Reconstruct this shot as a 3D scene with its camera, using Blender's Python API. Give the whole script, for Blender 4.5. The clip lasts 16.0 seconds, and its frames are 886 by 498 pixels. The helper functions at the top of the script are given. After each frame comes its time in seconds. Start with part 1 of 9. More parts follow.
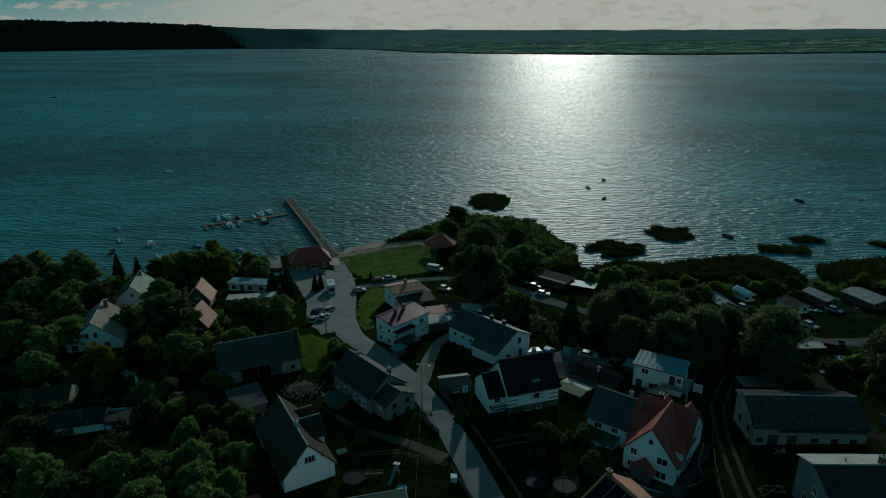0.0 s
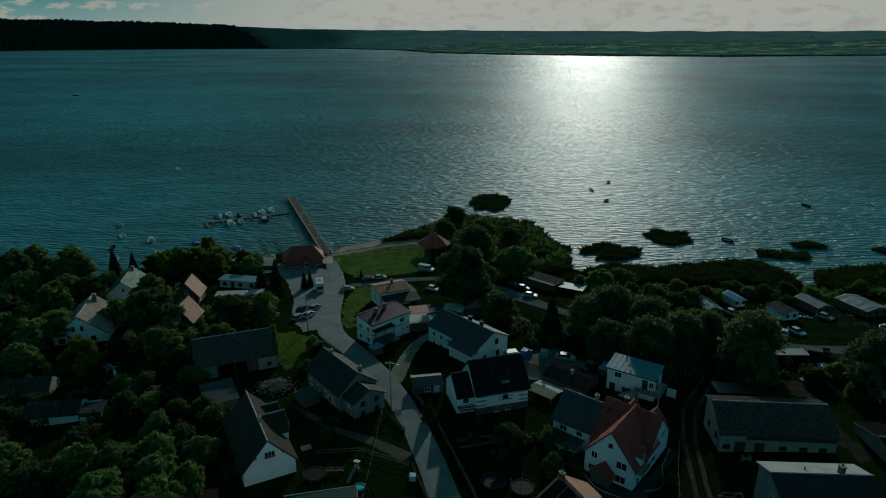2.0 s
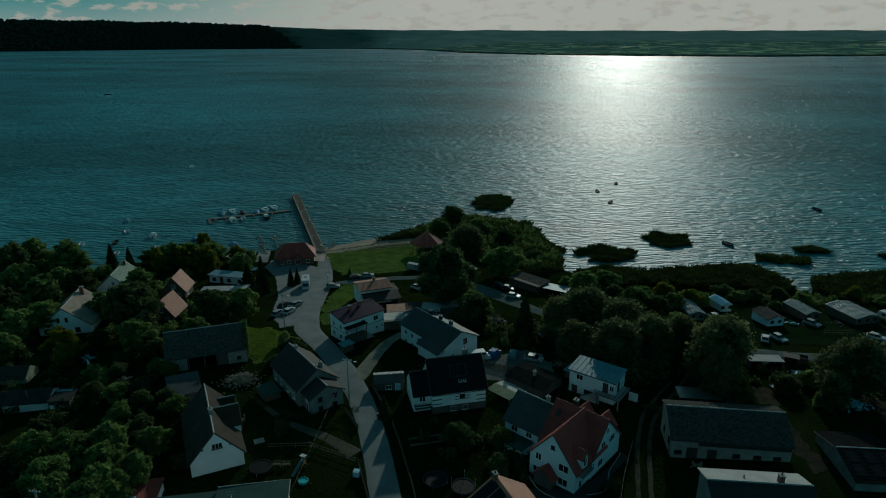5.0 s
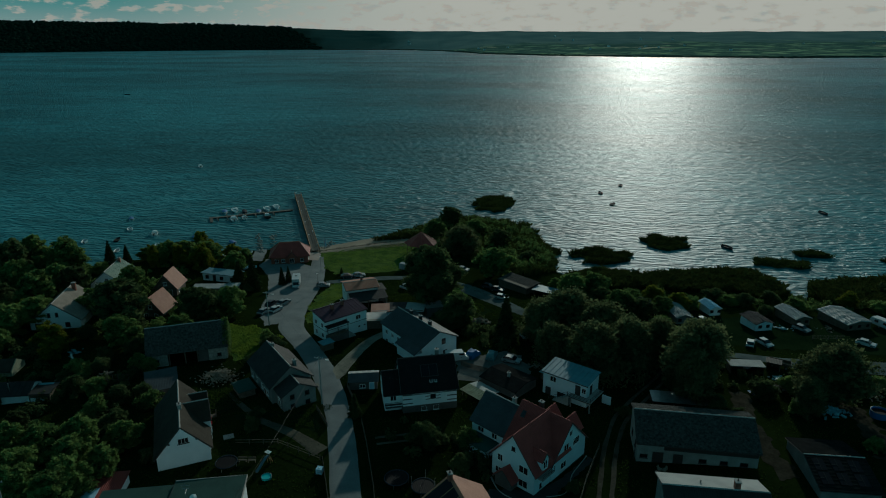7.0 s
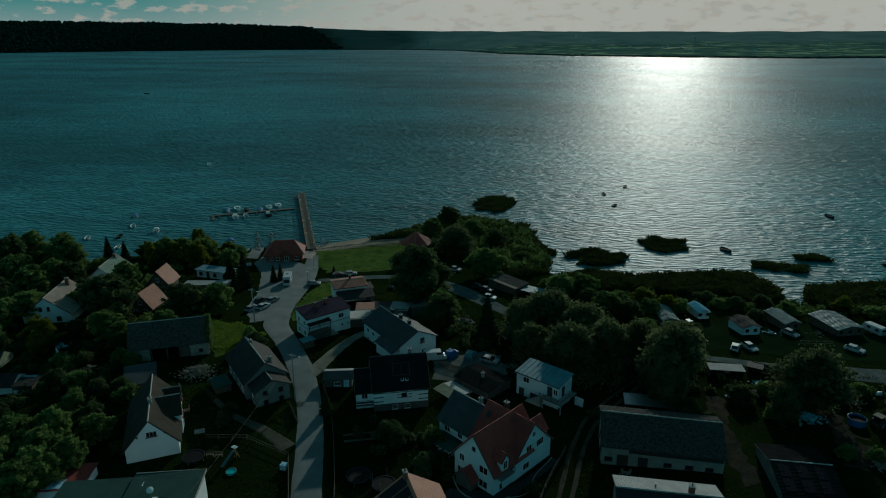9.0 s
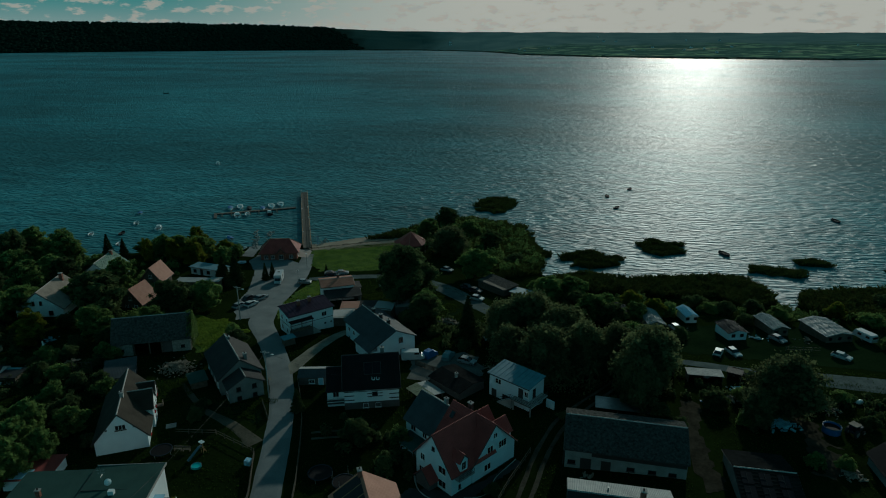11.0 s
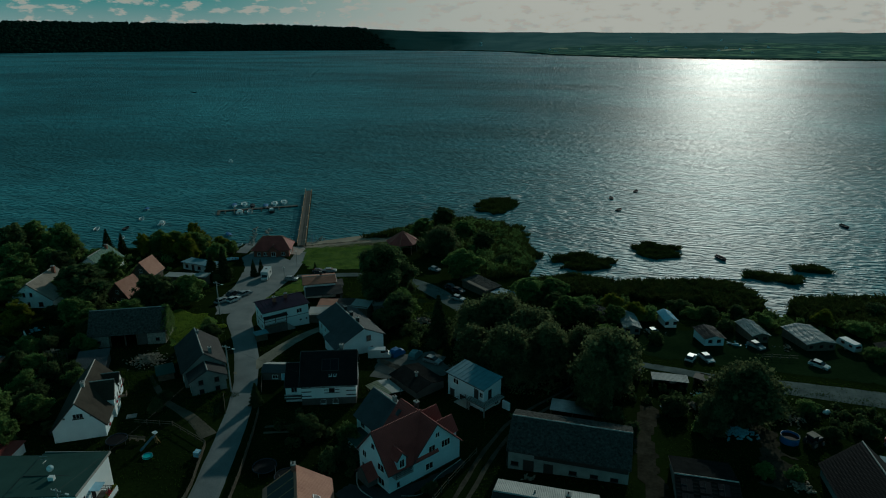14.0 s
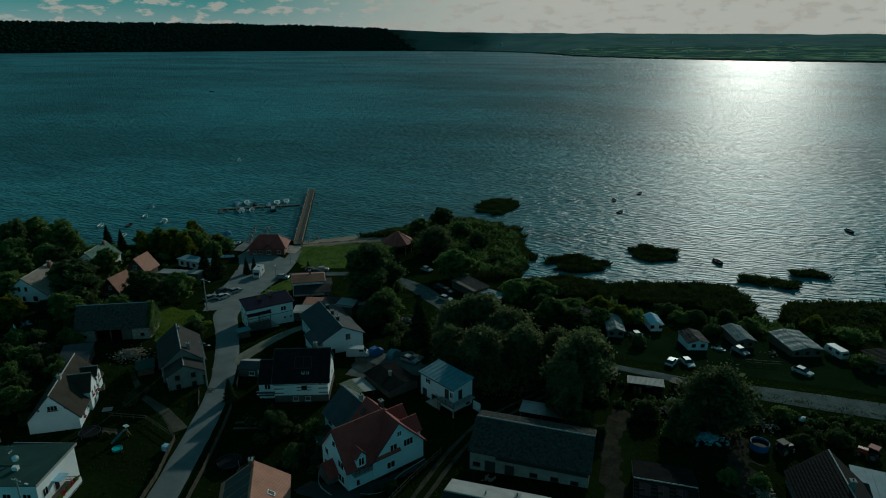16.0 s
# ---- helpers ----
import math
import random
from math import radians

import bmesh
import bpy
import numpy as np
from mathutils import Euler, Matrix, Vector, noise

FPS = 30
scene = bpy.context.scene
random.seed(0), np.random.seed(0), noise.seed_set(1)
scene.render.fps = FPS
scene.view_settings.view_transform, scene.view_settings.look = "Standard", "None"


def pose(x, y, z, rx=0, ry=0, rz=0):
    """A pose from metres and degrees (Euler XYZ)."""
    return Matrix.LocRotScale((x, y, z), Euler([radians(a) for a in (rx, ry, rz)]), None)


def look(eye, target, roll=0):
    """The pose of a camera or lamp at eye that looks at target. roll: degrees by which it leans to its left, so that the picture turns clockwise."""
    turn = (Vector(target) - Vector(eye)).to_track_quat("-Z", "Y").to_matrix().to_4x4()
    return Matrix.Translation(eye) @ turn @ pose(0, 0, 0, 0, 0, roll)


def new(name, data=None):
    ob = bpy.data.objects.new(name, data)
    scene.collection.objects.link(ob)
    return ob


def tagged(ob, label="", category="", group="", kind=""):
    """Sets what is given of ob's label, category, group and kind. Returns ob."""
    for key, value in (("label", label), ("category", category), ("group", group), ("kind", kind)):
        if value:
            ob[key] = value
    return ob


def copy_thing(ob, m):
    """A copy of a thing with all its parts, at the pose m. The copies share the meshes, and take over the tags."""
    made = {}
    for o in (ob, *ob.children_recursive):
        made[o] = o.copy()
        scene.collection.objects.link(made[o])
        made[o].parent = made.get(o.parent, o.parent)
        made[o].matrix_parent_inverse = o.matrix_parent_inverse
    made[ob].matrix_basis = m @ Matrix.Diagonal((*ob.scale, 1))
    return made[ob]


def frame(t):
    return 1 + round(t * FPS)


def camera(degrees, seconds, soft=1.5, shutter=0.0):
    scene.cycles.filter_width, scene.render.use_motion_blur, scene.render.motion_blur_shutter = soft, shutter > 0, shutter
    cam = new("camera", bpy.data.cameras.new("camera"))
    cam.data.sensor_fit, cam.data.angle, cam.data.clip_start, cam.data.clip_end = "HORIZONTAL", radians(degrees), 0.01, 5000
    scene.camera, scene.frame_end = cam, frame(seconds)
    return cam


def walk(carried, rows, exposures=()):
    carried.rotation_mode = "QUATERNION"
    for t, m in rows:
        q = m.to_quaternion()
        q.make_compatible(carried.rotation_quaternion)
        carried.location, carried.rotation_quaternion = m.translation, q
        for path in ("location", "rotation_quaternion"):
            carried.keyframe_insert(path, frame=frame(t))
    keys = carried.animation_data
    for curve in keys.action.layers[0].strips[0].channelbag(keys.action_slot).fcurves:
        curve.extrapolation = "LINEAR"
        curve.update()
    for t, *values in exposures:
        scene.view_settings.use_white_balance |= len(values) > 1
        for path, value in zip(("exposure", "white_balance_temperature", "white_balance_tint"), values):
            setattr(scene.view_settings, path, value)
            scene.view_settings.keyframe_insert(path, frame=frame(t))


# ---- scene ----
# ---- camera ----
EXPO, KELVIN, TINT = -1.46, 5100, -12
cam = camera(70.3, 16.0, soft=1.05)
PATH = [
    (0, (4.394, -2.741, 76.123), (4.298, -0.849, 75.48), -0.2),
    (0.5, (6.789, -2.685, 76.12), (6.676, -0.794, 75.478), -0.1),
    (1, (9.172, -2.625, 76.117), (9.043, -0.736, 75.475), -0.0),
    (1.5, (11.536, -2.561, 76.117), (11.391, -0.672, 75.475), -0.1),
    (2, (13.877, -2.485, 76.116), (13.718, -0.597, 75.475), -0.0),
    (2.5, (16.196, -2.39, 76.115), (16.021, -0.504, 75.473), -0.0),
    (3, (18.493, -2.268, 76.114), (18.302, -0.383, 75.472), -0.1),
    (3.5, (20.779, -2.11, 76.112), (20.573, -0.227, 75.471), -0.1),
    (4, (23.058, -1.916, 76.106), (22.836, -0.035, 75.465), -0.1),
    (6.5, (34.445, -0.712, 76.01), (34.145, 1.159, 75.371), -0.1),
    (7, (36.712, -0.441, 76.002), (36.397, 1.428, 75.364), -0.1),
    (7.5, (38.97, -0.14, 75.997), (38.64, 1.726, 75.359), -0.0),
    (8, (41.221, 0.186, 75.993), (40.875, 2.049, 75.355), -0.1),
    (8.5, (43.474, 0.542, 75.989), (43.114, 2.403, 75.351), -0.1),
    (9, (45.741, 0.938, 75.985), (45.365, 2.796, 75.347), -0.1),
    (11.5, (57.155, 3.157, 75.943), (56.703, 4.998, 75.307), -0.0),
    (12, (59.441, 3.635, 75.94), (58.974, 5.473, 75.303), 0.0),
    (12.5, (61.726, 4.146, 75.937), (61.243, 5.98, 75.301), 0.0),
    (13, (63.999, 4.688, 75.936), (63.501, 6.518, 75.3), 0.0),
    (13.5, (66.261, 5.249, 75.935), (65.749, 7.075, 75.3), 0.0),
    (14, (68.51, 5.822, 75.934), (67.982, 7.643, 75.299), 0.0),
    (14.5, (70.747, 6.409, 75.934), (70.204, 8.226, 75.298), 0.1),
    (15, (72.972, 7.012, 75.934), (72.415, 8.825, 75.299), 0.0),
    (15.5, (75.191, 7.625, 75.935), (74.619, 9.433, 75.3), 0.0),
    (16, (77.409, 8.242, 75.935), (76.822, 10.045, 75.302), 0.1),
]
walk(cam, [(t, look(eye, target, roll)) for t, eye, target, roll in PATH], exposures=[(0.0, EXPO, KELVIN, TINT), (16.0, EXPO, KELVIN, TINT)])

# ---- sky and sun ----
SUN_AZ, SUN_EL = 7.5, 18.0
SUN_DIR = Vector((math.sin(radians(SUN_AZ)) * math.cos(radians(SUN_EL)), math.cos(radians(SUN_AZ)) * math.cos(radians(SUN_EL)), math.sin(radians(SUN_EL))))
VEIL, VEIL_COLOUR, SKY_SAT = 0.80, (0.8, 2.4, 2.7), 0.55
GAP_COLOUR, GLOW_COLOUR, PUFF_COLOUR = (2.2, 5.3, 4.7), (13.5, 10.6, 8.4), (12.0, 8.8, 6.8)
world = bpy.data.worlds.new("sky")
scene.world = world
world.use_nodes = True
wn, wl = world.node_tree.nodes, world.node_tree.links
wn.clear()
w_out = wn.new("ShaderNodeOutputWorld")
w_bg = wn.new("ShaderNodeBackground")
w_sky = wn.new("ShaderNodeTexSky")
w_sky.sky_type = "NISHITA"
w_sky.sun_disc = False
w_sky.sun_elevation, w_sky.sun_rotation = radians(SUN_EL), radians(SUN_AZ)
w_sky.air_density, w_sky.dust_density, w_sky.ozone_density = 1.0, 1.0, 1.5
w_bg.inputs["Strength"].default_value = 0.1


def w_map(source, lo, hi):
    n = wn.new("ShaderNodeMapRange")
    n.interpolation_type = "SMOOTHSTEP"
    n.inputs["From Min"].default_value, n.inputs["From Max"].default_value = lo, hi
    wl.new(source, n.inputs["Value"])
    return n.outputs["Result"]


def w_blend(fac, a, b):
    n = wn.new("ShaderNodeMixRGB")
    for k, v in ((0, fac), (1, a), (2, b)):
        if isinstance(v, tuple):
            n.inputs[k].default_value = (*v, 1)
        elif isinstance(v, float):
            n.inputs[k].default_value = v
        else:
            wl.new(v, n.inputs[k])
    return n.outputs[0]


# a bright hazy horizon, whiter towards the sun, with low broken cloud; a dim veiled sky overhead
w_co = wn.new("ShaderNodeTexCoord").outputs["Generated"]
w_sep = wn.new("ShaderNodeSeparateXYZ"); wl.new(w_co, w_sep.inputs[0])
w_dot = wn.new("ShaderNodeVectorMath"); w_dot.operation = "DOT_PRODUCT"
w_dot.inputs[1].default_value = SUN_DIR.normalized()
wl.new(w_co, w_dot.inputs[0])
near_sun = w_map(w_dot.outputs["Value"], 0.68, 0.95)
w_stretch = wn.new("ShaderNodeMapping"); w_stretch.inputs["Scale"].default_value = (33, 33, 92)
wl.new(w_co, w_stretch.inputs["Vector"])
w_noi = wn.new("ShaderNodeTexNoise")
w_noi.inputs["Scale"].default_value, w_noi.inputs["Detail"].default_value, w_noi.inputs["Roughness"].default_value = 1.0, 7, 0.58
wl.new(w_stretch.outputs[0], w_noi.inputs["Vector"])
puffs = w_map(w_noi.outputs["Fac"], 0.51, 0.61)
w_shade = wn.new("ShaderNodeTexNoise")
w_shade.inputs["Scale"].default_value, w_shade.inputs["Detail"].default_value = 2.6, 5
wl.new(w_stretch.outputs[0], w_shade.inputs["Vector"])
grey = w_map(w_shade.outputs["Fac"], 0.42, 0.72)
sun_side = w_map(w_dot.outputs["Value"], 0.0, 0.6)
puff_colour = w_blend(sun_side, (3.7, 9.3, 9.5), w_blend(grey, PUFF_COLOUR, (9.4, 8.4, 7.1)))
haze = w_map(w_sep.outputs["Z"], 0.055, 0.005)
low_sky = w_blend(near_sun, w_blend(haze, w_blend(sun_side, (3.7, 9.3, 9.5), GAP_COLOUR), w_blend(sun_side, (3.8, 9.4, 9.5), (6.8, 7.2, 6.2))), GLOW_COLOUR)
w_thin = wn.new("ShaderNodeMath"); w_thin.operation = "MULTIPLY"; w_thin.inputs[1].default_value = 0.78
wl.new(puffs, w_thin.inputs[0])
low_sky = w_blend(w_thin.outputs[0], low_sky, puff_colour)
w_hsv = wn.new("ShaderNodeHueSaturation"); w_hsv.inputs["Saturation"].default_value = SKY_SAT
wl.new(w_sky.outputs[0], w_hsv.inputs["Color"])
high_sky = w_blend(VEIL, w_hsv.outputs[0], VEIL_COLOUR)
upper = w_map(w_sep.outputs["Z"], 0.08, 0.42)
wl.new(w_blend(upper, low_sky, high_sky), w_bg.inputs["Color"]); wl.new(w_bg.outputs[0], w_out.inputs[0])

sun = new("sun", bpy.data.lights.new("sun", "SUN"))
sun.data.energy, sun.data.angle, sun.data.color = 4.9, radians(0.9), (1.0, 0.84, 0.66)
sun.matrix_world = look(SUN_DIR * 200, (0, 0, 0))


# ---- materials ----
def surf(name, a, b, scale=0.6, rough=0.85, bump=0.2, fine=9.0, metal=0.0, spec=0.3, isl=0.0, bands=None, coords="Object"):
    """A surface of two colours mixed by large stains and fine grain. isl: variation from piece to piece. bands: (axis, pitch, depth) of ribs or courses."""
    m = bpy.data.materials.new(name)
    m.use_nodes = True
    n, l = m.node_tree.nodes, m.node_tree.links
    p = n["Principled BSDF"]
    co = n.new("ShaderNodeTexCoord")
    src = co.outputs["Object"]
    if coords != "Object":
        src = n.new("ShaderNodeNewGeometry").outputs["Position"]
    if coords == "Strips":
        strip = n.new("ShaderNodeMapping"); strip.inputs["Scale"].default_value = (0.0035, 0.013, 0.0)
        l.new(src, strip.inputs["Vector"])
        src = strip.outputs[0]
    big, small = n.new("ShaderNodeTexNoise"), n.new("ShaderNodeTexNoise")
    big.inputs["Scale"].default_value, big.inputs["Detail"].default_value = scale, 5
    small.inputs["Scale"].default_value, small.inputs["Detail"].default_value = fine, 4
    l.new(src, big.inputs["Vector"]); l.new(src, small.inputs["Vector"])
    f = n.new("ShaderNodeMath"); f.operation = "MULTIPLY_ADD"; f.inputs[1].default_value, f.inputs[2].default_value = 0.45, 0.0
    l.new(small.outputs["Fac"], f.inputs[0])
    g2 = n.new("ShaderNodeMath"); g2.operation = "MULTIPLY_ADD"; g2.inputs[1].default_value = 0.75
    l.new(big.outputs["Fac"], g2.inputs[0]); l.new(f.outputs[0], g2.inputs[2])
    r = n.new("ShaderNodeValToRGB")
    r.color_ramp.elements[0].position, r.color_ramp.elements[1].position = 0.38, 0.82
    r.color_ramp.elements[0].color, r.color_ramp.elements[1].color = (*a, 1), (*b, 1)
    l.new(g2.outputs[0], r.inputs[0])
    out = r.outputs[0]
    if isl:
        geo, oi = n.new("ShaderNodeNewGeometry"), n.new("ShaderNodeObjectInfo")
        s = n.new("ShaderNodeMath"); s.operation = "ADD"
        l.new(geo.outputs["Random Per Island"], s.inputs[0]); l.new(oi.outputs["Random"], s.inputs[1])
        mr = n.new("ShaderNodeMapRange"); mr.inputs["From Max"].default_value = 2.0
        mr.inputs["To Min"].default_value, mr.inputs["To Max"].default_value = 1 - isl, 1 + isl
        l.new(s.outputs[0], mr.inputs["Value"])
        hv = n.new("ShaderNodeHueSaturation")
        l.new(mr.outputs[0], hv.inputs["Value"]); l.new(out, hv.inputs["Color"])
        out = hv.outputs[0]
    l.new(out, p.inputs["Base Color"])
    p.inputs["Roughness"].default_value, p.inputs["Metallic"].default_value = rough, metal
    p.inputs["Specular IOR Level"].default_value = spec
    height = small.outputs["Fac"]
    if bump:
        bp = n.new("ShaderNodeBump")
        bp.inputs["Strength"].default_value, bp.inputs["Distance"].default_value = bump, 0.05
        if bands:
            axis, pitch, depth = bands
            sx = n.new("ShaderNodeSeparateXYZ"); l.new(src, sx.inputs[0])
            mu = n.new("ShaderNodeMath"); mu.operation = "MULTIPLY"; mu.inputs[1].default_value = 6.2832 / pitch
            l.new(sx.outputs[axis], mu.inputs[0])
            sn = n.new("ShaderNodeMath"); sn.operation = "SINE"; l.new(mu.outputs[0], sn.inputs[0])
            ma = n.new("ShaderNodeMath"); ma.operation = "MULTIPLY_ADD"; ma.inputs[1].default_value = depth
            l.new(sn.outputs[0], ma.inputs[0]); l.new(height, ma.inputs[2])
            height = ma.outputs[0]
        l.new(height, bp.inputs["Height"]); l.new(bp.outputs[0], p.inputs["Normal"])
    return m


def leafy(name, a, b, thin=0.5):
    """Foliage that lets some light through, varied from leaf clump to leaf clump and tree to tree."""
    m = bpy.data.materials.new(name)
    m.use_nodes = True
    n, l = m.node_tree.nodes, m.node_tree.links
    n.clear()
    out = n.new("ShaderNodeOutputMaterial")
    geo, oi, noi = n.new("ShaderNodeNewGeometry"), n.new("ShaderNodeObjectInfo"), n.new("ShaderNodeTexNoise")
    noi.inputs["Scale"].default_value = 0.35
    l.new(geo.outputs["Position"], noi.inputs["Vector"])
    s1 = n.new("ShaderNodeMath"); s1.operation = "MULTIPLY_ADD"; s1.inputs[1].default_value = 0.45
    l.new(geo.outputs["Random Per Island"], s1.inputs[0]); l.new(noi.outputs["Fac"], s1.inputs[2])
    s2 = n.new("ShaderNodeMath"); s2.operation = "MULTIPLY_ADD"; s2.inputs[1].default_value = 0.35
    l.new(oi.outputs["Random"], s2.inputs[0]); l.new(s1.outputs[0], s2.inputs[2])
    r = n.new("ShaderNodeValToRGB")
    r.color_ramp.elements[0].position, r.color_ramp.elements[1].position = 0.4, 1.15
    r.color_ramp.elements[1].position = 1.0
    r.color_ramp.elements[0].color, r.color_ramp.elements[1].color = (*a, 1), (*b, 1)
    l.new(s2.outputs[0], r.inputs[0])
    d, t, x = n.new("ShaderNodeBsdfDiffuse"), n.new("ShaderNodeBsdfTranslucent"), n.new("ShaderNodeMixShader")
    x.inputs[0].default_value = thin
    l.new(r.outputs[0], d.inputs[0]); l.new(r.outputs[0], t.inputs[0])
    l.new(d.outputs[0], x.inputs[1]); l.new(t.outputs[0], x.inputs[2])
    l.new(x.outputs[0], out.inputs[0])
    return m


def plain(name, col, rough=0.5, metal=0.0, spec=0.5):
    return surf(name, tuple(c * 0.82 for c in col), tuple(min(1, c * 1.1) for c in col), 1.5, rough, 0.08, 14, metal, spec)


M = {}
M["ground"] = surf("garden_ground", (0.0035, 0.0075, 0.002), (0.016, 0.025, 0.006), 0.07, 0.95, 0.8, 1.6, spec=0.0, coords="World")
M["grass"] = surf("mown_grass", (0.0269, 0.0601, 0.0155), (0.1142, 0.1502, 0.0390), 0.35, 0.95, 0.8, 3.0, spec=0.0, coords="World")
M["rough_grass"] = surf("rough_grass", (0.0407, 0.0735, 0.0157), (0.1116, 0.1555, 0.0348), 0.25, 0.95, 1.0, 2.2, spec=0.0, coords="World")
M["asphalt"] = surf("old_asphalt", (0.0954, 0.1074, 0.1099), (0.1852, 0.2013, 0.2004), 0.22, 0.9, 0.25, 6.0, spec=0.2, coords="World")
M["dirt"] = surf("sandy_dirt", (0.0490, 0.0450, 0.0334), (0.1210, 0.1094, 0.0835), 0.3, 0.95, 0.6, 3.0, spec=0.0, coords="World")
M["track"] = surf("track_dirt", (0.0278, 0.0260, 0.0187), (0.0870, 0.0788, 0.0611), 0.35, 0.95, 0.7, 2.2, spec=0.0, coords="World")
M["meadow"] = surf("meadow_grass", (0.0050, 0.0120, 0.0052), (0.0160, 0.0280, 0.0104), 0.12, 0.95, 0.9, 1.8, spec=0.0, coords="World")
M["sand"] = surf("beach_sand", (0.2040, 0.1650, 0.1188), (0.3060, 0.2574, 0.1914), 0.2, 0.95, 0.4, 4.0, spec=0.1, coords="World")
M["paving"] = surf("paving_blocks", (0.25, 0.20, 0.17), (0.36, 0.30, 0.26), 0.4, 0.85, 0.3, 5.0, coords="World")
M["far_wood"] = leafy("far_wood", (0.011, 0.022, 0.016), (0.017, 0.031, 0.021), 0.05)
# far shore trees: green lifted and greyed to carry the haze
M["far_hedge_hazed"] = leafy("far_hedge_hazed", (0.070, 0.115, 0.090), (0.12, 0.165, 0.12), 0.75)
M["white"] = surf("white_plaster", (0.66, 0.68, 0.68), (0.84, 0.85, 0.84), 0.35, 0.9, 0.12)
M["blue_wall"] = surf("pale_blue_plaster", (0.54, 0.61, 0.64), (0.68, 0.75, 0.78), 0.4, 0.9, 0.12)
M["grey_wall"] = surf("grey_plaster", (0.1170, 0.1200, 0.1148), (0.2340, 0.2360, 0.2214), 0.5, 0.9, 0.25)
M["dark_wall"] = surf("dark_boarding", (0.06, 0.055, 0.05), (0.12, 0.11, 0.10), 0.6, 0.85, 0.3, bands=("Z", 0.2, 0.8))
M["stone"] = surf("field_stone_wall", (0.16, 0.15, 0.13), (0.42, 0.39, 0.34), 2.4, 0.95, 0.9, 3.0)
M["brick"] = surf("red_brick", (0.17, 0.065, 0.045), (0.30, 0.12, 0.08), 3.0, 0.9, 0.5, 8.0, bands=("Z", 0.075, 0.4))
M["tile_red"] = surf("red_brown_tiles", (0.1814, 0.0430, 0.0368), (0.3175, 0.0774, 0.0628), 0.5, 0.6, 0.75, 6.0, isl=0.2, bands=("X", 0.3, 0.8), spec=0.12)
M["tile_orange"] = surf("orange_tiles", (0.30, 0.12, 0.075), (0.42, 0.19, 0.12), 0.6, 0.7, 0.3, 6.0, isl=0.12, bands=("X", 0.3, 0.8))
M["tile_pink"] = surf("magenta_sheet_roof", (0.0358, 0.0170, 0.0297), (0.0608, 0.0276, 0.0515), 0.7, 0.36, 0.12, 5.0, metal=0.75, bands=("X", 0.25, 0.5), spec=0.25)
M["tile_dark"] = surf("dark_tiles", (0.018, 0.018, 0.019), (0.045, 0.044, 0.042), 0.5, 0.7, 0.35, 6.0, isl=0.2, bands=("X", 0.3, 0.8), spec=0.12)
M["tile_black"] = surf("black_sheet_roof", (0.007, 0.007, 0.008), (0.014, 0.014, 0.015), 0.5, 0.65, 0.15, 6.0, bands=("X", 0.3, 0.8), spec=0.06)
M["tile_blue"] = surf("slate_blue_roof", (0.0345, 0.0396, 0.0441), (0.0713, 0.0792, 0.0840), 0.5, 0.6, 0.25, 6.0, isl=0.15, bands=("X", 0.3, 0.8), spec=0.12)
M["tile_cream"] = surf("weathered_tiles", (0.20, 0.17, 0.14), (0.33, 0.28, 0.23), 0.7, 0.85, 0.35, 6.0, isl=0.15, bands=("X", 0.3, 0.8), spec=0.12)
M["tile_brown"] = surf("brown_roofing_felt", (0.0260, 0.0223, 0.0174), (0.0527, 0.0453, 0.0341), 0.6, 0.9, 0.3, 6.0, isl=0.12, spec=0.12)
M["tile_green"] = surf("green_roof_sheet", (0.0675, 0.1500, 0.1050), (0.1350, 0.2400, 0.1680), 0.6, 0.6, 0.25, 6.0, bands=("X", 0.3, 0.8))
M["metal_roof"] = surf("blue_grey_metal_sheet", (0.10, 0.18, 0.215), (0.17, 0.27, 0.31), 0.5, 0.55, 0.12, 7.0, metal=0.0, spec=0.15)
M["corrugated"] = surf("corrugated_sheet", (0.2040, 0.2167, 0.2125), (0.3570, 0.3655, 0.3527), 0.4, 0.6, 0.5, 7.0, metal=0.0, spec=0.2, bands=("X", 0.25, 1.5))
M["asbestos"] = surf("mossy_cement_sheet", (0.0136, 0.0160, 0.0144), (0.1105, 0.1080, 0.1000), 2.2, 0.9, 0.8, 7.0, isl=0.2, bands=("X", 0.2, 1.2), spec=0.04)
M["old_felt"] = surf("dull_black_felt", (0.010, 0.0105, 0.0105), (0.024, 0.025, 0.024), 0.7, 0.95, 0.3, 4.0, spec=0.0)
M["felt"] = surf("grey_green_roofing_felt", (0.0210, 0.0480, 0.0405), (0.0385, 0.0784, 0.0660), 0.4, 0.8, 0.12, 7.0, spec=0.12)
M["ridge"] = plain("ridge_capping", (0.34, 0.31, 0.28), 0.7)
M["trim_dark"] = plain("dark_trim", (0.03, 0.028, 0.025), 0.6)
M["trim_white"] = plain("white_trim", (0.75, 0.75, 0.73), 0.5)
M["wood"] = surf("weathered_wood", (0.06, 0.050, 0.036), (0.14, 0.115, 0.085), 1.5, 0.85, 0.3, 12)
M["deck"] = surf("jetty_boards", (0.060, 0.054, 0.043), (0.115, 0.104, 0.083), 1.0, 0.85, 0.3, 9, isl=0.25)
M["rail_wood"] = surf("orange_stained_wood", (0.30, 0.17, 0.07), (0.40, 0.24, 0.11), 1.0, 0.7, 0.2)
M["bark"] = surf("bark", (0.045, 0.036, 0.027), (0.11, 0.09, 0.07), 2.0, 0.95, 0.8, 9)
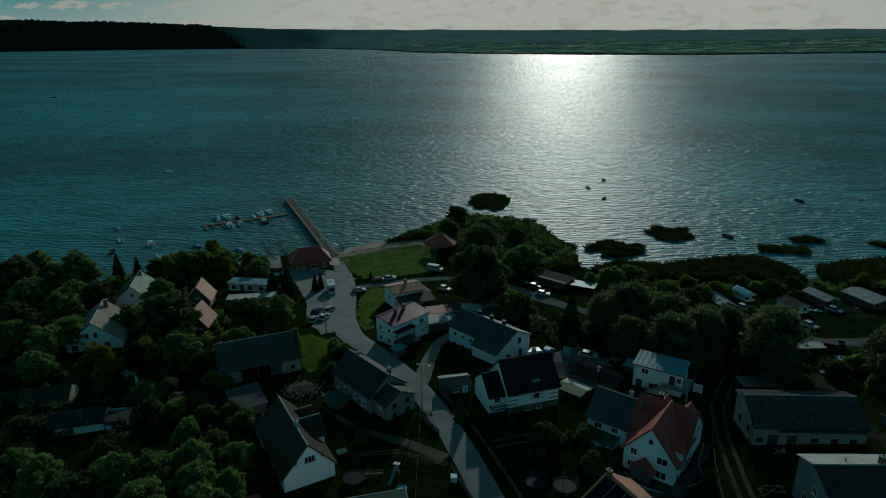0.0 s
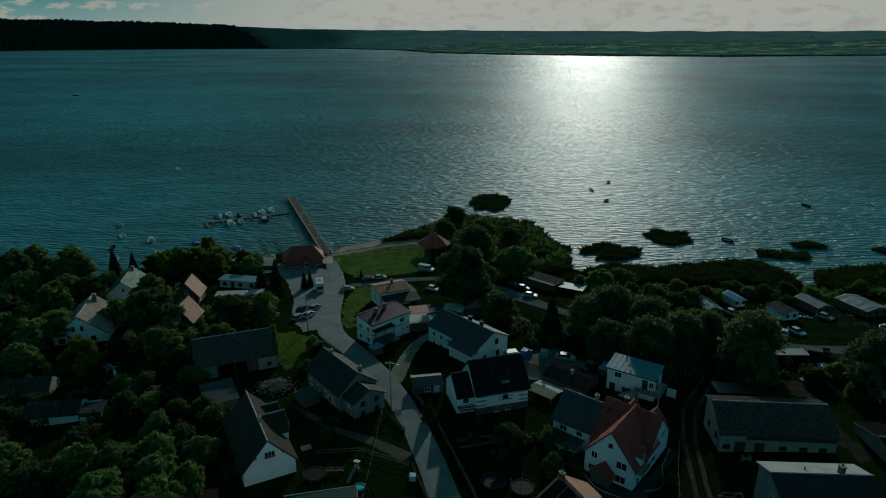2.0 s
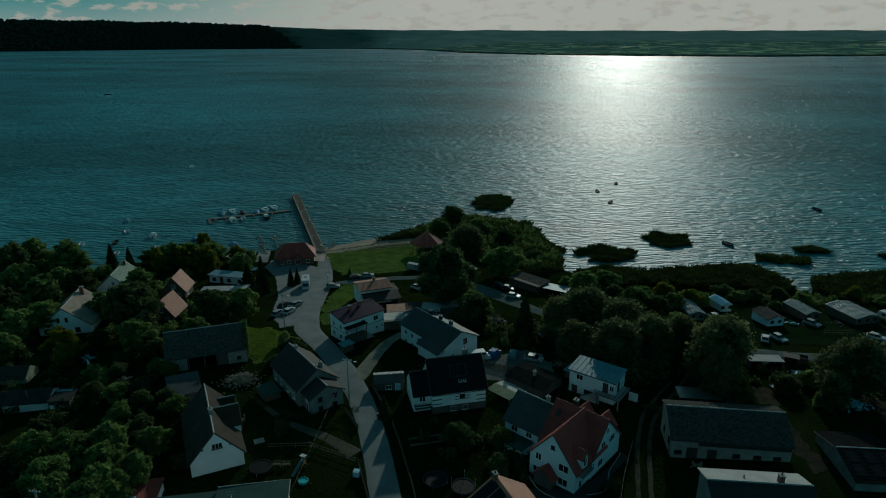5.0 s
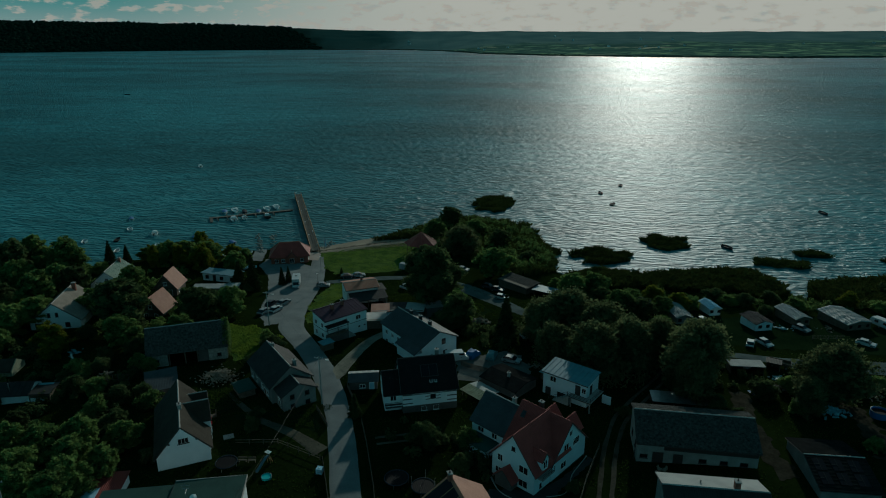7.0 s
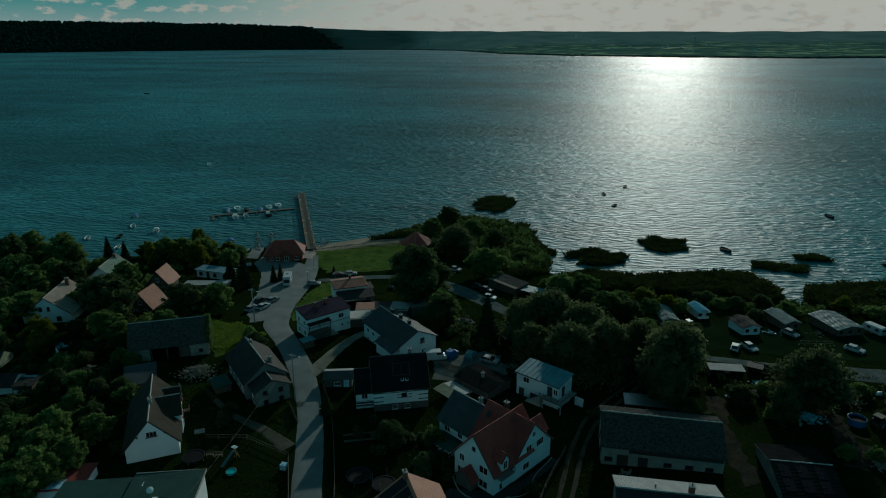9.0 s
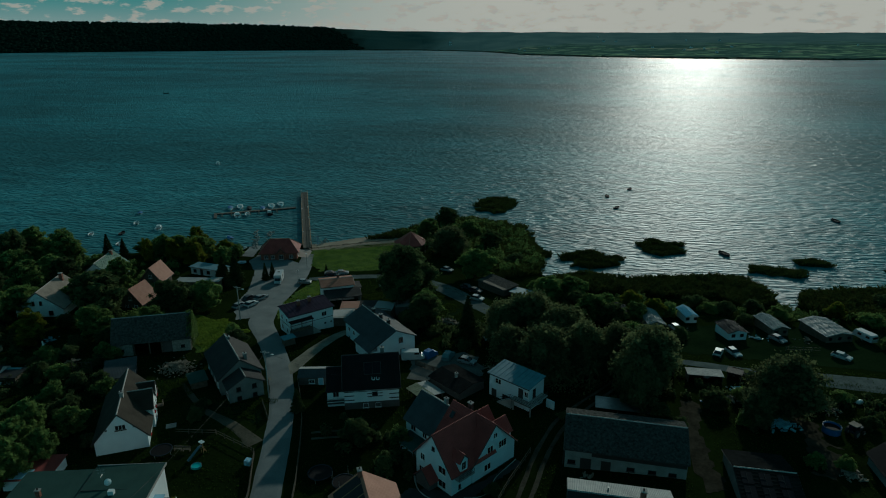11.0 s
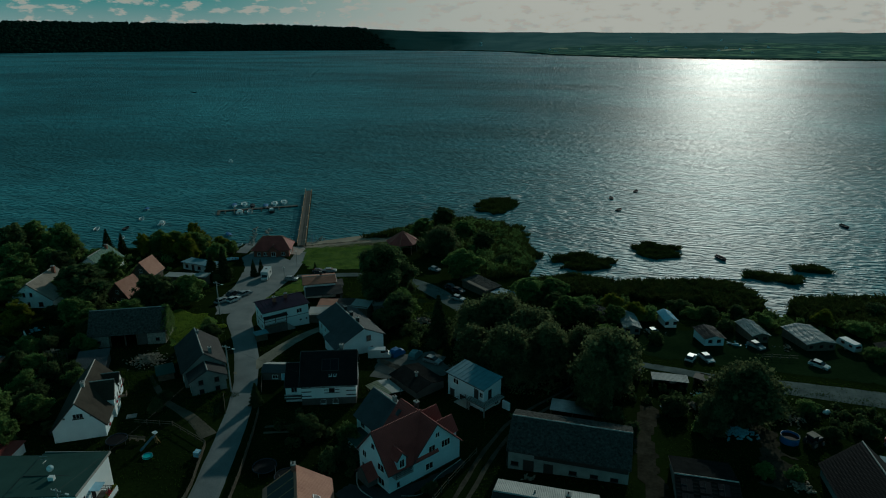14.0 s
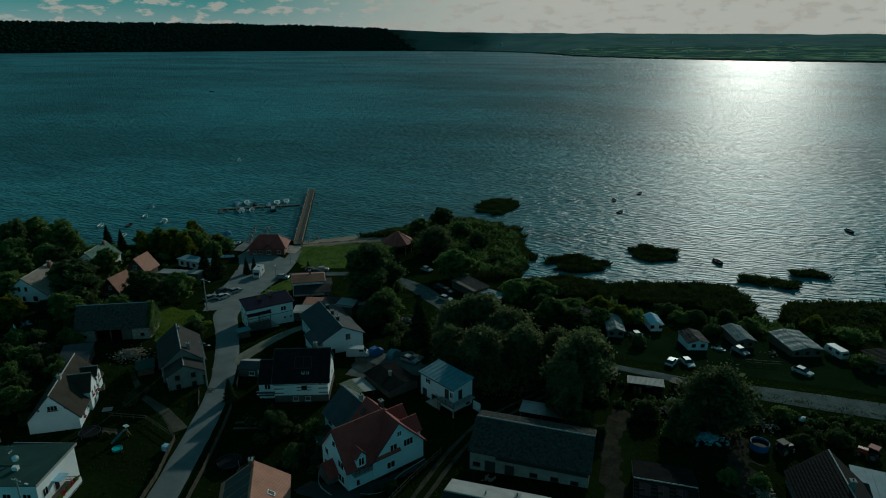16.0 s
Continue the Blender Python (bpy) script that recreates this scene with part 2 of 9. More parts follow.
M["plaster_olive"] = surf("aged_olive_plaster", (0.16, 0.17, 0.11), (0.30, 0.31, 0.21), 0.6, 0.95, 0.4, 2.5)
M["steel"] = plain("galvanised_steel", (0.32, 0.33, 0.33), 0.45, 0.7)
M["concrete"] = surf("concrete", (0.22, 0.215, 0.20), (0.36, 0.35, 0.33), 0.6, 0.9, 0.3)
M["tyre"] = plain("rubber", (0.015, 0.015, 0.016), 0.8)
M["boat_white"] = plain("white_gelcoat", (0.86, 0.87, 0.86), 0.3)
M["boat_blue"] = plain("blue_tarpaulin", (0.03, 0.12, 0.32), 0.55)
M["boat_dark"] = plain("dark_hull", (0.02, 0.024, 0.03), 0.6, 0.0, 0.1)
M["turq"] = plain("turquoise_plastic", (0.06, 0.42, 0.42), 0.45)
M["sky_blue"] = plain("pale_blue_plastic", (0.35, 0.55, 0.68), 0.4)
M["solar"] = plain("dark_solar_glass", (0.006, 0.007, 0.011), 0.35, 0.0, 0.12)
M["leaf_a"] = leafy("leaf_mid_green", (0.0409, 0.0662, 0.0240), (0.1740, 0.2484, 0.0738))
M["leaf_b"] = leafy("leaf_dark_green", (0.0241, 0.0396, 0.0212), (0.0904, 0.1226, 0.0474))
M["leaf_c"] = leafy("leaf_yellow_green", (0.0560, 0.0720, 0.0090), (0.1700, 0.1850, 0.0250))
M["leaf_w"] = leafy("leaf_willow", (0.0553, 0.0708, 0.0340), (0.1342, 0.1564, 0.0694))
M["needle"] = leafy("needles", (0.0156, 0.0291, 0.0131), (0.0436, 0.0593, 0.0212), 0.12)
M["reed"] = leafy("reed", (0.0179, 0.0264, 0.0091), (0.0598, 0.0761, 0.0203), 0.22)
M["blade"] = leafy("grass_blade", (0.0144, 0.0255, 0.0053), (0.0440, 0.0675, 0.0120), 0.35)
# lit copy of the blade: sunshine is put into the green
M["blade_lit"] = leafy("lush_sunlit_blade", (0.0622, 0.1042, 0.0147), (0.1662, 0.2328, 0.0323), 0.5)
M["flower"] = leafy("red_flowers", (0.25, 0.02, 0.03), (0.45, 0.06, 0.07))
M["lane"] = surf("gravel_lane", (0.0609, 0.0731, 0.0717), (0.1291, 0.1495, 0.1434), 0.35, 0.95, 0.6, 2.6, spec=0.0, coords="World")
M["lane_sand"] = surf("sandy_lane", (0.1105, 0.1066, 0.0858), (0.2730, 0.2535, 0.2015), 0.3, 0.95, 0.6, 2.4, spec=0.0, coords="World")
M["asphalt_dark"] = surf("dark_asphalt", (0.022, 0.024, 0.025), (0.045, 0.046, 0.045), 0.4, 0.9, 0.25, 6.0, spec=0.2, coords="World")
M["bare_earth"] = surf("bare_earth", (0.0169, 0.0163, 0.0116), (0.0553, 0.0510, 0.0374), 0.4, 0.95, 0.8, 2.0, spec=0.0, coords="World")
M["barn_wall"] = surf("barn_plaster", (0.170, 0.167, 0.151), (0.326, 0.318, 0.294), 0.5, 0.9, 0.3)
M["yard"] = surf("trodden_yard", (0.0675, 0.0720, 0.0702), (0.1530, 0.1530, 0.1395), 0.3, 0.95, 0.5, 3.0, spec=0.0, coords="World")


def far_land_material():
    """Distant country: a patchwork of fields and copses, woods along the skyline, and a dark forest on the western
    hill. Distance haze is mixed into the colours.
    """
    m = bpy.data.materials.new("far_country_hazed")
    m.use_nodes = True
    n, l = m.node_tree.nodes, m.node_tree.links
    p = n["Principled BSDF"]
    p.inputs["Roughness"].default_value, p.inputs["Specular IOR Level"].default_value = 0.95, 0.0
    pos = n.new("ShaderNodeNewGeometry").outputs["Position"]

    def chart(kind, scale, detail=4):
        mp, tx = n.new("ShaderNodeMapping"), n.new(kind)
        mp.inputs["Scale"].default_value = (*scale, 0.0)
        tx.inputs["Scale"].default_value = 1.0
        if kind == "ShaderNodeTexNoise":
            tx.inputs["Detail"].default_value = detail
        l.new(pos, mp.inputs["Vector"]); l.new(mp.outputs[0], tx.inputs["Vector"])
        return tx

    def ramp(source, *stops):
        r = n.new("ShaderNodeValToRGB")
        while len(r.color_ramp.elements) < len(stops):
            r.color_ramp.elements.new(0.5)
        for e, (at, col) in zip(r.color_ramp.elements, stops):
            e.position, e.color = at, (*col, 1)
        l.new(source, r.inputs[0])
        return r.outputs[0]

    def lay(fac, a, b):
        x = n.new("ShaderNodeMixRGB")
        l.new(fac, x.inputs[0]); l.new(a, x.inputs[1])
        if isinstance(b, tuple):
            x.inputs[2].default_value = (*b, 1)
        else:
            l.new(b, x.inputs[2])
        return x.outputs[0]

    def step(source, lo, hi):
        mr = n.new("ShaderNodeMapRange"); mr.interpolation_type = "SMOOTHSTEP"
        mr.inputs["From Min"].default_value, mr.inputs["From Max"].default_value = lo, hi
        l.new(source, mr.inputs["Value"])
        return mr.outputs[0]

    plot = n.new("ShaderNodeSeparateColor")
    l.new(chart("ShaderNodeTexVoronoi", (0.0042, 0.0062)).outputs["Color"], plot.inputs[0])
    fields = ramp(plot.outputs[0], (0.0, (0.18, 0.26, 0.19)), (0.35, (0.27, 0.36, 0.21)), (0.62, (0.36, 0.46, 0.25)), (0.8, (0.20, 0.29, 0.20)), (0.93, (0.55, 0.49, 0.33)))
    trees = step(chart("ShaderNodeTexNoise", (0.011, 0.016), 8).outputs["Fac"], 0.45, 0.51)
    belts = step(chart("ShaderNodeTexNoise", (0.0016, 0.012), 5).outputs["Fac"], 0.50, 0.56)
    land = lay(belts, lay(trees, fields, (0.085, 0.14, 0.11)), (0.075, 0.125, 0.105))
    xyz = n.new("ShaderNodeSeparateXYZ"); l.new(pos, xyz.inputs[0])
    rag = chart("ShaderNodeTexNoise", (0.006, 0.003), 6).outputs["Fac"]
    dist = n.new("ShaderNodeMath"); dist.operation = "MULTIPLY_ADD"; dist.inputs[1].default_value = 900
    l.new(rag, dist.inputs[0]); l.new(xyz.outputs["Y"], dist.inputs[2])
    # skyline woods painted paler and bluer, as haze would make them
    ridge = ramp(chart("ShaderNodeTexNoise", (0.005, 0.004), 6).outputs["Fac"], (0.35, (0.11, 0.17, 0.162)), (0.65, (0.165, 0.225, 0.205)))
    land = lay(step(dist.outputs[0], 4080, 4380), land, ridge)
    bear = n.new("ShaderNodeMath"); bear.operation = "ARCTAN2"
    l.new(xyz.outputs["X"], bear.inputs[0]); l.new(xyz.outputs["Y"], bear.inputs[1])
    edge = n.new("ShaderNodeMath"); edge.operation = "MULTIPLY_ADD"; edge.inputs[1].default_value = 0.10
    l.new(rag, edge.inputs[0]); l.new(bear.outputs[0], edge.inputs[2])
    # half-hazed forest tone, then the dark forest of the hill
    land = lay(step(edge.outputs[0], radians(-8.0), radians(-12.5)), land, (0.052, 0.088, 0.078))
    land = lay(step(edge.outputs[0], radians(-15.5), radians(-19.5)), land, (0.016, 0.030, 0.022))
    l.new(land, p.inputs["Base Color"])
    return m


M["far_land"] = far_land_material()


def glassy(name, col, rough=0.05):
    m = bpy.data.materials.new(name)
    m.use_nodes = True
    p = m.node_tree.nodes["Principled BSDF"]
    p.inputs["Base Color"].default_value = (*col, 1)
    p.inputs["Roughness"].default_value = rough
    p.inputs["IOR"].default_value = 1.5
    return m


M["pane"] = glassy("window_pane", (0.012, 0.015, 0.018))
M["car_glass"] = glassy("car_glass", (0.01, 0.012, 0.015))


def car_paint(name, col):
    m = glassy(name, col, 0.42)
    m.node_tree.nodes["Principled BSDF"].inputs["Coat Weight"].default_value = 0.1
    m.node_tree.nodes["Principled BSDF"].inputs["Specular IOR Level"].default_value = 0.25
    return m


M["paint_silver"] = car_paint("silver_paint", (0.27, 0.28, 0.29))
M["paint_white"] = car_paint("white_paint", (0.5, 0.51, 0.51))
M["paint_dark"] = car_paint("dark_paint", (0.03, 0.035, 0.045))
M["paint_red"] = car_paint("red_paint", (0.30, 0.05, 0.04))


def water_material():
    """A lake under a light wind: a teal body colour standing in for most of the reflected sky, under a thin gloss whose
    wave slopes spread the sun's path.
    """
    m = bpy.data.materials.new("lake_water")
    m.use_nodes = True
    n, l = m.node_tree.nodes, m.node_tree.links
    n.clear()
    out, mix = n.new("ShaderNodeOutputMaterial"), n.new("ShaderNodeMixShader")
    body, gloss, sheen, under = n.new("ShaderNodeBsdfDiffuse"), n.new("ShaderNodeBsdfAnisotropic"), n.new("ShaderNodeBsdfAnisotropic"), n.new("ShaderNodeMixShader")
    gloss.distribution = sheen.distribution = "BECKMANN"
    gloss.inputs["Color"].default_value, sheen.inputs["Color"].default_value = (1.0, 0.94, 0.96, 1), (0.86, 0.98, 1.0, 1)
    sheen.inputs["Roughness"].default_value = GLOSS[4]
    pos = n.new("ShaderNodeNewGeometry").outputs["Position"]

    def waves(turn, scale, detail, rough=0.5, warp=0.0):
        mp, tx = n.new("ShaderNodeMapping"), n.new("ShaderNodeTexNoise")
        mp.inputs["Rotation"].default_value, mp.inputs["Scale"].default_value = (0, 0, radians(turn)), (*scale, 1.0)
        tx.inputs["Scale"].default_value, tx.inputs["Detail"].default_value = 1.0, detail
        tx.inputs["Roughness"].default_value, tx.inputs["Distortion"].default_value = rough, warp
        l.new(pos, mp.inputs["Vector"]); l.new(mp.outputs[0], tx.inputs["Vector"])
        return tx.outputs["Fac"]

    def span(source, lo, hi, a, b):
        mr = n.new("ShaderNodeMapRange")
        for key, v in (("From Min", lo), ("From Max", hi), ("To Min", a), ("To Max", b)):
            mr.inputs[key].default_value = v
        l.new(source, mr.inputs["Value"])
        return mr.outputs[0]

    def weigh(a, k, b):
        ma = n.new("ShaderNodeMath"); ma.operation = "MULTIPLY_ADD"; ma.inputs[1].default_value = k
        l.new(a, ma.inputs[0]); l.new(b, ma.inputs[2])
        return ma.outputs[0]

    wind = waves(8, (0.0026, 0.0042), 6)
    crest, chop, swell = waves(-5, (0.17, 0.62), 2, 0.5, 0.25), waves(8, (0.5, 1.5), 2), waves(-14, (0.035, 0.085), 3)
    height = weigh(swell, WAVE[0], weigh(crest, WAVE[1], weigh(chop, WAVE[3], chop)))
    bp = n.new("ShaderNodeBump"); bp.inputs["Strength"].default_value, bp.inputs["Distance"].default_value = 1.0, WAVE[2]
    l.new(height, bp.inputs["Height"]); l.new(bp.outputs[0], body.inputs["Normal"]); l.new(bp.outputs[0], gloss.inputs["Normal"]); l.new(bp.outputs[0], sheen.inputs["Normal"])
    l.new(span(wind, 0.35, 0.65, GLOSS[2] - 0.02, GLOSS[2] + 0.02), gloss.inputs["Roughness"])
    tone = n.new("ShaderNodeValToRGB")
    tone.color_ramp.elements[0].position, tone.color_ramp.elements[1].position = 0.40, 0.60
    tone.color_ramp.elements[0].color, tone.color_ramp.elements[1].color = (*BODY[0], 1), (*BODY[1], 1)
    l.new(wind, tone.inputs[0])
    # light and dark of wave groups painted into the body colour
    wave_tone = waves(-12, (0.03, 0.10), 8, 0.7)
    hs = n.new("ShaderNodeHueSaturation")
    l.new(span(wave_tone, 0.3, 0.7, 0.60, 1.40), hs.inputs["Value"]); l.new(tone.outputs[0], hs.inputs["Color"]); l.new(hs.outputs[0], body.inputs["Color"])
    under.inputs[0].default_value = GLOSS[3]
    fres, thin = n.new("ShaderNodeFresnel"), n.new("ShaderNodeMath")
    fres.inputs["IOR"].default_value = 1.33
    thin.operation, thin.inputs[1].default_value, thin.inputs[2].default_value = "MULTIPLY_ADD", GLOSS[1], GLOSS[0]
    l.new(fres.outputs[0], thin.inputs[0]); l.new(thin.outputs[0], mix.inputs[0])
    l.new(body.outputs[0], under.inputs[1]); l.new(sheen.outputs[0], under.inputs[2]); l.new(under.outputs[0], mix.inputs[1]); l.new(gloss.outputs[0], mix.inputs[2]); l.new(mix.outputs[0], out.inputs[0])
    return m


WAVE, GLOSS, BODY = (1.6, 2.95, 1.0, -0.65), (0.030, 0.072, 0.458, 0.019, 0.62), ((0.042, 0.124, 0.138), (0.075, 0.226, 0.254))
M["water"] = water_material()


# ---- building helpers ----
def mesh_ob(name, bm, material):
    me = bpy.data.meshes.new(name)
    bm.to_mesh(me)
    bm.free()
    me.materials.append(M[material] if isinstance(material, str) else material)
    return new(name, me)


def raw_ob(name, verts, faces, material):
    me = bpy.data.meshes.new(name)
    me.from_pydata(verts, [], faces)
    me.materials.append(M[material])
    return new(name, me)


def part(name, bm, material, parent, label=""):
    ob = mesh_ob(name, bm, material)
    ob.parent = parent
    return tagged(ob, label)


def thing(name, m, label, category, group=""):
    ob = new(name)
    ob.empty_display_size = 0.5
    ob.matrix_basis = m
    return tagged(ob, label, category, group)


def box(bm, x0, y0, z0, x1, y1, z1, m=None):
    v = [bm.verts.new(Vector(p) if m is None else m @ Vector(p)) for p in
         ((x0, y0, z0), (x1, y0, z0), (x1, y1, z0), (x0, y1, z0), (x0, y0, z1), (x1, y0, z1), (x1, y1, z1), (x0, y1, z1))]
    for f in ((3, 2, 1, 0), (4, 5, 6, 7), (0, 1, 5, 4), (1, 2, 6, 5), (2, 3, 7, 6), (3, 0, 4, 7)):
        bm.faces.new([v[i] for i in f])
    return v


def boxes(*bs):
    bm = bmesh.new()
    for b in bs:
        box(bm, *b)
    return bm


def rod(bm, a, b, r, r2=None, n=6):
    """A round bar from a to b."""
    a, b = Vector(a), Vector(b)
    q = (b - a).to_track_quat("Z", "Y").to_matrix()
    r2 = r if r2 is None else r2
    rings = []
    for c, rr in ((a, r), (b, r2)):
        rings.append([bm.verts.new(c + q @ Vector((rr * math.cos(i * 6.2832 / n), rr * math.sin(i * 6.2832 / n), 0))) for i in range(n)])
    for i in range(n):
        bm.faces.new((rings[0][i], rings[0][(i + 1) % n], rings[1][(i + 1) % n], rings[1][i]))
    bm.faces.new(rings[0][::-1]); bm.faces.new(rings[1])


def rods(pairs, r, n=6):
    bm = bmesh.new()
    for a, b in pairs:
        rod(bm, a, b, r, n=n)
    return bm


# ---- the lie of the land ----
Y_KNOTS = [-3000, 60, 115, 125, 138, 150, 165, 175, 190, 200, 212, 235, 400]
Z_KNOTS = [14.0, 6.9, 6.8, 6.5, 5.6, 4.6, 3.4, 2.6, 1.7, 1.3, 0.75, 0.35, 0.3]
SHORE_X = [-5000, -600, -300, -160, -118, -97, -85, -75, -62, -46, -34, -20, -8, 5, 17, 29, 34, 38, 42, 47, 57, 69, 84, 97, 106, 112, 113.5, 117, 121, 150, 300, 600, 5000]
SHORE_Y = [-200, 120, 150, 175, 184, 200, 207, 205, 213, 217, 228, 239, 256, 266, 263, 257, 242, 226, 203, 200, 208, 204, 210, 214, 215, 206, 191, 191, 205, 214, 230, 260, 600]


def smooth(a, b, x):
    t = np.clip((x - a) / (b - a), 0, 1)
    return t * t * (3 - 2 * t)


def land_z(x, y):
    x, y = np.asarray(x, float), np.asarray(y, float)
    z = np.interp(y, Y_KNOTS, Z_KNOTS)
    z = z + 1.0 * smooth(45, 75, x) * (1 - smooth(102, 128, y))
    z = z - 1.4 * smooth(-45, -80, x) * (1 - smooth(120, 165, y))
    s = np.interp(x, SHORE_X, SHORE_Y)
    d = s - y
    z = np.where(d < 14, z * smooth(0, 14, d) * 0.8 + 0.2 * z * (d > 0) + 0.05, z)
    z = np.where(d < 0, np.maximum(-2.0, 0.05 + d * 0.2), z)
    return z


def gz(x, y):
    return float(land_z(x, y))


def spread(lo, hi, step, far, grow=1.25):
    """Even steps from lo to hi, and ever wider ones out to the distance far on both sides."""
    mid = list(np.arange(lo, hi + step / 2, step))
    up, down, s = [], [], step
    while (up[-1] if up else hi) < far:
        s *= grow
        up.append((up[-1] if up else hi) + s)
    s = step
    while (down[-1] if down else lo) > -far:
        s *= grow
        down.append((down[-1] if down else lo) - s)
    return np.array(down[::-1] + mid + up)


def sheet(name, xs, ys, zf, material):
    X, Yg = np.meshgrid(xs, ys)
    Zg = zf(X, Yg)
    verts = np.stack([X.ravel(), Yg.ravel(), Zg.ravel()], 1)
    nx, ny = len(xs), len(ys)
    faces = [(j * nx + i, j * nx + i + 1, (j + 1) * nx + i + 1, (j + 1) * nx + i) for j in range(ny - 1) for i in range(nx - 1)]
    ob = raw_ob(name, verts.tolist(), faces, material)
    ob.data.polygons.foreach_set("use_smooth", [True] * len(faces))
    return ob


gx = spread(-190, 230, 2.0, 3200)
gy = np.concatenate([spread(0, 270, 2.0, 3200)])
gy = gy[(gy > -3300) & (gy < 900)]
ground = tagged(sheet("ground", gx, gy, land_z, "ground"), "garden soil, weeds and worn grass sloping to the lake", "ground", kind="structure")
lake = tagged(sheet("water", np.linspace(-4500, 4500, 60), np.linspace(-100, 4700, 40), lambda x, y: x * 0, "water"), "wind-rippled teal lake with a broad sun glint", "water", kind="structure")


def ribbon(name, pts, material, lift=0.05, label="", category="road", cols=6):
    """A strip along (x, y, width) points that follows the ground."""
    P = np.array(pts, float)
    seg = np.concatenate([[0], np.cumsum(np.hypot(np.diff(P[:, 0]), np.diff(P[:, 1])))])
    s = np.linspace(0, seg[-1], max(2, int(seg[-1] / 1.0)))
    c = [np.interp(s, seg, P[:, i]) for i in range(3)]
    k = np.array([1, 2, 3, 4, 3, 2, 1]) / 16.0
    for i in range(3):
        pad = np.concatenate([[c[i][0]] * 3, c[i], [c[i][-1]] * 3])
        c[i] = np.convolve(pad, k, "valid")
    tx, ty = np.gradient(c[0]), np.gradient(c[1])
    ln = np.hypot(tx, ty) + 1e-9
    nx, ny = -ty / ln, tx / ln
    verts, faces = [], []
    for i in range(len(s)):
        jit = [noise.noise((c[0][i] * 0.35, c[1][i] * 0.35, q)) * 0.22 for q in (0.3, 7.7)]
        for j in range(cols + 1):
            u = (j / cols - 0.5) * c[2][i] + (jit[0] if j == 0 else jit[1] if j == cols else 0)
            x, y = c[0][i] + nx[i] * u, c[1][i] + ny[i] * u
            edge = 0.0 if j in (0, cols) else lift
            verts.append((x, y, gz(x, y) + edge - (0.03 if edge == 0 else 0)))
    w = cols + 1
    for i in range(len(s) - 1):
        for j in range(cols):
            faces.append((i * w + j, (i + 1) * w + j, (i + 1) * w + j + 1, i * w + j + 1))
    ob = raw_ob(name, verts, faces, material)
    return tagged(ob, label, category, kind="structure")


def inside(poly, x, y):
    p = np.array(poly, float)
    r = np.zeros(np.shape(x), bool)
    j = len(p) - 1
    for i in range(len(p)):
        c = ((p[i, 1] > y) != (p[j, 1] > y)) & (x < (p[j, 0] - p[i, 0]) * (y - p[i, 1]) / (p[j, 1] - p[i, 1] + 1e-12) + p[i, 0])
        r ^= c
        j = i
    return r


def patch(name, poly, material, lift=0.04, label="", category="ground", step=0.6, rag=0.5):
    """An area that follows the ground, with a slightly ragged rim."""
    p = np.array(poly, float)
    xs, ys = np.arange(p[:, 0].min(), p[:, 0].max() + step, step), np.arange(p[:, 1].min(), p[:, 1].max() + step, step)
    X, Yg = np.meshgrid(xs, ys)
    wob = np.sin(X * 1.3 + Yg * 0.7) * np.sin(Yg * 1.1 - X * 0.4) * rag
    ok = inside(poly, X + wob, Yg + wob)
    idx, verts, faces = {}, [], []
    zz = land_z(X, Yg) + lift

    def vid(j, i):
        if (j, i) not in idx:
            idx[(j, i)] = len(verts)
            verts.append((X[j, i], Yg[j, i], zz[j, i]))
        return idx[(j, i)]

    for j in range(len(ys) - 1):
        for i in range(len(xs) - 1):
            k = [(j, i), (j, i + 1), (j + 1, i + 1), (j + 1, i)]
            k = [q for q in k if ok[q]]
            if len(k) >= 3:
                faces.append([vid(*q) for q in k])
    ob = raw_ob(name, verts, faces, material)
    return tagged(ob, label, category, kind="structure")


road = ribbon("road", [(14.3, 60, 5.6), (7.9, 77.5, 5.5), (4.1, 88, 5.5), (0.1, 98, 5.4), (-5.0, 108.2, 5.6), (-11.3, 118.2, 6.0), (-18.8, 128.2, 6.2), (-26, 137, 7.2), (-29.5, 148, 7), (-31.5, 159, 6.6), (-34, 175, 6.2), (-39, 192, 5.6), (-43, 203, 5)], "asphalt", 0.06, "worn grey asphalt village road leading to the jetty")
ribbon("road_branch", [(-8.0, 108.5, 3.4), (-6.3, 114.2, 4.6), (-5.9, 118, 4.0), (-5.4, 123, 3.6), (-4.6, 129, 3.2), (-3.4, 134.5, 2.9), (-0.5, 140, 2.6), (4, 147, 2.6)], "lane_sand", 0.05, "pale sandy side lane between gardens", "lane")
ribbon("road_north", [(-31, 176, 3.2), (-24, 179.5, 4.8), (-14, 184, 4.4), (-4, 186.5, 4.0), (6, 184, 5.6), (13, 179.5, 7.6), (20, 173, 7.4), (32, 160.5, 5.0), (45, 150, 3.2), (62, 143.5, 2.9), (76, 141.2, 3.2), (86, 140.0, 4.0), (93, 138.7, 4.8), (104, 138.9, 7.6), (116, 139.1, 8.8), (130, 139.2, 9.0), (160, 135, 8.6)], "lane", 0.05, "sandy lane along the allotments", "lane")
ribbon("wheel_track", [(46.2, 70, 0.9), (47.3, 84, 0.9), (49.0, 97, 0.9), (51.5, 107, 0.9), (56, 115, 0.8), (61, 123, 0.8), (65, 131, 0.8), (69, 139, 0.8)], "track", 0.05, "worn wheel rut of a farm track", "track")
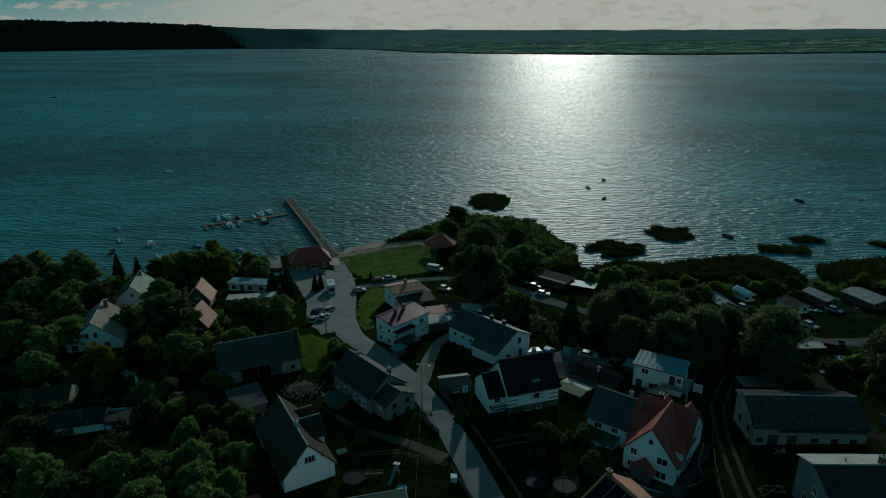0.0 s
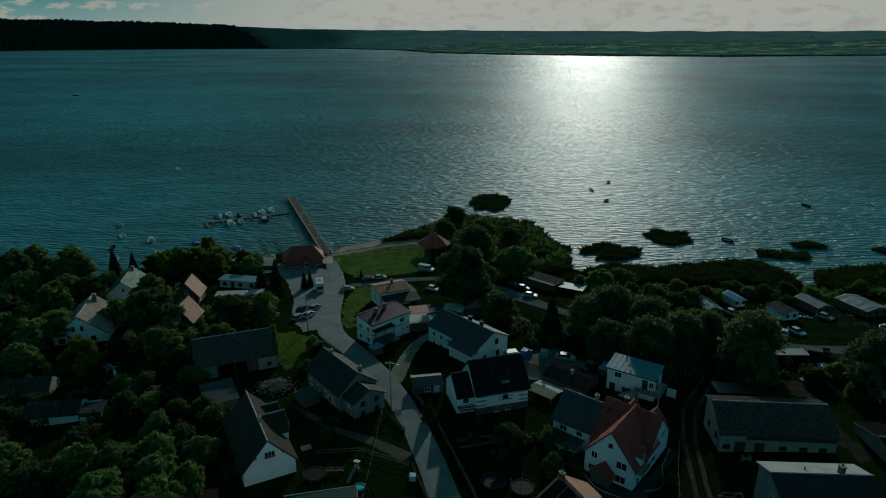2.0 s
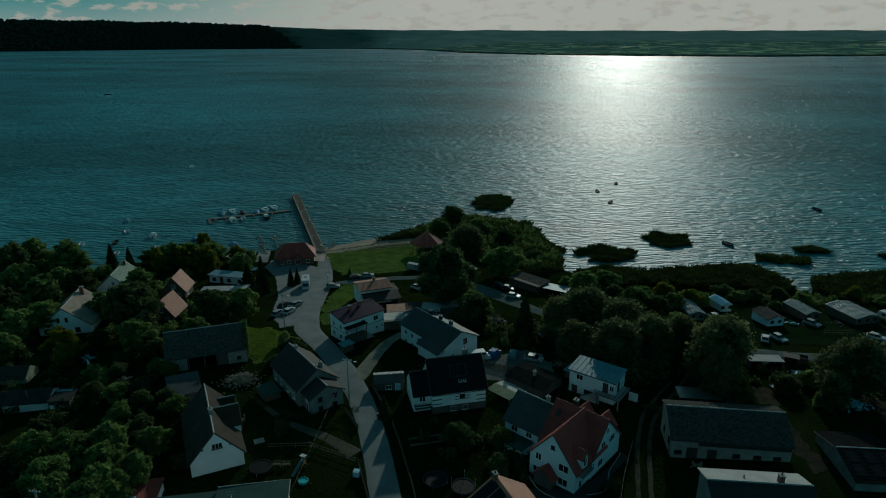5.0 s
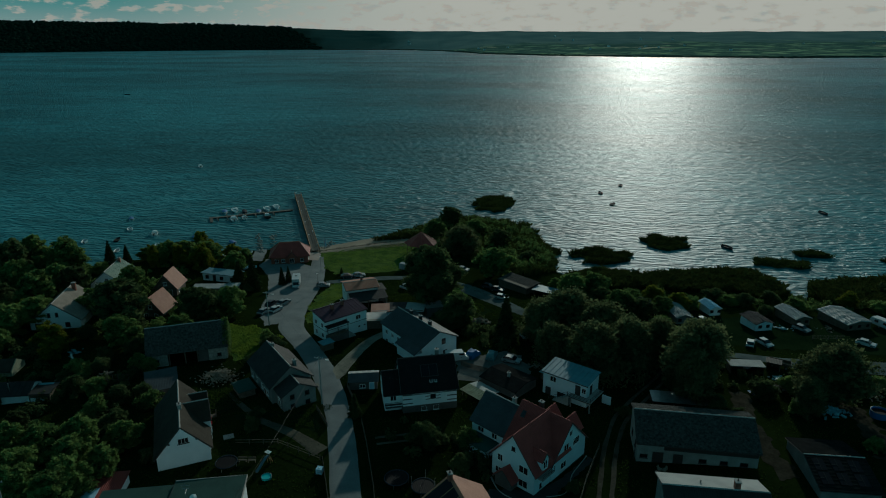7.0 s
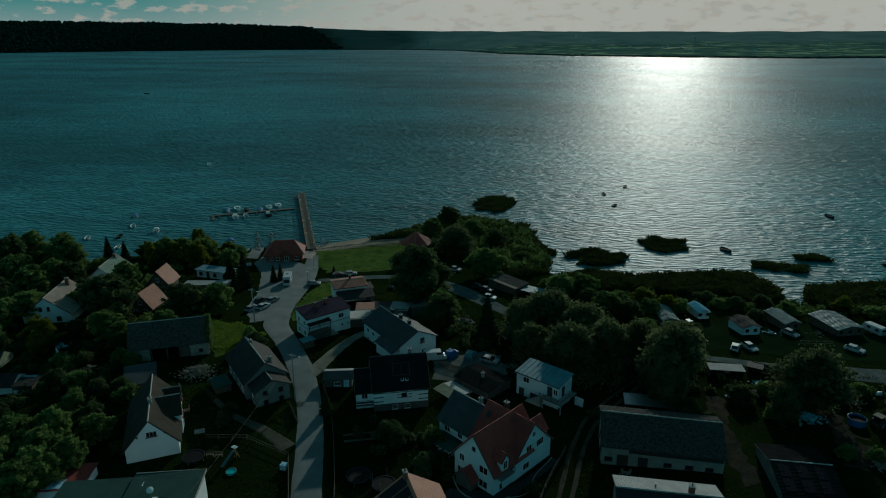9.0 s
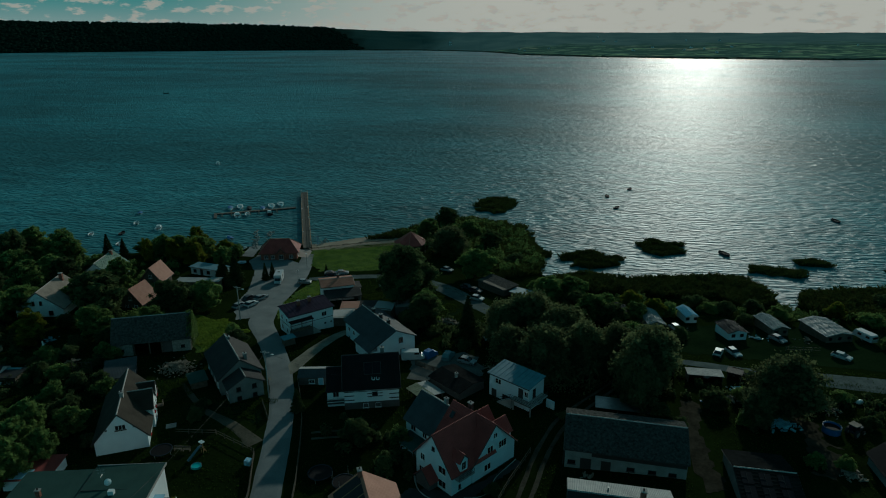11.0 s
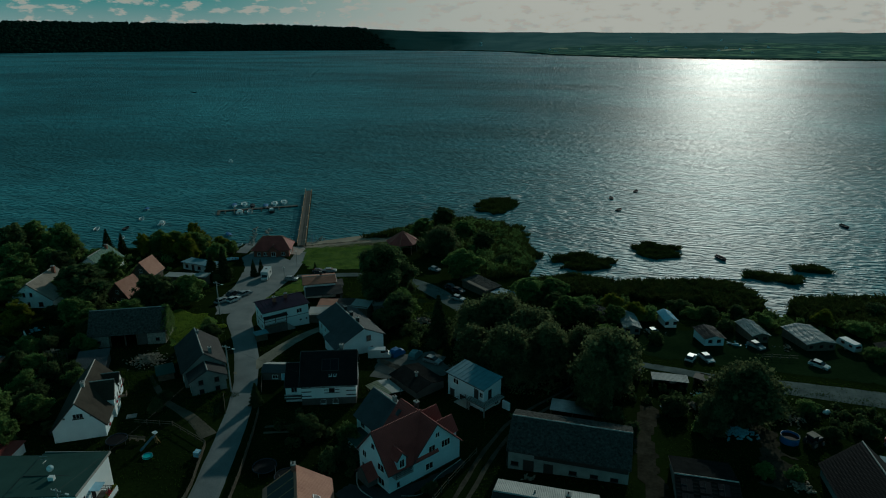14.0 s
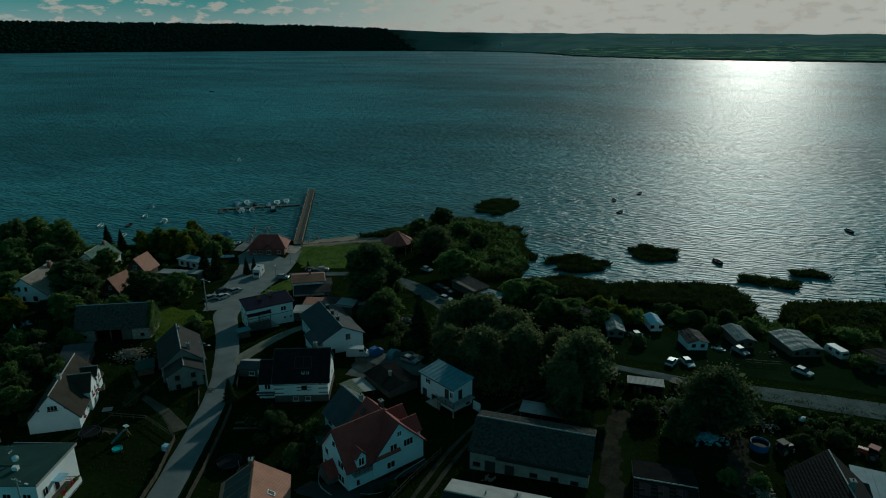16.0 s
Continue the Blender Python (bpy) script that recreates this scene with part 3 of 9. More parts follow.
ribbon("wheel_track", [(48.2, 70, 0.9), (49.3, 84, 0.9), (51.0, 96.5, 0.9), (53.4, 106, 0.9), (57.8, 113.7, 0.8), (62.6, 122, 0.8), (66.6, 130, 0.8), (70.5, 138, 0.8)], "track", 0.05, "worn wheel rut of a farm track", "track")
ribbon("footpath", [(0.5, 88, 3.8), (-4.5, 91.3, 2.6), (-9, 93.5, 2.2), (-15, 95.6, 1.8), (-21, 100, 1.4), (-26, 104, 1.0)], "dirt", 0.05, "trodden yard entrance path", "path")
ribbon("footpath", [(7.5, 93.5, 0.7), (10, 94.6, 0.7), (15.5, 96.5, 0.7)], "dirt", 0.05, "pale garden path strip", "path")
ribbon("footpath", [(8.3, 91.8, 0.7), (11, 92.9, 0.7), (16, 94.6, 0.7)], "dirt", 0.05, "pale garden path strip", "path")
ribbon("kerb", [(46.2, 95.4, 0.28), (45.0, 92.6, 0.28), (43.5, 90.0, 0.28), (42.7, 88.2, 0.28), (42.6, 86.6, 0.28), (43.2, 85.4, 0.28), (43.0, 84.2, 0.28), (41.0, 83.4, 0.28), (38.5, 83.0, 0.28)], "concrete", 0.16, "pale concrete kerb round the paved drive", "kerb", 2)
ribbon("kerb", [(29.8, 87.2, 0.28), (30.6, 85.4, 0.28), (31.1, 84.0, 0.28), (31.0, 82.8, 0.28), (32.2, 82.2, 0.28), (33.6, 82.2, 0.28), (35.7, 81.0, 0.28)], "concrete", 0.16, "pale concrete kerb round the paved drive", "kerb", 2)
patch("parking_lot", [(-60, 197), (-47, 195), (-38, 190), (-34, 172), (-33, 158), (-29, 140), (-33, 137), (-37, 142.5), (-40.5, 150), (-43, 160), (-51, 178), (-60, 190)], "asphalt", 0.035, "grey asphalt car park crossed by long shadows", "parking lot", 0.5, 0.15)
patch("beach", [(-48, 206), (-30, 213), (-15, 222), (-6, 230), (-10, 250), (-20, 241), (-34, 230), (-46, 219), (-50, 214)], "sand", 0.05, "pale sandy lakeside beach", "beach")
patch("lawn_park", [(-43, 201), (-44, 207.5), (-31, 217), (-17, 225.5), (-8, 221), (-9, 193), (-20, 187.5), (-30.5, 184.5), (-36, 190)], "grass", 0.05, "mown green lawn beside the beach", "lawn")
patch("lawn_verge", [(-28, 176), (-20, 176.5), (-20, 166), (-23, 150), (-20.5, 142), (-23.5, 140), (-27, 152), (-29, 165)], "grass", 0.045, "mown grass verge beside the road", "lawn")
patch("lawn_corner", [(-45, 138), (-36, 134.5), (-32, 135.5), (-27, 130), (-22, 124.5), (-31, 116), (-35, 122), (-46, 130)], "rough_grass", 0.045, "rough grass by the old barn, coloured a sunlit green", "grass")
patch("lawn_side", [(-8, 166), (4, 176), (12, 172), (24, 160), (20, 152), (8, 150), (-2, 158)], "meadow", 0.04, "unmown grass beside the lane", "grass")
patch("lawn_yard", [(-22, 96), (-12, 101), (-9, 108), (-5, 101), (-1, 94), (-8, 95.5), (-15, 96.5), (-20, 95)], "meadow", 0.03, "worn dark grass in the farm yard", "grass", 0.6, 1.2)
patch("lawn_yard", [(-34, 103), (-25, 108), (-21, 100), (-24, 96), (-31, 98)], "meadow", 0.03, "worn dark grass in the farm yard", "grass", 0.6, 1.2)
patch("slipway", [(-60, 194), (-65, 194), (-77.5, 229), (-72, 229)], "asphalt", 0.12, "concrete boat slipway running into the lake", "slipway", 0.5, 0.1)
patch("jetty_forecourt", [(-49, 199), (-41, 198), (-43, 206), (-46, 210), (-50, 208)], "paving", 0.07, "reddish paved forecourt at the jetty", "pavement", 0.5, 0.1)
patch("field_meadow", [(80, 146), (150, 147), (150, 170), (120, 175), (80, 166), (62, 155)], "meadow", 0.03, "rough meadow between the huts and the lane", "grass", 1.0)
patch("dirt_yard", [(20, 116), (28, 117), (36, 122), (33, 131), (29, 133), (18, 126)], "yard", 0.04, "bare trodden farm yard", "yard")
patch("dirt_yard", [(76, 92), (80, 93), (78, 108), (80, 120), (76, 122), (74, 108)], "bare_earth", 0.04, "bare dirt strip beside the barn", "yard")
patch("dirt_yard", [(95, 100), (102, 102), (100, 112), (99, 124), (94, 124), (96, 112)], "bare_earth", 0.04, "bare dirt garden path", "yard", 0.6, 1.3)
patch("drive", [(38, 80), (41, 84), (47.5, 94), (46.3, 95), (40.5, 87), (37, 84), (30, 84), (28, 80)], "asphalt_dark", 0.05, "dark paved drive round the house", "drive", 0.5, 0.1)


# ---- the far shore ----
def far_shore():
    az = np.radians(np.arange(-80, 66, 0.5))
    A = np.degrees(az)
    rs = np.interp(A, [-80, -60, -45, -38, -25, -15, -10, -6, 0, 8, 18, 25, 33, 45, 66], [3600, 4000, 4200, 4300, 4400, 4300, 3900, 3150, 2850, 2720, 2760, 3050, 3500, 3500, 3000])
    el = np.interp(A, [-80, -60, -50, -40, -30, -22, -17, -12, 0, 12, 33, 66], [1.06, 1.08, 1.06, 1.04, 0.94, 0.74, 0.57, 0.5, 0.45, 0.39, 0.35, 0.4])
    rings = 26
    verts, faces = [], []
    for i, a in enumerate(az):
        for j in range(rings):
            f = j / (rings - 1)
            r = rs[i] + (4880 - rs[i]) * f
            top = 76 + r * math.tan(radians(el[i])) + 5 * noise.noise((a * 22, f * 3, 1.0))
            steep = 0.25 if A[i] > -12 else 0.25 + 0.75 * smooth(-12, -30, A[i])
            shape = (f ** 1.6) * (1 - steep) + steep * math.sin(f * 1.5708)
            z = -1.0 if j == 0 else 2.0 + (top - 2.0) * shape * (0.93 + 0.07 * f) + 4 * noise.noise((a * 40, f * 9, 5.0)) * f
            verts.append((40 + r * math.sin(a), 3 + r * math.cos(a), z))
    for i in range(len(az) - 1):
        for j in range(rings - 1):
            faces.append((i * rings + j, i * rings + j + 1, (i + 1) * rings + j + 1, (i + 1) * rings + j))
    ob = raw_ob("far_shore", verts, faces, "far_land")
    return tagged(ob, "distant farmland and wooded hill across the lake, haze mixed into the colours", "far shore", kind="structure"), np.array(verts).reshape(len(az), rings, 3), A


far_land, FAR, FAR_A = far_shore()


def leaf_mesh(name, pts, nrm, size, material, rng, flat=0.35, long=1.0):
    """Many small leaf clumps, each a bent four-cornered blade of its own."""
    n = len(pts)
    nrm = nrm + rng.normal(0, flat, (n, 3))
    nrm /= np.linalg.norm(nrm, axis=1)[:, None] + 1e-9
    ref = rng.normal(0, 1, (n, 3))
    u = np.cross(nrm, ref); u /= np.linalg.norm(u, axis=1)[:, None] + 1e-9
    v = np.cross(nrm, u)
    s = (size * (0.6 + 0.8 * rng.random(n)))[:, None]
    a = s * 0.5
    bend = nrm * s * 0.22
    q = np.stack([pts - u * a - bend, pts - v * a * 0.7 * long, pts + u * a - bend, pts + v * a * long], 1)
    me = bpy.data.meshes.new(name)
    me.vertices.add(4 * n); me.loops.add(4 * n); me.polygons.add(n)
    me.vertices.foreach_set("co", q.reshape(-1).astype(np.float32))
    me.loops.foreach_set("vertex_index", np.arange(4 * n, dtype=np.int32))
    me.polygons.foreach_set("loop_start", np.arange(0, 4 * n, 4, dtype=np.int32))
    me.update(calc_edges=True)
    me.materials.append(M[material])
    return me


# ---- houses ----
def slope_sheet(x0, x1, run, rise, side, ztop, thick=0.14, rows=0, ribs=0.0):
    """One roof slope that falls from the ridge line y = 0, z = ztop to side * run. rows: overlapping courses; ribs: the spacing of standing seams."""
    bm = bmesh.new()
    ln = math.hypot(run, rise)
    cs, sn = run / ln, rise / ln
    m = Matrix(((1, 0, 0, 0), (0, side * cs, side * sn, 0), (0, -sn, cs, ztop), (0, 0, 0, 1)))
    if rows:
        prof, h = [], ln / rows
        for i in range(rows):
            prof += [(i * h, thick), ((i + 1) * h, thick + 0.07)]
        cross = [(x, p, q) for x in (x0, x1) for p, q in prof + [(ln, 0), (0, 0)]]
    else:
        prof = [(x0, thick)]
        x = x0 + ribs / 2
        while ribs and x < x1 - 0.1:
            prof += [(x - 0.04, thick), (x - 0.03, thick + 0.06), (x + 0.03, thick + 0.06), (x + 0.04, thick)]
            x += ribs
        prof.append((x1, thick))
        cross = [(p, y, q) for y in (0, ln) for p, q in prof + [(x1, 0), (x0, 0)]]
    v = [bm.verts.new(m @ Vector(p)) for p in cross]
    k = len(v) // 2
    for i in range(k):
        j = (i + 1) % k
        bm.faces.new((v[i], v[j], v[k + j], v[k + i]))
    bm.faces.new(v[:k]); bm.faces.new(v[k:])
    bmesh.ops.recalc_face_normals(bm, faces=bm.faces[:])
    return bm


def wall_frame(side, L, W):
    """The axes of a wall: u runs along it, w outwards."""
    if side == "y-":
        return Matrix(((1, 0, 0, 0), (0, -1, 0, -W / 2), (0, 0, 1, 0), (0, 0, 0, 1)))
    if side == "y+":
        return Matrix(((-1, 0, 0, 0), (0, 1, 0, W / 2), (0, 0, 1, 0), (0, 0, 0, 1)))
    if side == "x+":
        return Matrix(((0, 1, 0, L / 2), (1, 0, 0, 0), (0, 0, 1, 0), (0, 0, 0, 1)))
    return Matrix(((0, -1, 0, -L / 2), (-1, 0, 0, 0), (0, 0, 1, 0), (0, 0, 0, 1)))


def add_window(root, f, u, z, w, h, frame_mat="trim_white", bars=1, sill=True):
    """A window on the wall axes f: casing, panes set back in it, a sill."""
    t = 0.08
    bm = bmesh.new()
    rings = [[bm.verts.new(f @ Vector(p)) for p in ((u - w / 2 + k, d, z + k), (u + w / 2 - k, d, z + k), (u + w / 2 - k, d, z + h - k), (u - w / 2 + k, d, z + h - k))] for k, d in ((0, -0.02), (0, 0.05), (t, 0.05), (t, -0.02))]
    for r0, r1 in zip(rings, rings[1:] + rings[:1]):
        for i in range(4):
            bm.faces.new((r0[i], r0[(i + 1) % 4], r1[(i + 1) % 4], r1[i]))
    bmesh.ops.recalc_face_normals(bm, faces=bm.faces[:])
    win = part("window", bm, frame_mat, root, "window with pale frame" if frame_mat == "trim_white" else "window with dark frame")
    for i in range(bars):
        x = u - w / 2 + (i + 1) * w / (bars + 1)
        bm = bmesh.new()
        box(bm, x - 0.035, -0.02, z + t, x + 0.035, 0.04, z + h - t, f)
        bmesh.ops.recalc_face_normals(bm, faces=bm.faces[:])
        part("mullion", bm, frame_mat, win)
    for i in range(bars + 1):
        a = u - w / 2 + i * w / (bars + 1) + 0.04
        b = u - w / 2 + (i + 1) * w / (bars + 1) - 0.04
        bm = bmesh.new()
        box(bm, a, -0.01, z + t - 0.01, b, 0.015, z + h - t + 0.01, f)
        bmesh.ops.recalc_face_normals(bm, faces=bm.faces[:])
        part("pane", bm, "pane", win)
    if sill:
        bm = bmesh.new()
        box(bm, u - w / 2 - 0.08, -0.02, z - 0.07, u + w / 2 + 0.08, 0.14, z, f)
        bmesh.ops.recalc_face_normals(bm, faces=bm.faces[:])
        part("sill", bm, frame_mat, win)
    return win


def add_door(root, f, u, z, w, h, material="wood"):
    bm = bmesh.new()
    box(bm, u - w / 2, -0.02, z, u + w / 2, 0.03, z + h, f)
    for k in (0.12, 0.55):
        box(bm, u - w / 2 + 0.12, 0.03, z + h * k, u + w / 2 - 0.12, 0.05, z + h * (k + 0.33), f)
    bmesh.ops.recalc_face_normals(bm, faces=bm.faces[:])
    door = part("door", bm, material, root)
    bm = bmesh.new()
    box(bm, u - w / 2 - 0.1, -0.02, z, u - w / 2, 0.06, z + h + 0.1, f)
    box(bm, u + w / 2, -0.02, z, u + w / 2 + 0.1, 0.06, z + h + 0.1, f)
    box(bm, u - w / 2, -0.02, z + h, u + w / 2, 0.06, z + h + 0.1, f)
    bmesh.ops.recalc_face_normals(bm, faces=bm.faces[:])
    part("door_frame", bm, "trim_white" if material != "trim_dark" else "trim_dark", door)


def add_chimney(root, x, y, z0, z1, w=0.6, d=0.6, material="brick"):
    bm = bmesh.new()
    box(bm, x - w / 2, y - d / 2, z0, x + w / 2, y + d / 2, z1)
    ch = part("chimney", bm, material, root)
    part("chimney_cap", boxes((x - w / 2 - 0.08, y - d / 2 - 0.08, z1, x + w / 2 + 0.08, y + d / 2 + 0.08, z1 + 0.12)), "concrete", ch)
    part("flue", rods([((x, y, z1 + 0.12), (x, y, z1 + 0.45))], 0.11, 8), "trim_dark", ch)


def pentagon(L, W, base, eave, ridge, shift=0.0, back=None):
    """The walls of a gabled house, as one closed body."""
    bm = bmesh.new()
    prof = [(-W / 2, base), (W / 2, base), (W / 2, eave if back is None else back), (shift, ridge), (-W / 2, eave)]
    a = [bm.verts.new((-L / 2, y, z)) for y, z in prof]
    b = [bm.verts.new((L / 2, y, z)) for y, z in prof]
    bm.faces.new(a[::-1]); bm.faces.new(b)
    for i in range(5):
        j = (i + 1) % 5
        bm.faces.new((a[i], a[j], b[j], b[i]))
    bmesh.ops.recalc_face_normals(bm, faces=bm.faces[:])
    return bm


def gabled(root, L, W, base, eave, ridge, wall, roof, over=0.4, gable_over=0.3, rows=0, ribs=0.0, shift=0.0, ridge_mat="ridge", m=None, gutter=True, back=None):
    """Walls, two roof slopes, ridge capping and gutters round the root's origin; m moves the lot. back: another height for the eave at y+."""
    eaves = {-1: eave, 1: eave if back is None else back}
    made = [part("wall", pentagon(L, W, base, eave, ridge, shift, back), wall, root)]
    for s in (-1, 1):
        run0 = W / 2 - s * shift
        k = (ridge - eaves[s]) / run0
        run = run0 + over
        bm = slope_sheet(-L / 2 - gable_over, L / 2 + gable_over, run, k * run, s, ridge + 0.02, 0.14, rows, ribs)
        bmesh.ops.translate(bm, verts=bm.verts, vec=(0, shift, 0))
        made.append(part("roof_slope", bm, roof, root))
        if gutter:
            ye, ze = shift + s * (run + 0.06), ridge - k * run + 0.02
            made.append(part("gutter", rods([((-L / 2 - gable_over, ye, ze), (L / 2 + gable_over, ye, ze))], 0.07), "trim_dark", root))
    bm = bmesh.new()
    rod(bm, (-L / 2 - gable_over, shift, ridge + 0.14), (L / 2 + gable_over, shift, ridge + 0.14), 0.13, n=8)
    made.append(part("ridge_capping", bm, ridge_mat, root))
    for sx in (-1, 1):
        bm = bmesh.new()
        for s in (-1, 1):
            run = W / 2 - s * shift + over
            k = (ridge - eaves[s]) / (W / 2 - s * shift)
            x = sx * (L / 2 + gable_over)
            a, b = Vector((x, shift, ridge + 0.05)), Vector((x, shift + s * run, ridge + 0.05 - k * run))
            rod(bm, a, b, 0.09, n=4)
        made.append(part("bargeboard", bm, "trim_dark", root))
    if m is not None:
        for o in made:
            o.matrix_basis = m
    return made


def house(name, x, y, ang, label, category="house", z=0.0, group=""):
    return thing(name, pose(x, y, z, 0, 0, ang), label, category, group)


def white_house():
    h = house("house", -26.05, 87.95, -57.5, "white plastered house with steep brown tile roof")
    L, W = 16.5, 8.5
    gabled(h, L, W, 6.2, 9.5, 14.3, "blue_wall", "tile_brown", 0.35, 0.2, rows=16)
    f = wall_frame("x+", L, W)
    for u in (-0.55, 0, 0.55):
        add_window(h, f, u + 0.2, 11.3, 0.48, 0.85, "trim_dark", 0, False)
    part("window_ledge", boxes((L / 2 - 0.02, -0.75, 11.12, L / 2 + 0.16, 1.15, 11.24)), "trim_dark", h)
    for u in (-2.1, 2.3):
        add_window(h, f, u, 11.35, 0.34, 0.34, "trim_dark", 0, False)
    f = wall_frame("y+", L, W)
    for u in (-5.6, -2.8, 5.2):
        add_window(h, f, u, 7.6, 1.1, 1.2)
    add_door(h, f, -0.5, 6.6, 1.0, 2.1)
    # cross gable with a bright front, on the yard side
    mn = pose(-4.9, 2.9, 0, 0, 0, 90)
    gabled(h, 3.6, 2.8, 9.0, 11.4, 12.7, "white", "tile_brown", 0.2, 0.15, rows=6, m=mn, gutter=False)
    add_window(h, mn @ wall_frame("x+", 3.6, 2.8), 0, 9.9, 1.2, 1.3)
    mm = pose(-0.2, 2.6, 0, 0, 0, 90)
    gabled(h, 4.4, 4.4, 6.2, 11.1, 13.7, "white", "tile_brown", 0.25, 0.15, rows=8, m=mm)
    g = mm @ wall_frame("x+", 4.4, 4.4)
    add_window(h, g, -0.9, 9.4, 0.8, 1.1); add_window(h, g, 0.9, 9.4, 0.8, 1.1); add_window(h, g, 0, 7.2, 1.3, 1.2)
    for k, (bx, by, bz) in enumerate(((-1.1, 4.85, 9.2), (0.7, 4.85, 9.2), (-4.9, 4.75, 9.6), (5.6, 4.3, 7.5))):
        part("flower_box", boxes((bx - 0.4, by, bz, bx + 0.4, by + 0.22, bz + 0.25)), "flower", h, "window box with red flowers")
    part("balcony", boxes((-3.4, 4.3, 8.4, -2.4, 6.0, 8.55), (-3.4, 5.92, 8.55, -2.4, 6.0, 9.4)), "wood", h)
    add_chimney(h, 2.0, 0.1, 13.6, 15.1, 0.9, 0.6, "concrete")
    part("lean_to", pentagon(3.2, 3.0, 6.2, 8.4, 9.9), "white", h).matrix_basis = pose(-9.7, -2.7, 0)
    for k in (-1, 1):
        part("lean_to_roof", slope_sheet(-1.6, 1.7, 1.75, 1.75, k, 9.95, 0.1), "tile_brown", h).matrix_basis = pose(-9.7, -2.7, 0)
    part("porch_slab", boxes((2.0, 4.3, 6.5, 3.3, 6.6, 6.75), (2.0, 6.6, 6.5, 3.4, 8.4, 6.95)), "concrete", h)


def grey_house():
    h = house("house", -16.45, 109.0, -46, "grey plastered farmhouse with dark tile roof and lower wing")
    gabled(h, 13.1, 8.4, 6.0, 10.6, 13.9, "grey_wall", "tile_dark", 0.4, 0.3, rows=14)
    f = wall_frame("y-", 13.1, 8.4)
    for u in (-5, -2.2, 1.0, 4.2):
        add_window(h, f, u, 7.6, 1.0, 1.2)
    add_door(h, f, 2.7, 6.4, 1.0, 2.1)
    f = wall_frame("y+", 13.1, 8.4)
    for u in (-4, 0, 4):
        add_window(h, f, u, 7.7, 1.0, 1.2)
    mm = pose(8.5, 0, 0)
    gabled(h, 4.2, 6.8, 6.0, 10.2, 12.0, "grey_wall", "tile_dark", 0.35, 0.3, rows=9, m=mm)
    g = mm @ wall_frame("x+", 4.2, 6.8)
    for u in (-1.5, 1.6):
        add_window(h, g, u, 9.0, 0.95, 1.05, "trim_dark", 0); add_window(h, g, u, 6.9, 0.95, 1.1, "trim_dark", 0)
    g = mm @ wall_frame("y-", 4.2, 6.8)
    add_window(h, g, 0, 8.9, 0.9, 1.0); add_door(h, g, 0.2, 6.4, 0.9, 2.0)
    add_chimney(h, 5.0, 1.5, 12.4, 14.2, 0.7, 0.6, "grey_wall")
    add_chimney(h, -4.0, 0.2, 13.4, 14.5, 0.6, 0.6, "grey_wall")
    sh = house("garden_shed", -22.5, 104.6, -46, "low lean-to shed with dark felt roof", "shed")
    part("wall", boxes((-2.2, -1.6, 6.0, 2.2, 1.6, 8.3)), "wood", sh)
    bm = boxes((-2.5, -1.9, 8.3, 2.5, 1.9, 8.42)); part("roof", bm, "felt", sh)


def old_barn():
    h = house("barn", -42.1, 117.4, 26.4, "old stone barn with dark mossy roof and open bays", "barn")
    L, W = 16.7, 7.6
    part("wall", boxes((-L / 2, W / 2 - 0.5, 5.5, L / 2, W / 2, 10.3), (-L / 2, -W / 2, 5.5, -L / 2 + 0.5, W / 2 - 0.5, 10.3), (L / 2 - 0.5, -W / 2, 5.5, L / 2, W / 2 - 0.5, 10.3),
                       (L / 2 - 4.0, -W / 2, 5.5, L / 2 - 0.5, -W / 2 + 0.5, 10.3), (-L / 2 + 0.5, -W / 2, 5.5, -4.2, -W / 2 + 0.5, 10.3)), "stone", h)
    for s in (-1, 1):
        part("roof_slope", slope_sheet(-L / 2 - 0.3, L / 2 + 0.3, W / 2 + 0.4, 4.4 * (W / 2 + 0.4) / (W / 2), s, 14.6, 0.14, 12), "asbestos", h)
        x = s * (L / 2 - 0.25)
        bm = bmesh.new()
        v = [bm.verts.new((x + d, yy, zz)) for d in (-0.22, 0.22) for yy, zz in ((-W / 2, 10.3), (W / 2, 10.3), (0, 14.5))]
        for q in ((0, 1, 2), (5, 4, 3), (0, 3, 4, 1), (1, 4, 5, 2), (2, 5, 3, 0)):
            bm.faces.new([v[i] for i in q])
        bmesh.ops.recalc_face_normals(bm, faces=bm.faces[:])
        part("gable", bm, "stone", h)
    part("ridge_capping", rods([((-L / 2 - 0.3, 0, 14.75), (L / 2 + 0.3, 0, 14.75))], 0.12, 8), "ridge", h)
    for x in (-3.9, -0.6, 2.0):
        part("post", boxes((x - 0.12, -W / 2 + 0.05, 5.5, x + 0.12, -W / 2 + 0.3, 10.2)), "wood", h)
    part("gate", boxes((2.2, -W / 2 + 0.1, 6.3, 4.4, -W / 2 + 0.18, 9.8)), "dark_wall", h)
    f = wall_frame("y-", L, W)
    add_window(h, f, 6.6, 7.6, 0.9, 0.8, "trim_dark", 0)
    add_window(h, f, -6.4, 7.8, 0.8, 0.7, "trim_dark", 0)


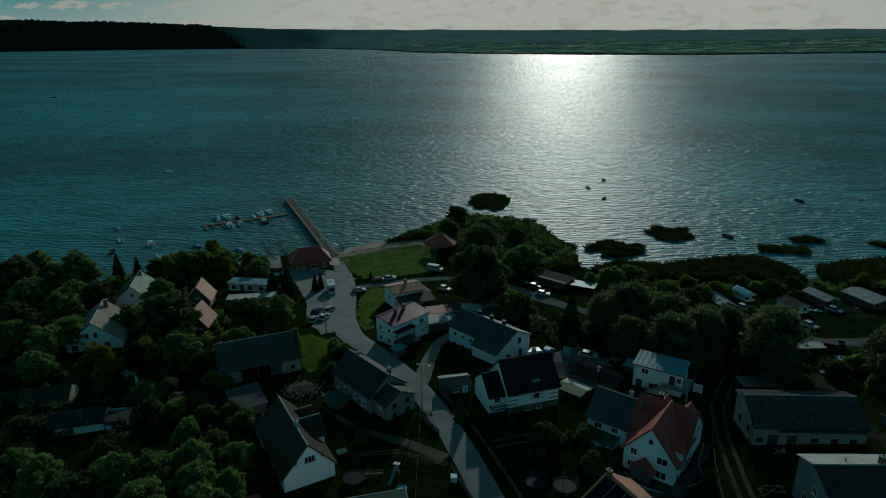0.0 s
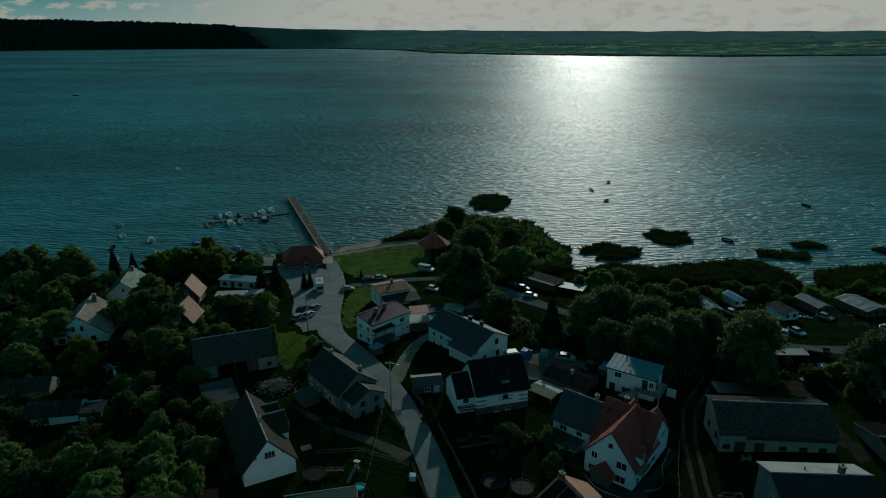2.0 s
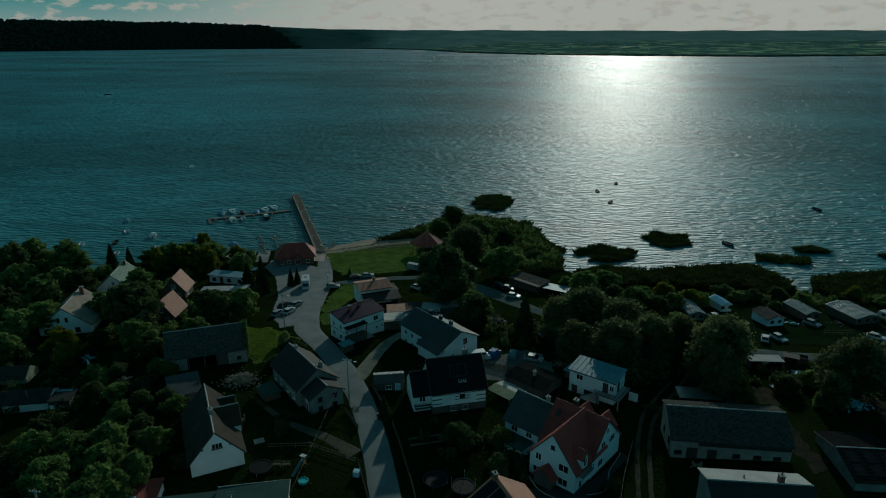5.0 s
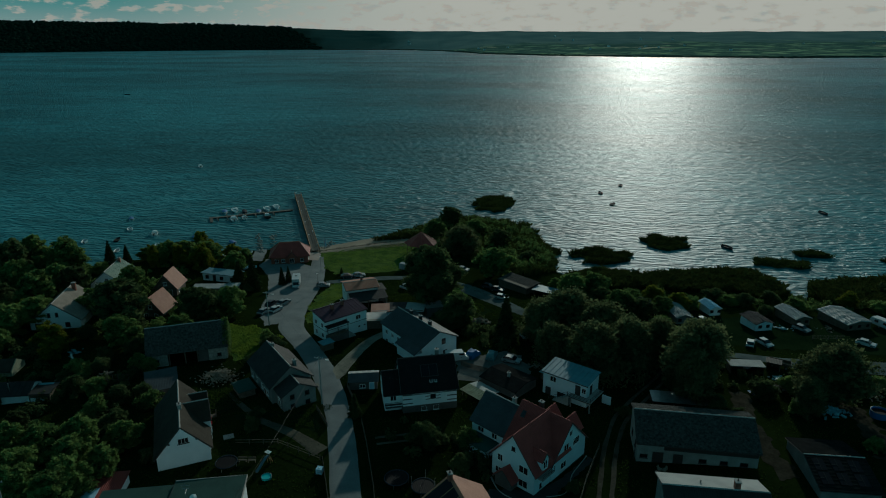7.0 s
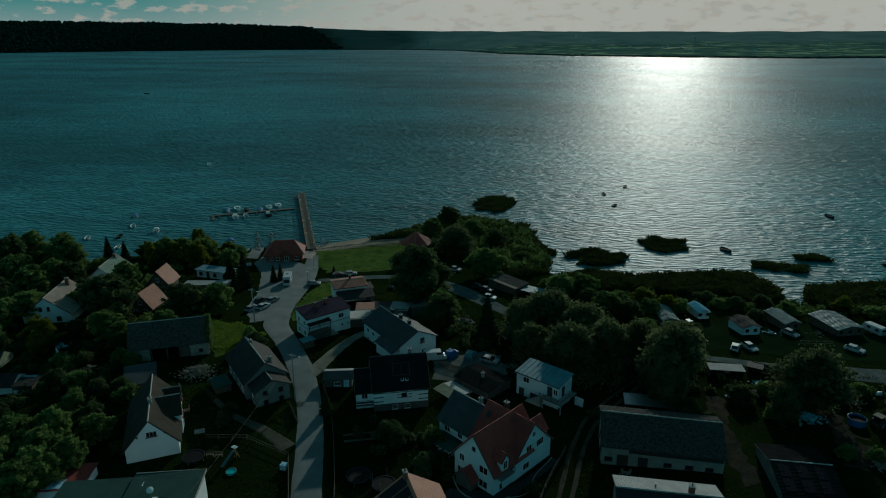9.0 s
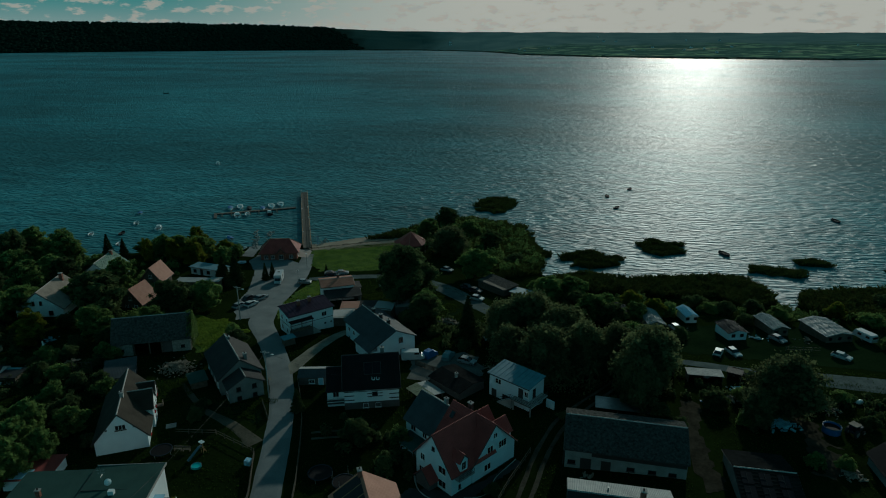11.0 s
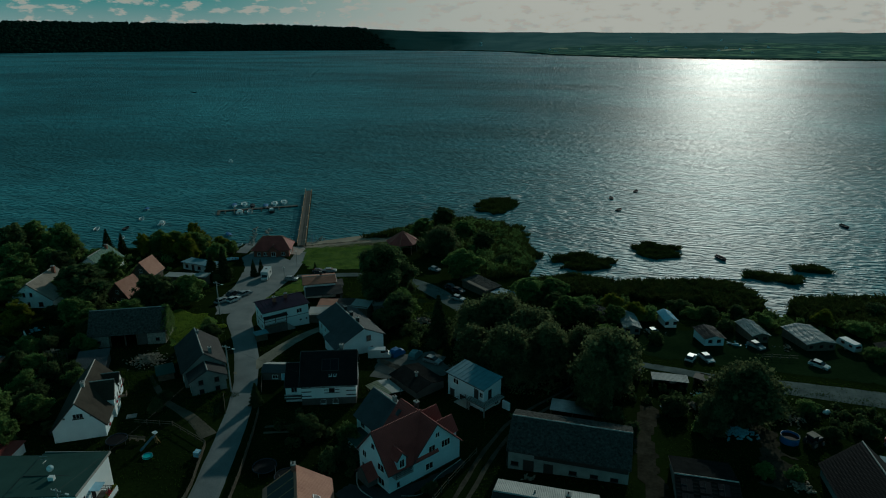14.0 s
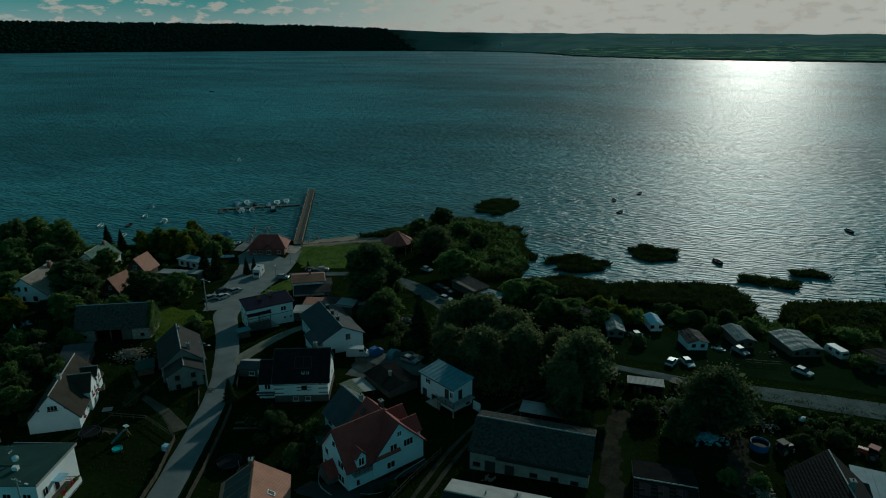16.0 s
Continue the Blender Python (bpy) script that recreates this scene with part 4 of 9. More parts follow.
def pink_house():
    h = house("house", -12.6, 137.0, 49.7, "two-storey white house with magenta sheet roof")
    L, W = 11.8, 6.0
    gabled(h, L, W, 4.6, 11.3, 12.2, "white", "tile_pink", 0.35, 0.3, ribs=0.9, shift=2.5, back=12.1, ridge_mat="tile_pink")
    f = wall_frame("y-", L, W)
    add_window(h, f, 3.4, 9.2, 1.4, 1.2); add_window(h, f, -0.4, 9.2, 1.2, 1.2)
    add_window(h, f, 3.6, 6.9, 0.7, 0.6, "trim_white", 0); add_window(h, f, 5.2, 6.9, 0.6, 0.6, "trim_white", 0)
    f = wall_frame("x-", L, W)
    for u in (-1.5, 1.5):
        add_window(h, f, u, 9.2, 1.0, 1.2); add_window(h, f, u, 6.6, 1.0, 1.2)
    part("string_course", boxes((-L / 2 - 0.04, -W / 2 - 0.04, 8.6, L / 2 + 0.04, W / 2 + 0.04, 8.75)), "grey_wall", h)
    # veranda under its own roof on the yard side
    part("veranda_floor", boxes((-L / 2, -W / 2 - 1.7, 5.0, -0.5, -W / 2, 7.7)), "dark_wall", h)
    part("veranda_roof", boxes((-L / 2 - 0.3, -W / 2 - 1.9, 10.1, -0.2, -W / 2 - 0.05, 10.2)), "tile_black", h)
    for x in (-6.2, -3.4, -0.6):
        part("post", boxes((x - 0.07, -W / 2 - 1.7, 7.7, x + 0.07, -W / 2 - 1.56, 10.1)), "wood", h)
    part("railing", boxes((-6.2, -W / 2 - 1.67, 8.6, -0.6, -W / 2 - 1.59, 8.68), (-6.2, -W / 2 - 1.67, 7.8, -0.6, -W / 2 - 1.61, 8.3)), "wood", h)
    part("stair", boxes(*[(-0.5 + i * 0.3, -W / 2 - 1.6, 5.2, -0.2 + i * 0.3, -W / 2 - 0.5, 7.6 - i * 0.27) for i in range(9)]), "concrete", h)
    add_chimney(h, -1.6, 0.9, 11.5, 13.3, 0.7, 0.7); add_chimney(h, 1.6, 1.4, 11.6, 13.4, 0.7, 0.6)
    s = house("garden_shed", -12.4, 126.4, 50, "small blue sheet-roofed lean-to", "shed")
    part("wall", boxes((-1.4, -1.0, 5.3, 1.2, 1.0, 8.2)), "wood", s); part("roof", boxes((-1.7, -1.3, 8.2, 1.5, 1.3, 8.3)), "metal_roof", s)
    for i, (x, y, w, d, z, a, rm) in enumerate(((-5.1, 147.6, 4.4, 4.2, 8.1, 14, "tile_orange"), (-4.9, 142.6, 5.2, 4.0, 7.9, 18, "corrugated"), (-0.9, 149.2, 5.4, 4.6, 8.0, 14, "tile_dark"), (4.0, 149.6, 4.6, 4.4, 8.1, 2, "corrugated"), (8.2, 153.2, 4.4, 3.4, 7.6, 24, "corrugated"), (-1.2, 144.6, 2.6, 3.4, 7.5, 18, "metal_roof"))):
        s = house("outbuilding", x, y, a, ("low shed with faded orange sheet roof", "open shed with pale corrugated roof beside the house", "low shed with dark felt roof", "shed with pale corrugated roof under the oak", "shed with pale corrugated roof", "narrow shed with blue-grey sheet roof")[i], "shed", group="yard sheds")
        b = gz(x, y) - 0.4
        part("wall", boxes((-w / 2, -d / 2, b, w / 2, d / 2, z)), "wood" if i % 2 else "grey_wall", s)
        bm = boxes((-w / 2 - 0.25, -d / 2 - 0.3, z, w / 2 + 0.25, d / 2 + 0.3, z + 0.1))
        for v in bm.verts:
            v.co.z += 0.06 * v.co.y
        part("roof", bm, rm, s)


def orange_house():
    h = house("house", -15.2, 162.6, 30, "small white house with low orange roof and dark porch")
    L, W = 9.0, 7.0
    gabled(h, L, W, 2.6, 8.3, 9.2, "white", "tile_orange", 0.4, 0.4, rows=9)
    add_window(h, wall_frame("x-", L, W), 0, 5.6, 1.0, 1.2)
    f = wall_frame("y-", L, W)
    for u in (-2.5, 1.0):
        add_window(h, f, u, 4.6, 1.0, 1.2)
    bm = boxes((-4.2, -W / 2 - 4.6, 6.3, 6.2, -W / 2 - 0.1, 6.45))
    for v in bm.verts:
        v.co.z += 0.22 * (v.co.y + W / 2 + 4.6)
    part("porch_roof", bm, "tile_dark", h)
    for x in (-4.0, 0.5, 6.0):
        part("post", boxes((x - 0.08, -W / 2 - 4.4, 3.4, x + 0.08, -W / 2 - 4.24, 6.4)), "wood", h)
    part("side_wall", boxes((5.6, -W / 2 - 4.3, 3.2, 5.8, -W / 2, 6.3), (4.5, -W / 2, 2.6, 6.6, 1.5, 6.6)), "grey_wall", h)
    part("side_roof", boxes((4.6, -W / 2 - 0.05, 6.95, 7.0, 1.9, 7.1)), "tile_dark", h)
    add_chimney(h, 0.6, 0.3, 9.0, 10.4, 0.6, 0.6)


def blue_house():
    h = house("house", 8.3, 132.6, -43.5, "pale blue house with slate-blue roof and two chimneys")
    L, W = 16.8, 9.8
    gabled(h, L, W, 4.8, 10.2, 12.7, "blue_wall", "tile_blue", 0.4, 0.3, rows=14)
    f = wall_frame("x+", L, W)
    add_window(h, f, 1.2, 9.4, 1.1, 1.3, "trim_dark"); add_window(h, f, 1.6, 6.5, 1.1, 1.2, "trim_dark"); add_window(h, f, -2.6, 6.5, 1.1, 1.2, "trim_dark")
    f = wall_frame("y-", L, W)
    for u in (-6.4, -3.8, -1.2):
        add_window(h, f, u, 7.9, 1.0, 1.1); add_window(h, f, u, 5.6, 1.0, 1.0)
    # the long catslide over the yard side
    bm = bmesh.new()
    box(bm, 1.2, -W / 2 - 2.0, 4.8, L / 2, -W / 2, 8.9)
    part("extension", bm, "blue_wall", h)
    bm = slope_sheet(0.9, L / 2 + 0.3, 2.3, 1.18, -1, 10.18, 0.14, 5)
    bmesh.ops.translate(bm, verts=bm.verts, vec=(0, -W / 2 - 0.02, 0))
    part("roof_slope", bm, "tile_blue", h)
    for x in (-3.2, 0.6, 4.4):
        add_chimney(h, x, 0.25, 12.4, 13.8, 0.75, 0.6, "tile_dark")


def black_house():
    h = house("house", 14.8, 108.65, 20.8, "white house with steep black roof and dark wooden bands")
    L, W = 10.6, 9.4
    gabled(h, L, W, 6.0, 11.6, 16.1, "white", "tile_black", 0.45, 0.35, ribs=0.0, ridge_mat="trim_dark")
    part("plinth", boxes((-L / 2 - 0.05, -W / 2 - 0.05, 6.0, L / 2 + 0.05, W / 2 + 0.05, 8.3)), "dark_wall", h)
    for z in (8.75, 9.7, 10.6):
        for a, b in ((-L / 2 - 0.04, -L / 2 + 1.9), (L / 2 - 1.9, L / 2 + 0.04)):
            part("band", boxes((a, -W / 2 - 0.06, z, b, -W / 2 + 0.01, z + 0.18)), "trim_dark", h)
    part("band", boxes((-L / 2 + 1.95, -W / 2 - 0.06, 10.6, L / 2 - 1.95, -W / 2 + 0.01, 10.72)), "trim_dark", h)
    f = wall_frame("y-", L, W)
    add_window(h, f, 0.6, 9.5, 1.1, 0.95, "trim_dark", 0)
    for z in (9.35, 10.0):
        for a in (-0.9, 1.2):
            part("band", boxes((a, -W / 2 - 0.06, z, a + 0.9, -W / 2 + 0.01, z + 0.14)), "trim_dark", h)
    for u in (-1.2, 1.2):
        add_window(h, f, u, 7.0, 1.1, 1.0)
    f = wall_frame("x+", L, W)
    add_window(h, f, 0, 12.2, 1.4, 1.3); add_window(h, f, -2, 9.2, 1.2, 1.2); add_window(h, f, 2, 9.2, 1.2, 1.2)
    part("bargeboard", boxes((L / 2 + 0.36, -0.1, 15.9, L / 2 + 0.44, 0.1, 16.2)), "trim_white", h)
    # roof lights and panel frame on the street slope
    k = 4.5 / 4.6
    q = Matrix.Translation((0, 0, 16.1)) @ Matrix(((1, 0, 0, 0), (0, -1 / math.hypot(1, k), -k / math.hypot(1, k), 0), (0, -k / math.hypot(1, k), 1 / math.hypot(1, k), 0), (0, 0, 0, 1)))
    bm = bmesh.new()
    for b in ((-1.4, 1.6, 0.16, 2.0, 1.72, 0.28), (-1.4, 4.0, 0.16, 2.0, 4.12, 0.28), (-1.4, 1.6, 0.16, -1.28, 4.1, 0.28), (1.88, 1.6, 0.16, 2.0, 4.1, 0.28), (0.24, 1.6, 0.16, 0.36, 4.1, 0.28)):
        box(bm, *b, q)
    part("solar_frame", bm, "tile_dark", h)
    bm = bmesh.new(); box(bm, -1.3, 1.7, 0.16, 1.9, 4.05, 0.22, q); part("solar_panel", bm, "solar", h)
    for x in (0.1, 1.0):
        bm = bmesh.new(); box(bm, x, 4.7, 0.16, x + 0.55, 5.3, 0.24, q); rl = part("roof_light", bm, "trim_white", h)
        bm = bmesh.new(); box(bm, x + 0.08, 4.7, 0.23, x + 0.47, 5.2, 0.26, q); part("pane", bm, "pane", rl)
    add_chimney(h, 2.4, 0.9, 15.0, 17.0, 0.7, 0.6, "grey_wall")
    # side annex with a covered balcony
    mm = pose(-L / 2 - 1.7, 0.6, 0)
    gabled(h, 3.4, 7.6, 6.0, 10.4, 13.4, "white", "tile_black", 0.3, 0.15, m=mm, ridge_mat="trim_dark")
    g = mm @ wall_frame("y-", 3.4, 7.6)
    add_window(h, g, 0, 8.9, 1.2, 1.1)
    part("balcony", boxes((-L / 2 - 3.4, -W / 2 - 0.3, 8.4, -L / 2 - 0.1, -W / 2 + 1.4, 8.55)), "trim_dark", h)
    for z in (8.8, 9.1, 9.4):
        part("rail", boxes((-L / 2 - 3.4, -W / 2 - 0.3, z, -L / 2 - 0.1, -W / 2 - 0.24, z + 0.1)), "trim_white" if z != 9.1 else "trim_dark", h)


def back_lean_to():
    s = house("lean_to", 12.0, 118.6, 20, "lean-to with pale grey sheet roof behind the black-roofed house", "shed")
    part("wall", boxes((-2.9, -1.0, 6.0, 2.9, 1.0, 8.6)), "wood", s)
    part("roof_sheet", slope_sheet(-3.3, 3.3, 2.6, 0.5, -1, 9.0, 0.08, 0, 0.6), "corrugated", s)


def street_shed():
    s = house("garden_shed", 0.9, 111.6, 15, "dark timber garden shed with pale sheet roof", "shed")
    L, W = 5.8, 4.2
    part("wall", pentagon(L, W, 6.2, 8.7, 9.4), "dark_wall", s)
    part("roof_slope", slope_sheet(-L / 2 - 0.3, L / 2 + 0.3, 2.35, 0.82, -1, 9.42, 0.08), "tile_blue", s)
    part("roof_slope", slope_sheet(-L / 2 - 0.3, L / 2 + 0.3, 2.35, 0.82, 1, 9.42, 0.08, 0, 0.5), "corrugated", s)
    f = wall_frame("y-", L, W)
    add_window(s, f, -0.2, 7.2, 1.2, 0.9); add_door(s, f, 1.7, 6.5, 0.9, 1.9, "sky_blue")


def canopy():
    s = house("carport", 25.4, 111.2, -38, "open carport with pale translucent sheet roof", "carport")
    for x in (-2.6, 2.6):
        for y in (-2.3, 2.3):
            part("post", boxes((x - 0.07, y - 0.07, 6.4, x + 0.07, y + 0.07, 8.2)), "wood", s)
    bm = slope_sheet(-3, 3, 2.7, 0.27, -1, 8.28, 0.06, 0, 0.6)
    part("roof_sheet", bm, "plaster_olive", s)
    bm = boxes((-3, 0.02, 8.2, 3, 2.8, 8.26))
    for v in bm.verts:
        v.co.z -= 0.16 * v.co.y - 0.02
    part("roof_sheet", bm, "corrugated", s)


def grey_shed():
    s = house("outbuilding", 30.9, 116.2, -34, "low outbuilding with dark patched felt roof", "shed")
    part("wall", pentagon(9.0, 7.0, 6.0, 8.6, 9.3), "dark_wall", s)
    for d in (-1, 1):
        part("roof_slope", slope_sheet(-4.8, 4.8, 3.9, 0.78, d, 9.32, 0.1), "old_felt", s)
    add_chimney(s, 0.5, -0.6, 9.0, 10.2, 0.5, 0.5, "concrete")
    c = house("carport", 40.0, 120.8, -30, "small shed with blue-grey sheet roof", "shed")
    part("wall", boxes((-2.0, -1.6, 6.0, 2.0, 1.6, 8.2)), "wood", c)
    part("roof", boxes((-2.3, -1.9, 8.2, 2.3, 1.9, 8.3)), "metal_roof", c)


def box_house():
    h = house("house", 43.5, 114.6, -29, "pale blue flat-topped house with steel balcony")
    L, W = 9.7, 5.1
    part("wall", boxes((-L / 2, -W / 2, 5.6, L / 2, W / 2, 11.75)), "blue_wall", h)
    bm = slope_sheet(-L / 2 - 0.3, L / 2 + 0.3, W + 0.6, 0.68, -1, 12.45, 0.12, 0, 1.1)
    bmesh.ops.translate(bm, verts=bm.verts, vec=(0, W / 2 + 0.2, 0))
    part("roof", bm, "metal_roof", h)
    bm = boxes((-L / 2, -W / 2, 11.75, L / 2, W / 2, 11.78))
    for v in bm.verts:
        v.co.z += 0.11 * (v.co.y + W / 2) if v.co.z > 11.76 else 0
    part("wall_head", bm, "blue_wall", h)
    part("fascia", boxes((-L / 2 - 0.34, -W / 2 - 0.4, 11.6, L / 2 + 0.34, -W / 2 - 0.35, 11.86)), "trim_dark", h)
    f = wall_frame("y-", L, W)
    add_window(h, f, -2.6, 10.0, 1.4, 1.2); add_window(h, f, -0.6, 7.0, 1.8, 1.2, "trim_dark"); add_door(h, f, -3.6, 6.4, 1.0, 2.0, "trim_dark")
    add_door(h, f, 2.9, 9.0, 0.9, 2.0, "trim_dark"); add_window(h, f, 4.2, 9.7, 0.9, 1.2)
    f = wall_frame("x+", L, W)
    add_window(h, f, -0.8, 9.2, 1.0, 1.9, "trim_dark", 0); add_window(h, f, 1.4, 6.9, 1.2, 1.2)
    b = part("balcony", boxes((1.5, -W / 2 - 1.6, 8.85, L / 2 + 1.5, -W / 2, 9.0), (L / 2, -W / 2, 8.85, L / 2 + 1.5, W / 2 - 0.6, 9.0)), "concrete", h)
    prs = [((1.5, -W / 2 - 1.55, z), (L / 2 + 1.45, -W / 2 - 1.55, z)) for z in (9.35, 9.65, 9.95)] + [((L / 2 + 1.45, -W / 2 - 1.55, z), (L / 2 + 1.45, W / 2 - 0.7, z)) for z in (9.35, 9.65, 9.95)]
    prs += [((x, -W / 2 - 1.55, 9.0), (x, -W / 2 - 1.55, 10.0)) for x in (1.5, 2.9, 4.2, 5.5, 6.4)]
    part("railing", rods(prs, 0.04, 5), "trim_dark", b)
    part("stair", boxes(*[(1.4 - 0.32 * i, -W / 2 - 1.5, 5.9, 1.72 - 0.32 * i, -W / 2 - 0.5, 8.9 - 0.2 * i) for i in range(13)]), "concrete", h)
    for x in (2.2, 6.2):
        part("post", boxes((x - 0.1, -W / 2 - 1.5, 5.8, x + 0.1, -W / 2 - 1.3, 8.85)), "concrete", h)
    part("parapet", boxes((1.5, -W / 2 - 1.62, 9.0, L / 2 + 1.5, -W / 2 - 1.57, 9.12)), "trim_dark", b)
    part("stair_rail", rods([((1.5, -W / 2 - 1.5, 9.95), (-2.6, -W / 2 - 1.5, 7.4)), ((1.5, -W / 2 - 1.5, 9.5), (-2.6, -W / 2 - 1.5, 6.95))] + [((1.4 - 1.0 * q, -W / 2 - 1.5, 8.9 - 0.62 * q), (1.4 - 1.0 * q, -W / 2 - 1.5, 9.9 - 0.62 * q)) for q in range(5)], 0.035, 5), "trim_dark", h)
    part("side_wall", boxes((L / 2 + 1.6, W / 2 - 1.4, 5.8, L / 2 + 3.4, W / 2 - 1.1, 8.6)), "blue_wall", h)


def red_house():
    h = house("house", 38.69, 93.68, -33.7, "large pale blue house with red-brown tiled cross gables")
    L, W = 9.6, 10.3
    gabled(h, L, W, 6.2, 10.4, 15.75, "blue_wall", "tile_red", 0.4, 0.3, rows=17, ridge_mat="tile_red")
    f = wall_frame("x+", L, W)
    add_window(h, f, -1.6, 7.7, 1.6, 1.3); add_window(h, f, -1.0, 10.7, 1.4, 1.4); add_window(h, f, 2.0, 10.6, 1.9, 1.4, "trim_white", 2); add_window(h, f, 0.2, 13.1, 0.9, 1.0)
    bm = bmesh.new(); bmesh.ops.create_cone(bm, cap_ends=True, segments=12, radius1=0.36, radius2=0.12, depth=0.16, matrix=pose(L / 2 + 0.3, 0.6, 12.0, 20, -70, 0)); part("satellite_dish", bm, "trim_white", h)
    part("plinth", boxes((-L / 2, -W / 2 - 0.06, 6.0, L / 2 + 0.06, W / 2 + 0.06, 7.0)), "trim_dark", h)
    # wing with the street gable
    WL, WW = 9.6, 8.5
    mm = Matrix.Translation((0.35, -4.85, 0)) @ pose(0, 0, 0, 0, 0, -90)
    gabled(h, WL, WW, 6.2, 10.9, 16.05, "blue_wall", "tile_red", 0.4, 0.35, rows=16, m=mm, ridge_mat="tile_red")
    g = mm @ wall_frame("x+", WL, WW)
    add_window(h, g, -2.6, 10.0, 1.1, 1.3); add_window(h, g, 2.1, 9.9, 1.8, 1.4); add_window(h, g, 2.1, 7.3, 1.8, 1.4); add_window(h, g, 0.0, 13.2, 0.7, 0.7, "trim_dark", 0); add_window(h, g, -2.9, 7.6, 1.2, 1.1)
    add_window(h, mm @ wall_frame("y+", WL, WW), -3.0, 7.4, 0.5, 0.8, "trim_dark", 0)
    mp = mm @ Matrix.Translation((WL / 2 + 0.9, -0.6, 0))
    gabled(h, 1.8, 3.2, 6.2, 8.5, 10.1, "dark_wall", "tile_red", 0.35, 0.2, rows=5, m=mp, ridge_mat="tile_red", gutter=False)
    # dormer with a small balcony on the wing's yard side
    md = mm @ Matrix.Translation((2.4, 3.2, 0)) @ pose(0, 0, 0, 0, 0, 90)
    gabled(h, 2.7, 1.7, 10.4, 12.6, 13.6, "blue_wall", "tile_red", 0.22, 0.2, rows=4, m=md, ridge_mat="tile_red", gutter=False)
    add_window(h, md @ wall_frame("x+", 2.7, 1.7), 0, 10.9, 1.0, 1.5)
    part("balcony", boxes((4.6, -9.0, 9.75, 5.75, -5.6, 9.9)), "concrete", h)
    part("railing", rods([((5.7, -8.95, z), (5.7, -5.65, z)) for z in (10.2, 10.5, 10.85)] + [((5.7, y, 9.9), (5.7, y, 10.85)) for y in (-8.95, -8.1, -7.3, -6.5, -5.65)], 0.04, 5), "trim_dark", h)
    for px in (-1.75, 2.34):
        mb = Matrix.Translation((px, 3.0, 0)) @ pose(0, 0, 0, 0, 0, 90)
        gabled(h, 4.4, 3.0, 6.2, 12.0, 13.95, "blue_wall", "tile_red", 0.25, 0.2, rows=7, m=mb, ridge_mat="tile_red", gutter=False)
    add_chimney(h, -1.7, 0.9, 14.4, 16.5, 0.8, 0.6, "trim_dark")
    k = math.atan2(5.35, 5.15)
    q = Matrix.Translation((0, 0, 15.77)) @ Matrix(((1, 0, 0, 0), (0, -math.cos(k), -math.sin(k), 0), (0, -math.sin(k), math.cos(k), 0), (0, 0, 0, 1)))
    bm = bmesh.new(); box(bm, -4.0, 1.5, 0.2, -3.2, 2.7, 0.3, q); rl = part("roof_light", bm, "trim_dark", h)
    bm = bmesh.new(); box(bm, -3.92, 1.6, 0.29, -3.28, 2.6, 0.32, q); part("pane", bm, "pane", rl)
    a = house("house", 30.9, 98.3, -34.5, "grey-blue house with dark slate roof")
    L, W = 7.2, 8.2
    gabled(a, L, W, 6.2, 10.9, 14.6, "blue_wall", "tile_blue", 0.4, 0.3, rows=14)
    f = wall_frame("y-", L, W)
    add_window(a, f, -1.5, 9.0, 1.4, 1.1); add_window(a, f, -1.5, 6.9, 1.4, 1.1); add_window(a, f, 1.6, 9.0, 1.2, 1.1)
    part("side_wing", boxes((-2.2, -W / 2 - 3.4, 6.0, 2.4, -W / 2, 8.6)), "blue_wall", a)
    part("wing_roof", boxes((-2.5, -W / 2 - 3.7, 8.6, 2.7, -W / 2 - 0.02, 8.72)), "felt", a)
    g = wall_frame("y-", L, W + 6.8)
    add_window(a, g, -1.0, 7.0, 1.1, 1.0); add_window(a, g, 1.8, 7.0, 1.1, 1.0)
    add_chimney(a, 2.4, 0.3, 14.2, 15.6, 0.6, 0.6, "concrete")


def right_barn():
    h = house("barn", 63.9, 98.65, 0.6, "long grey barn with mossy corrugated roof", "barn")
    L, W = 19.5, 8.3
    gabled(h, L, W, 6.4, 11.0, 14.0, "barn_wall", "asbestos", 0.4, 0.25, rows=5, shift=1.1, back=13.05, ridge_mat="ridge")
    # dark strip standing in for the shaded recess under the eave
    part("recess_shade", boxes((-5.4, -W / 2 - 0.09, 9.8, L / 2 - 0.1, -W / 2, 10.75)), "trim_dark", h)
    part("downpipe", rods([((-L / 2 - 0.25, -W / 2 + 0.6, 7.0), (-L / 2 - 0.25, -W / 2 + 0.6, 11.4))], 0.08), "trim_dark", h)
    f = wall_frame("y-", L, W)
    for u in (-8.6, 1.0, 4.4, 7.6):
        add_window(h, f, u, 7.9, 1.3, 0.8, "trim_dark", 0)
    add_door(h, f, -6.3, 6.9, 1.6, 2.3, "trim_dark"); add_door(h, f, -3.0, 6.9, 1.4, 2.2, "trim_dark")
    f = wall_frame("x-", L, W)
    add_window(h, f, -1.5, 8.6, 1.0, 1.2, "trim_dark", 0); add_window(h, f, 2.0, 8.6, 1.0, 1.2, "trim_dark", 0)
    c = house("lean_to", 65.3, 113.2, 0.5, "open lean-to with glossy wet sheet roof", "shed")
    for x in (-6, -2, 2, 6):
        part("post", boxes((x - 0.08, -1.6, 6.2, x + 0.08, -1.44, 8.8)), "wood", c)
    part("wall", boxes((-6.0, 1.6, 6.2, 6.0, 1.8, 8.95)), "dark_wall", c)
    part("roof", boxes((-6.2, -2.1, 8.95, 6.2, 2.1, 9.05)), "gloss_sheet", c)


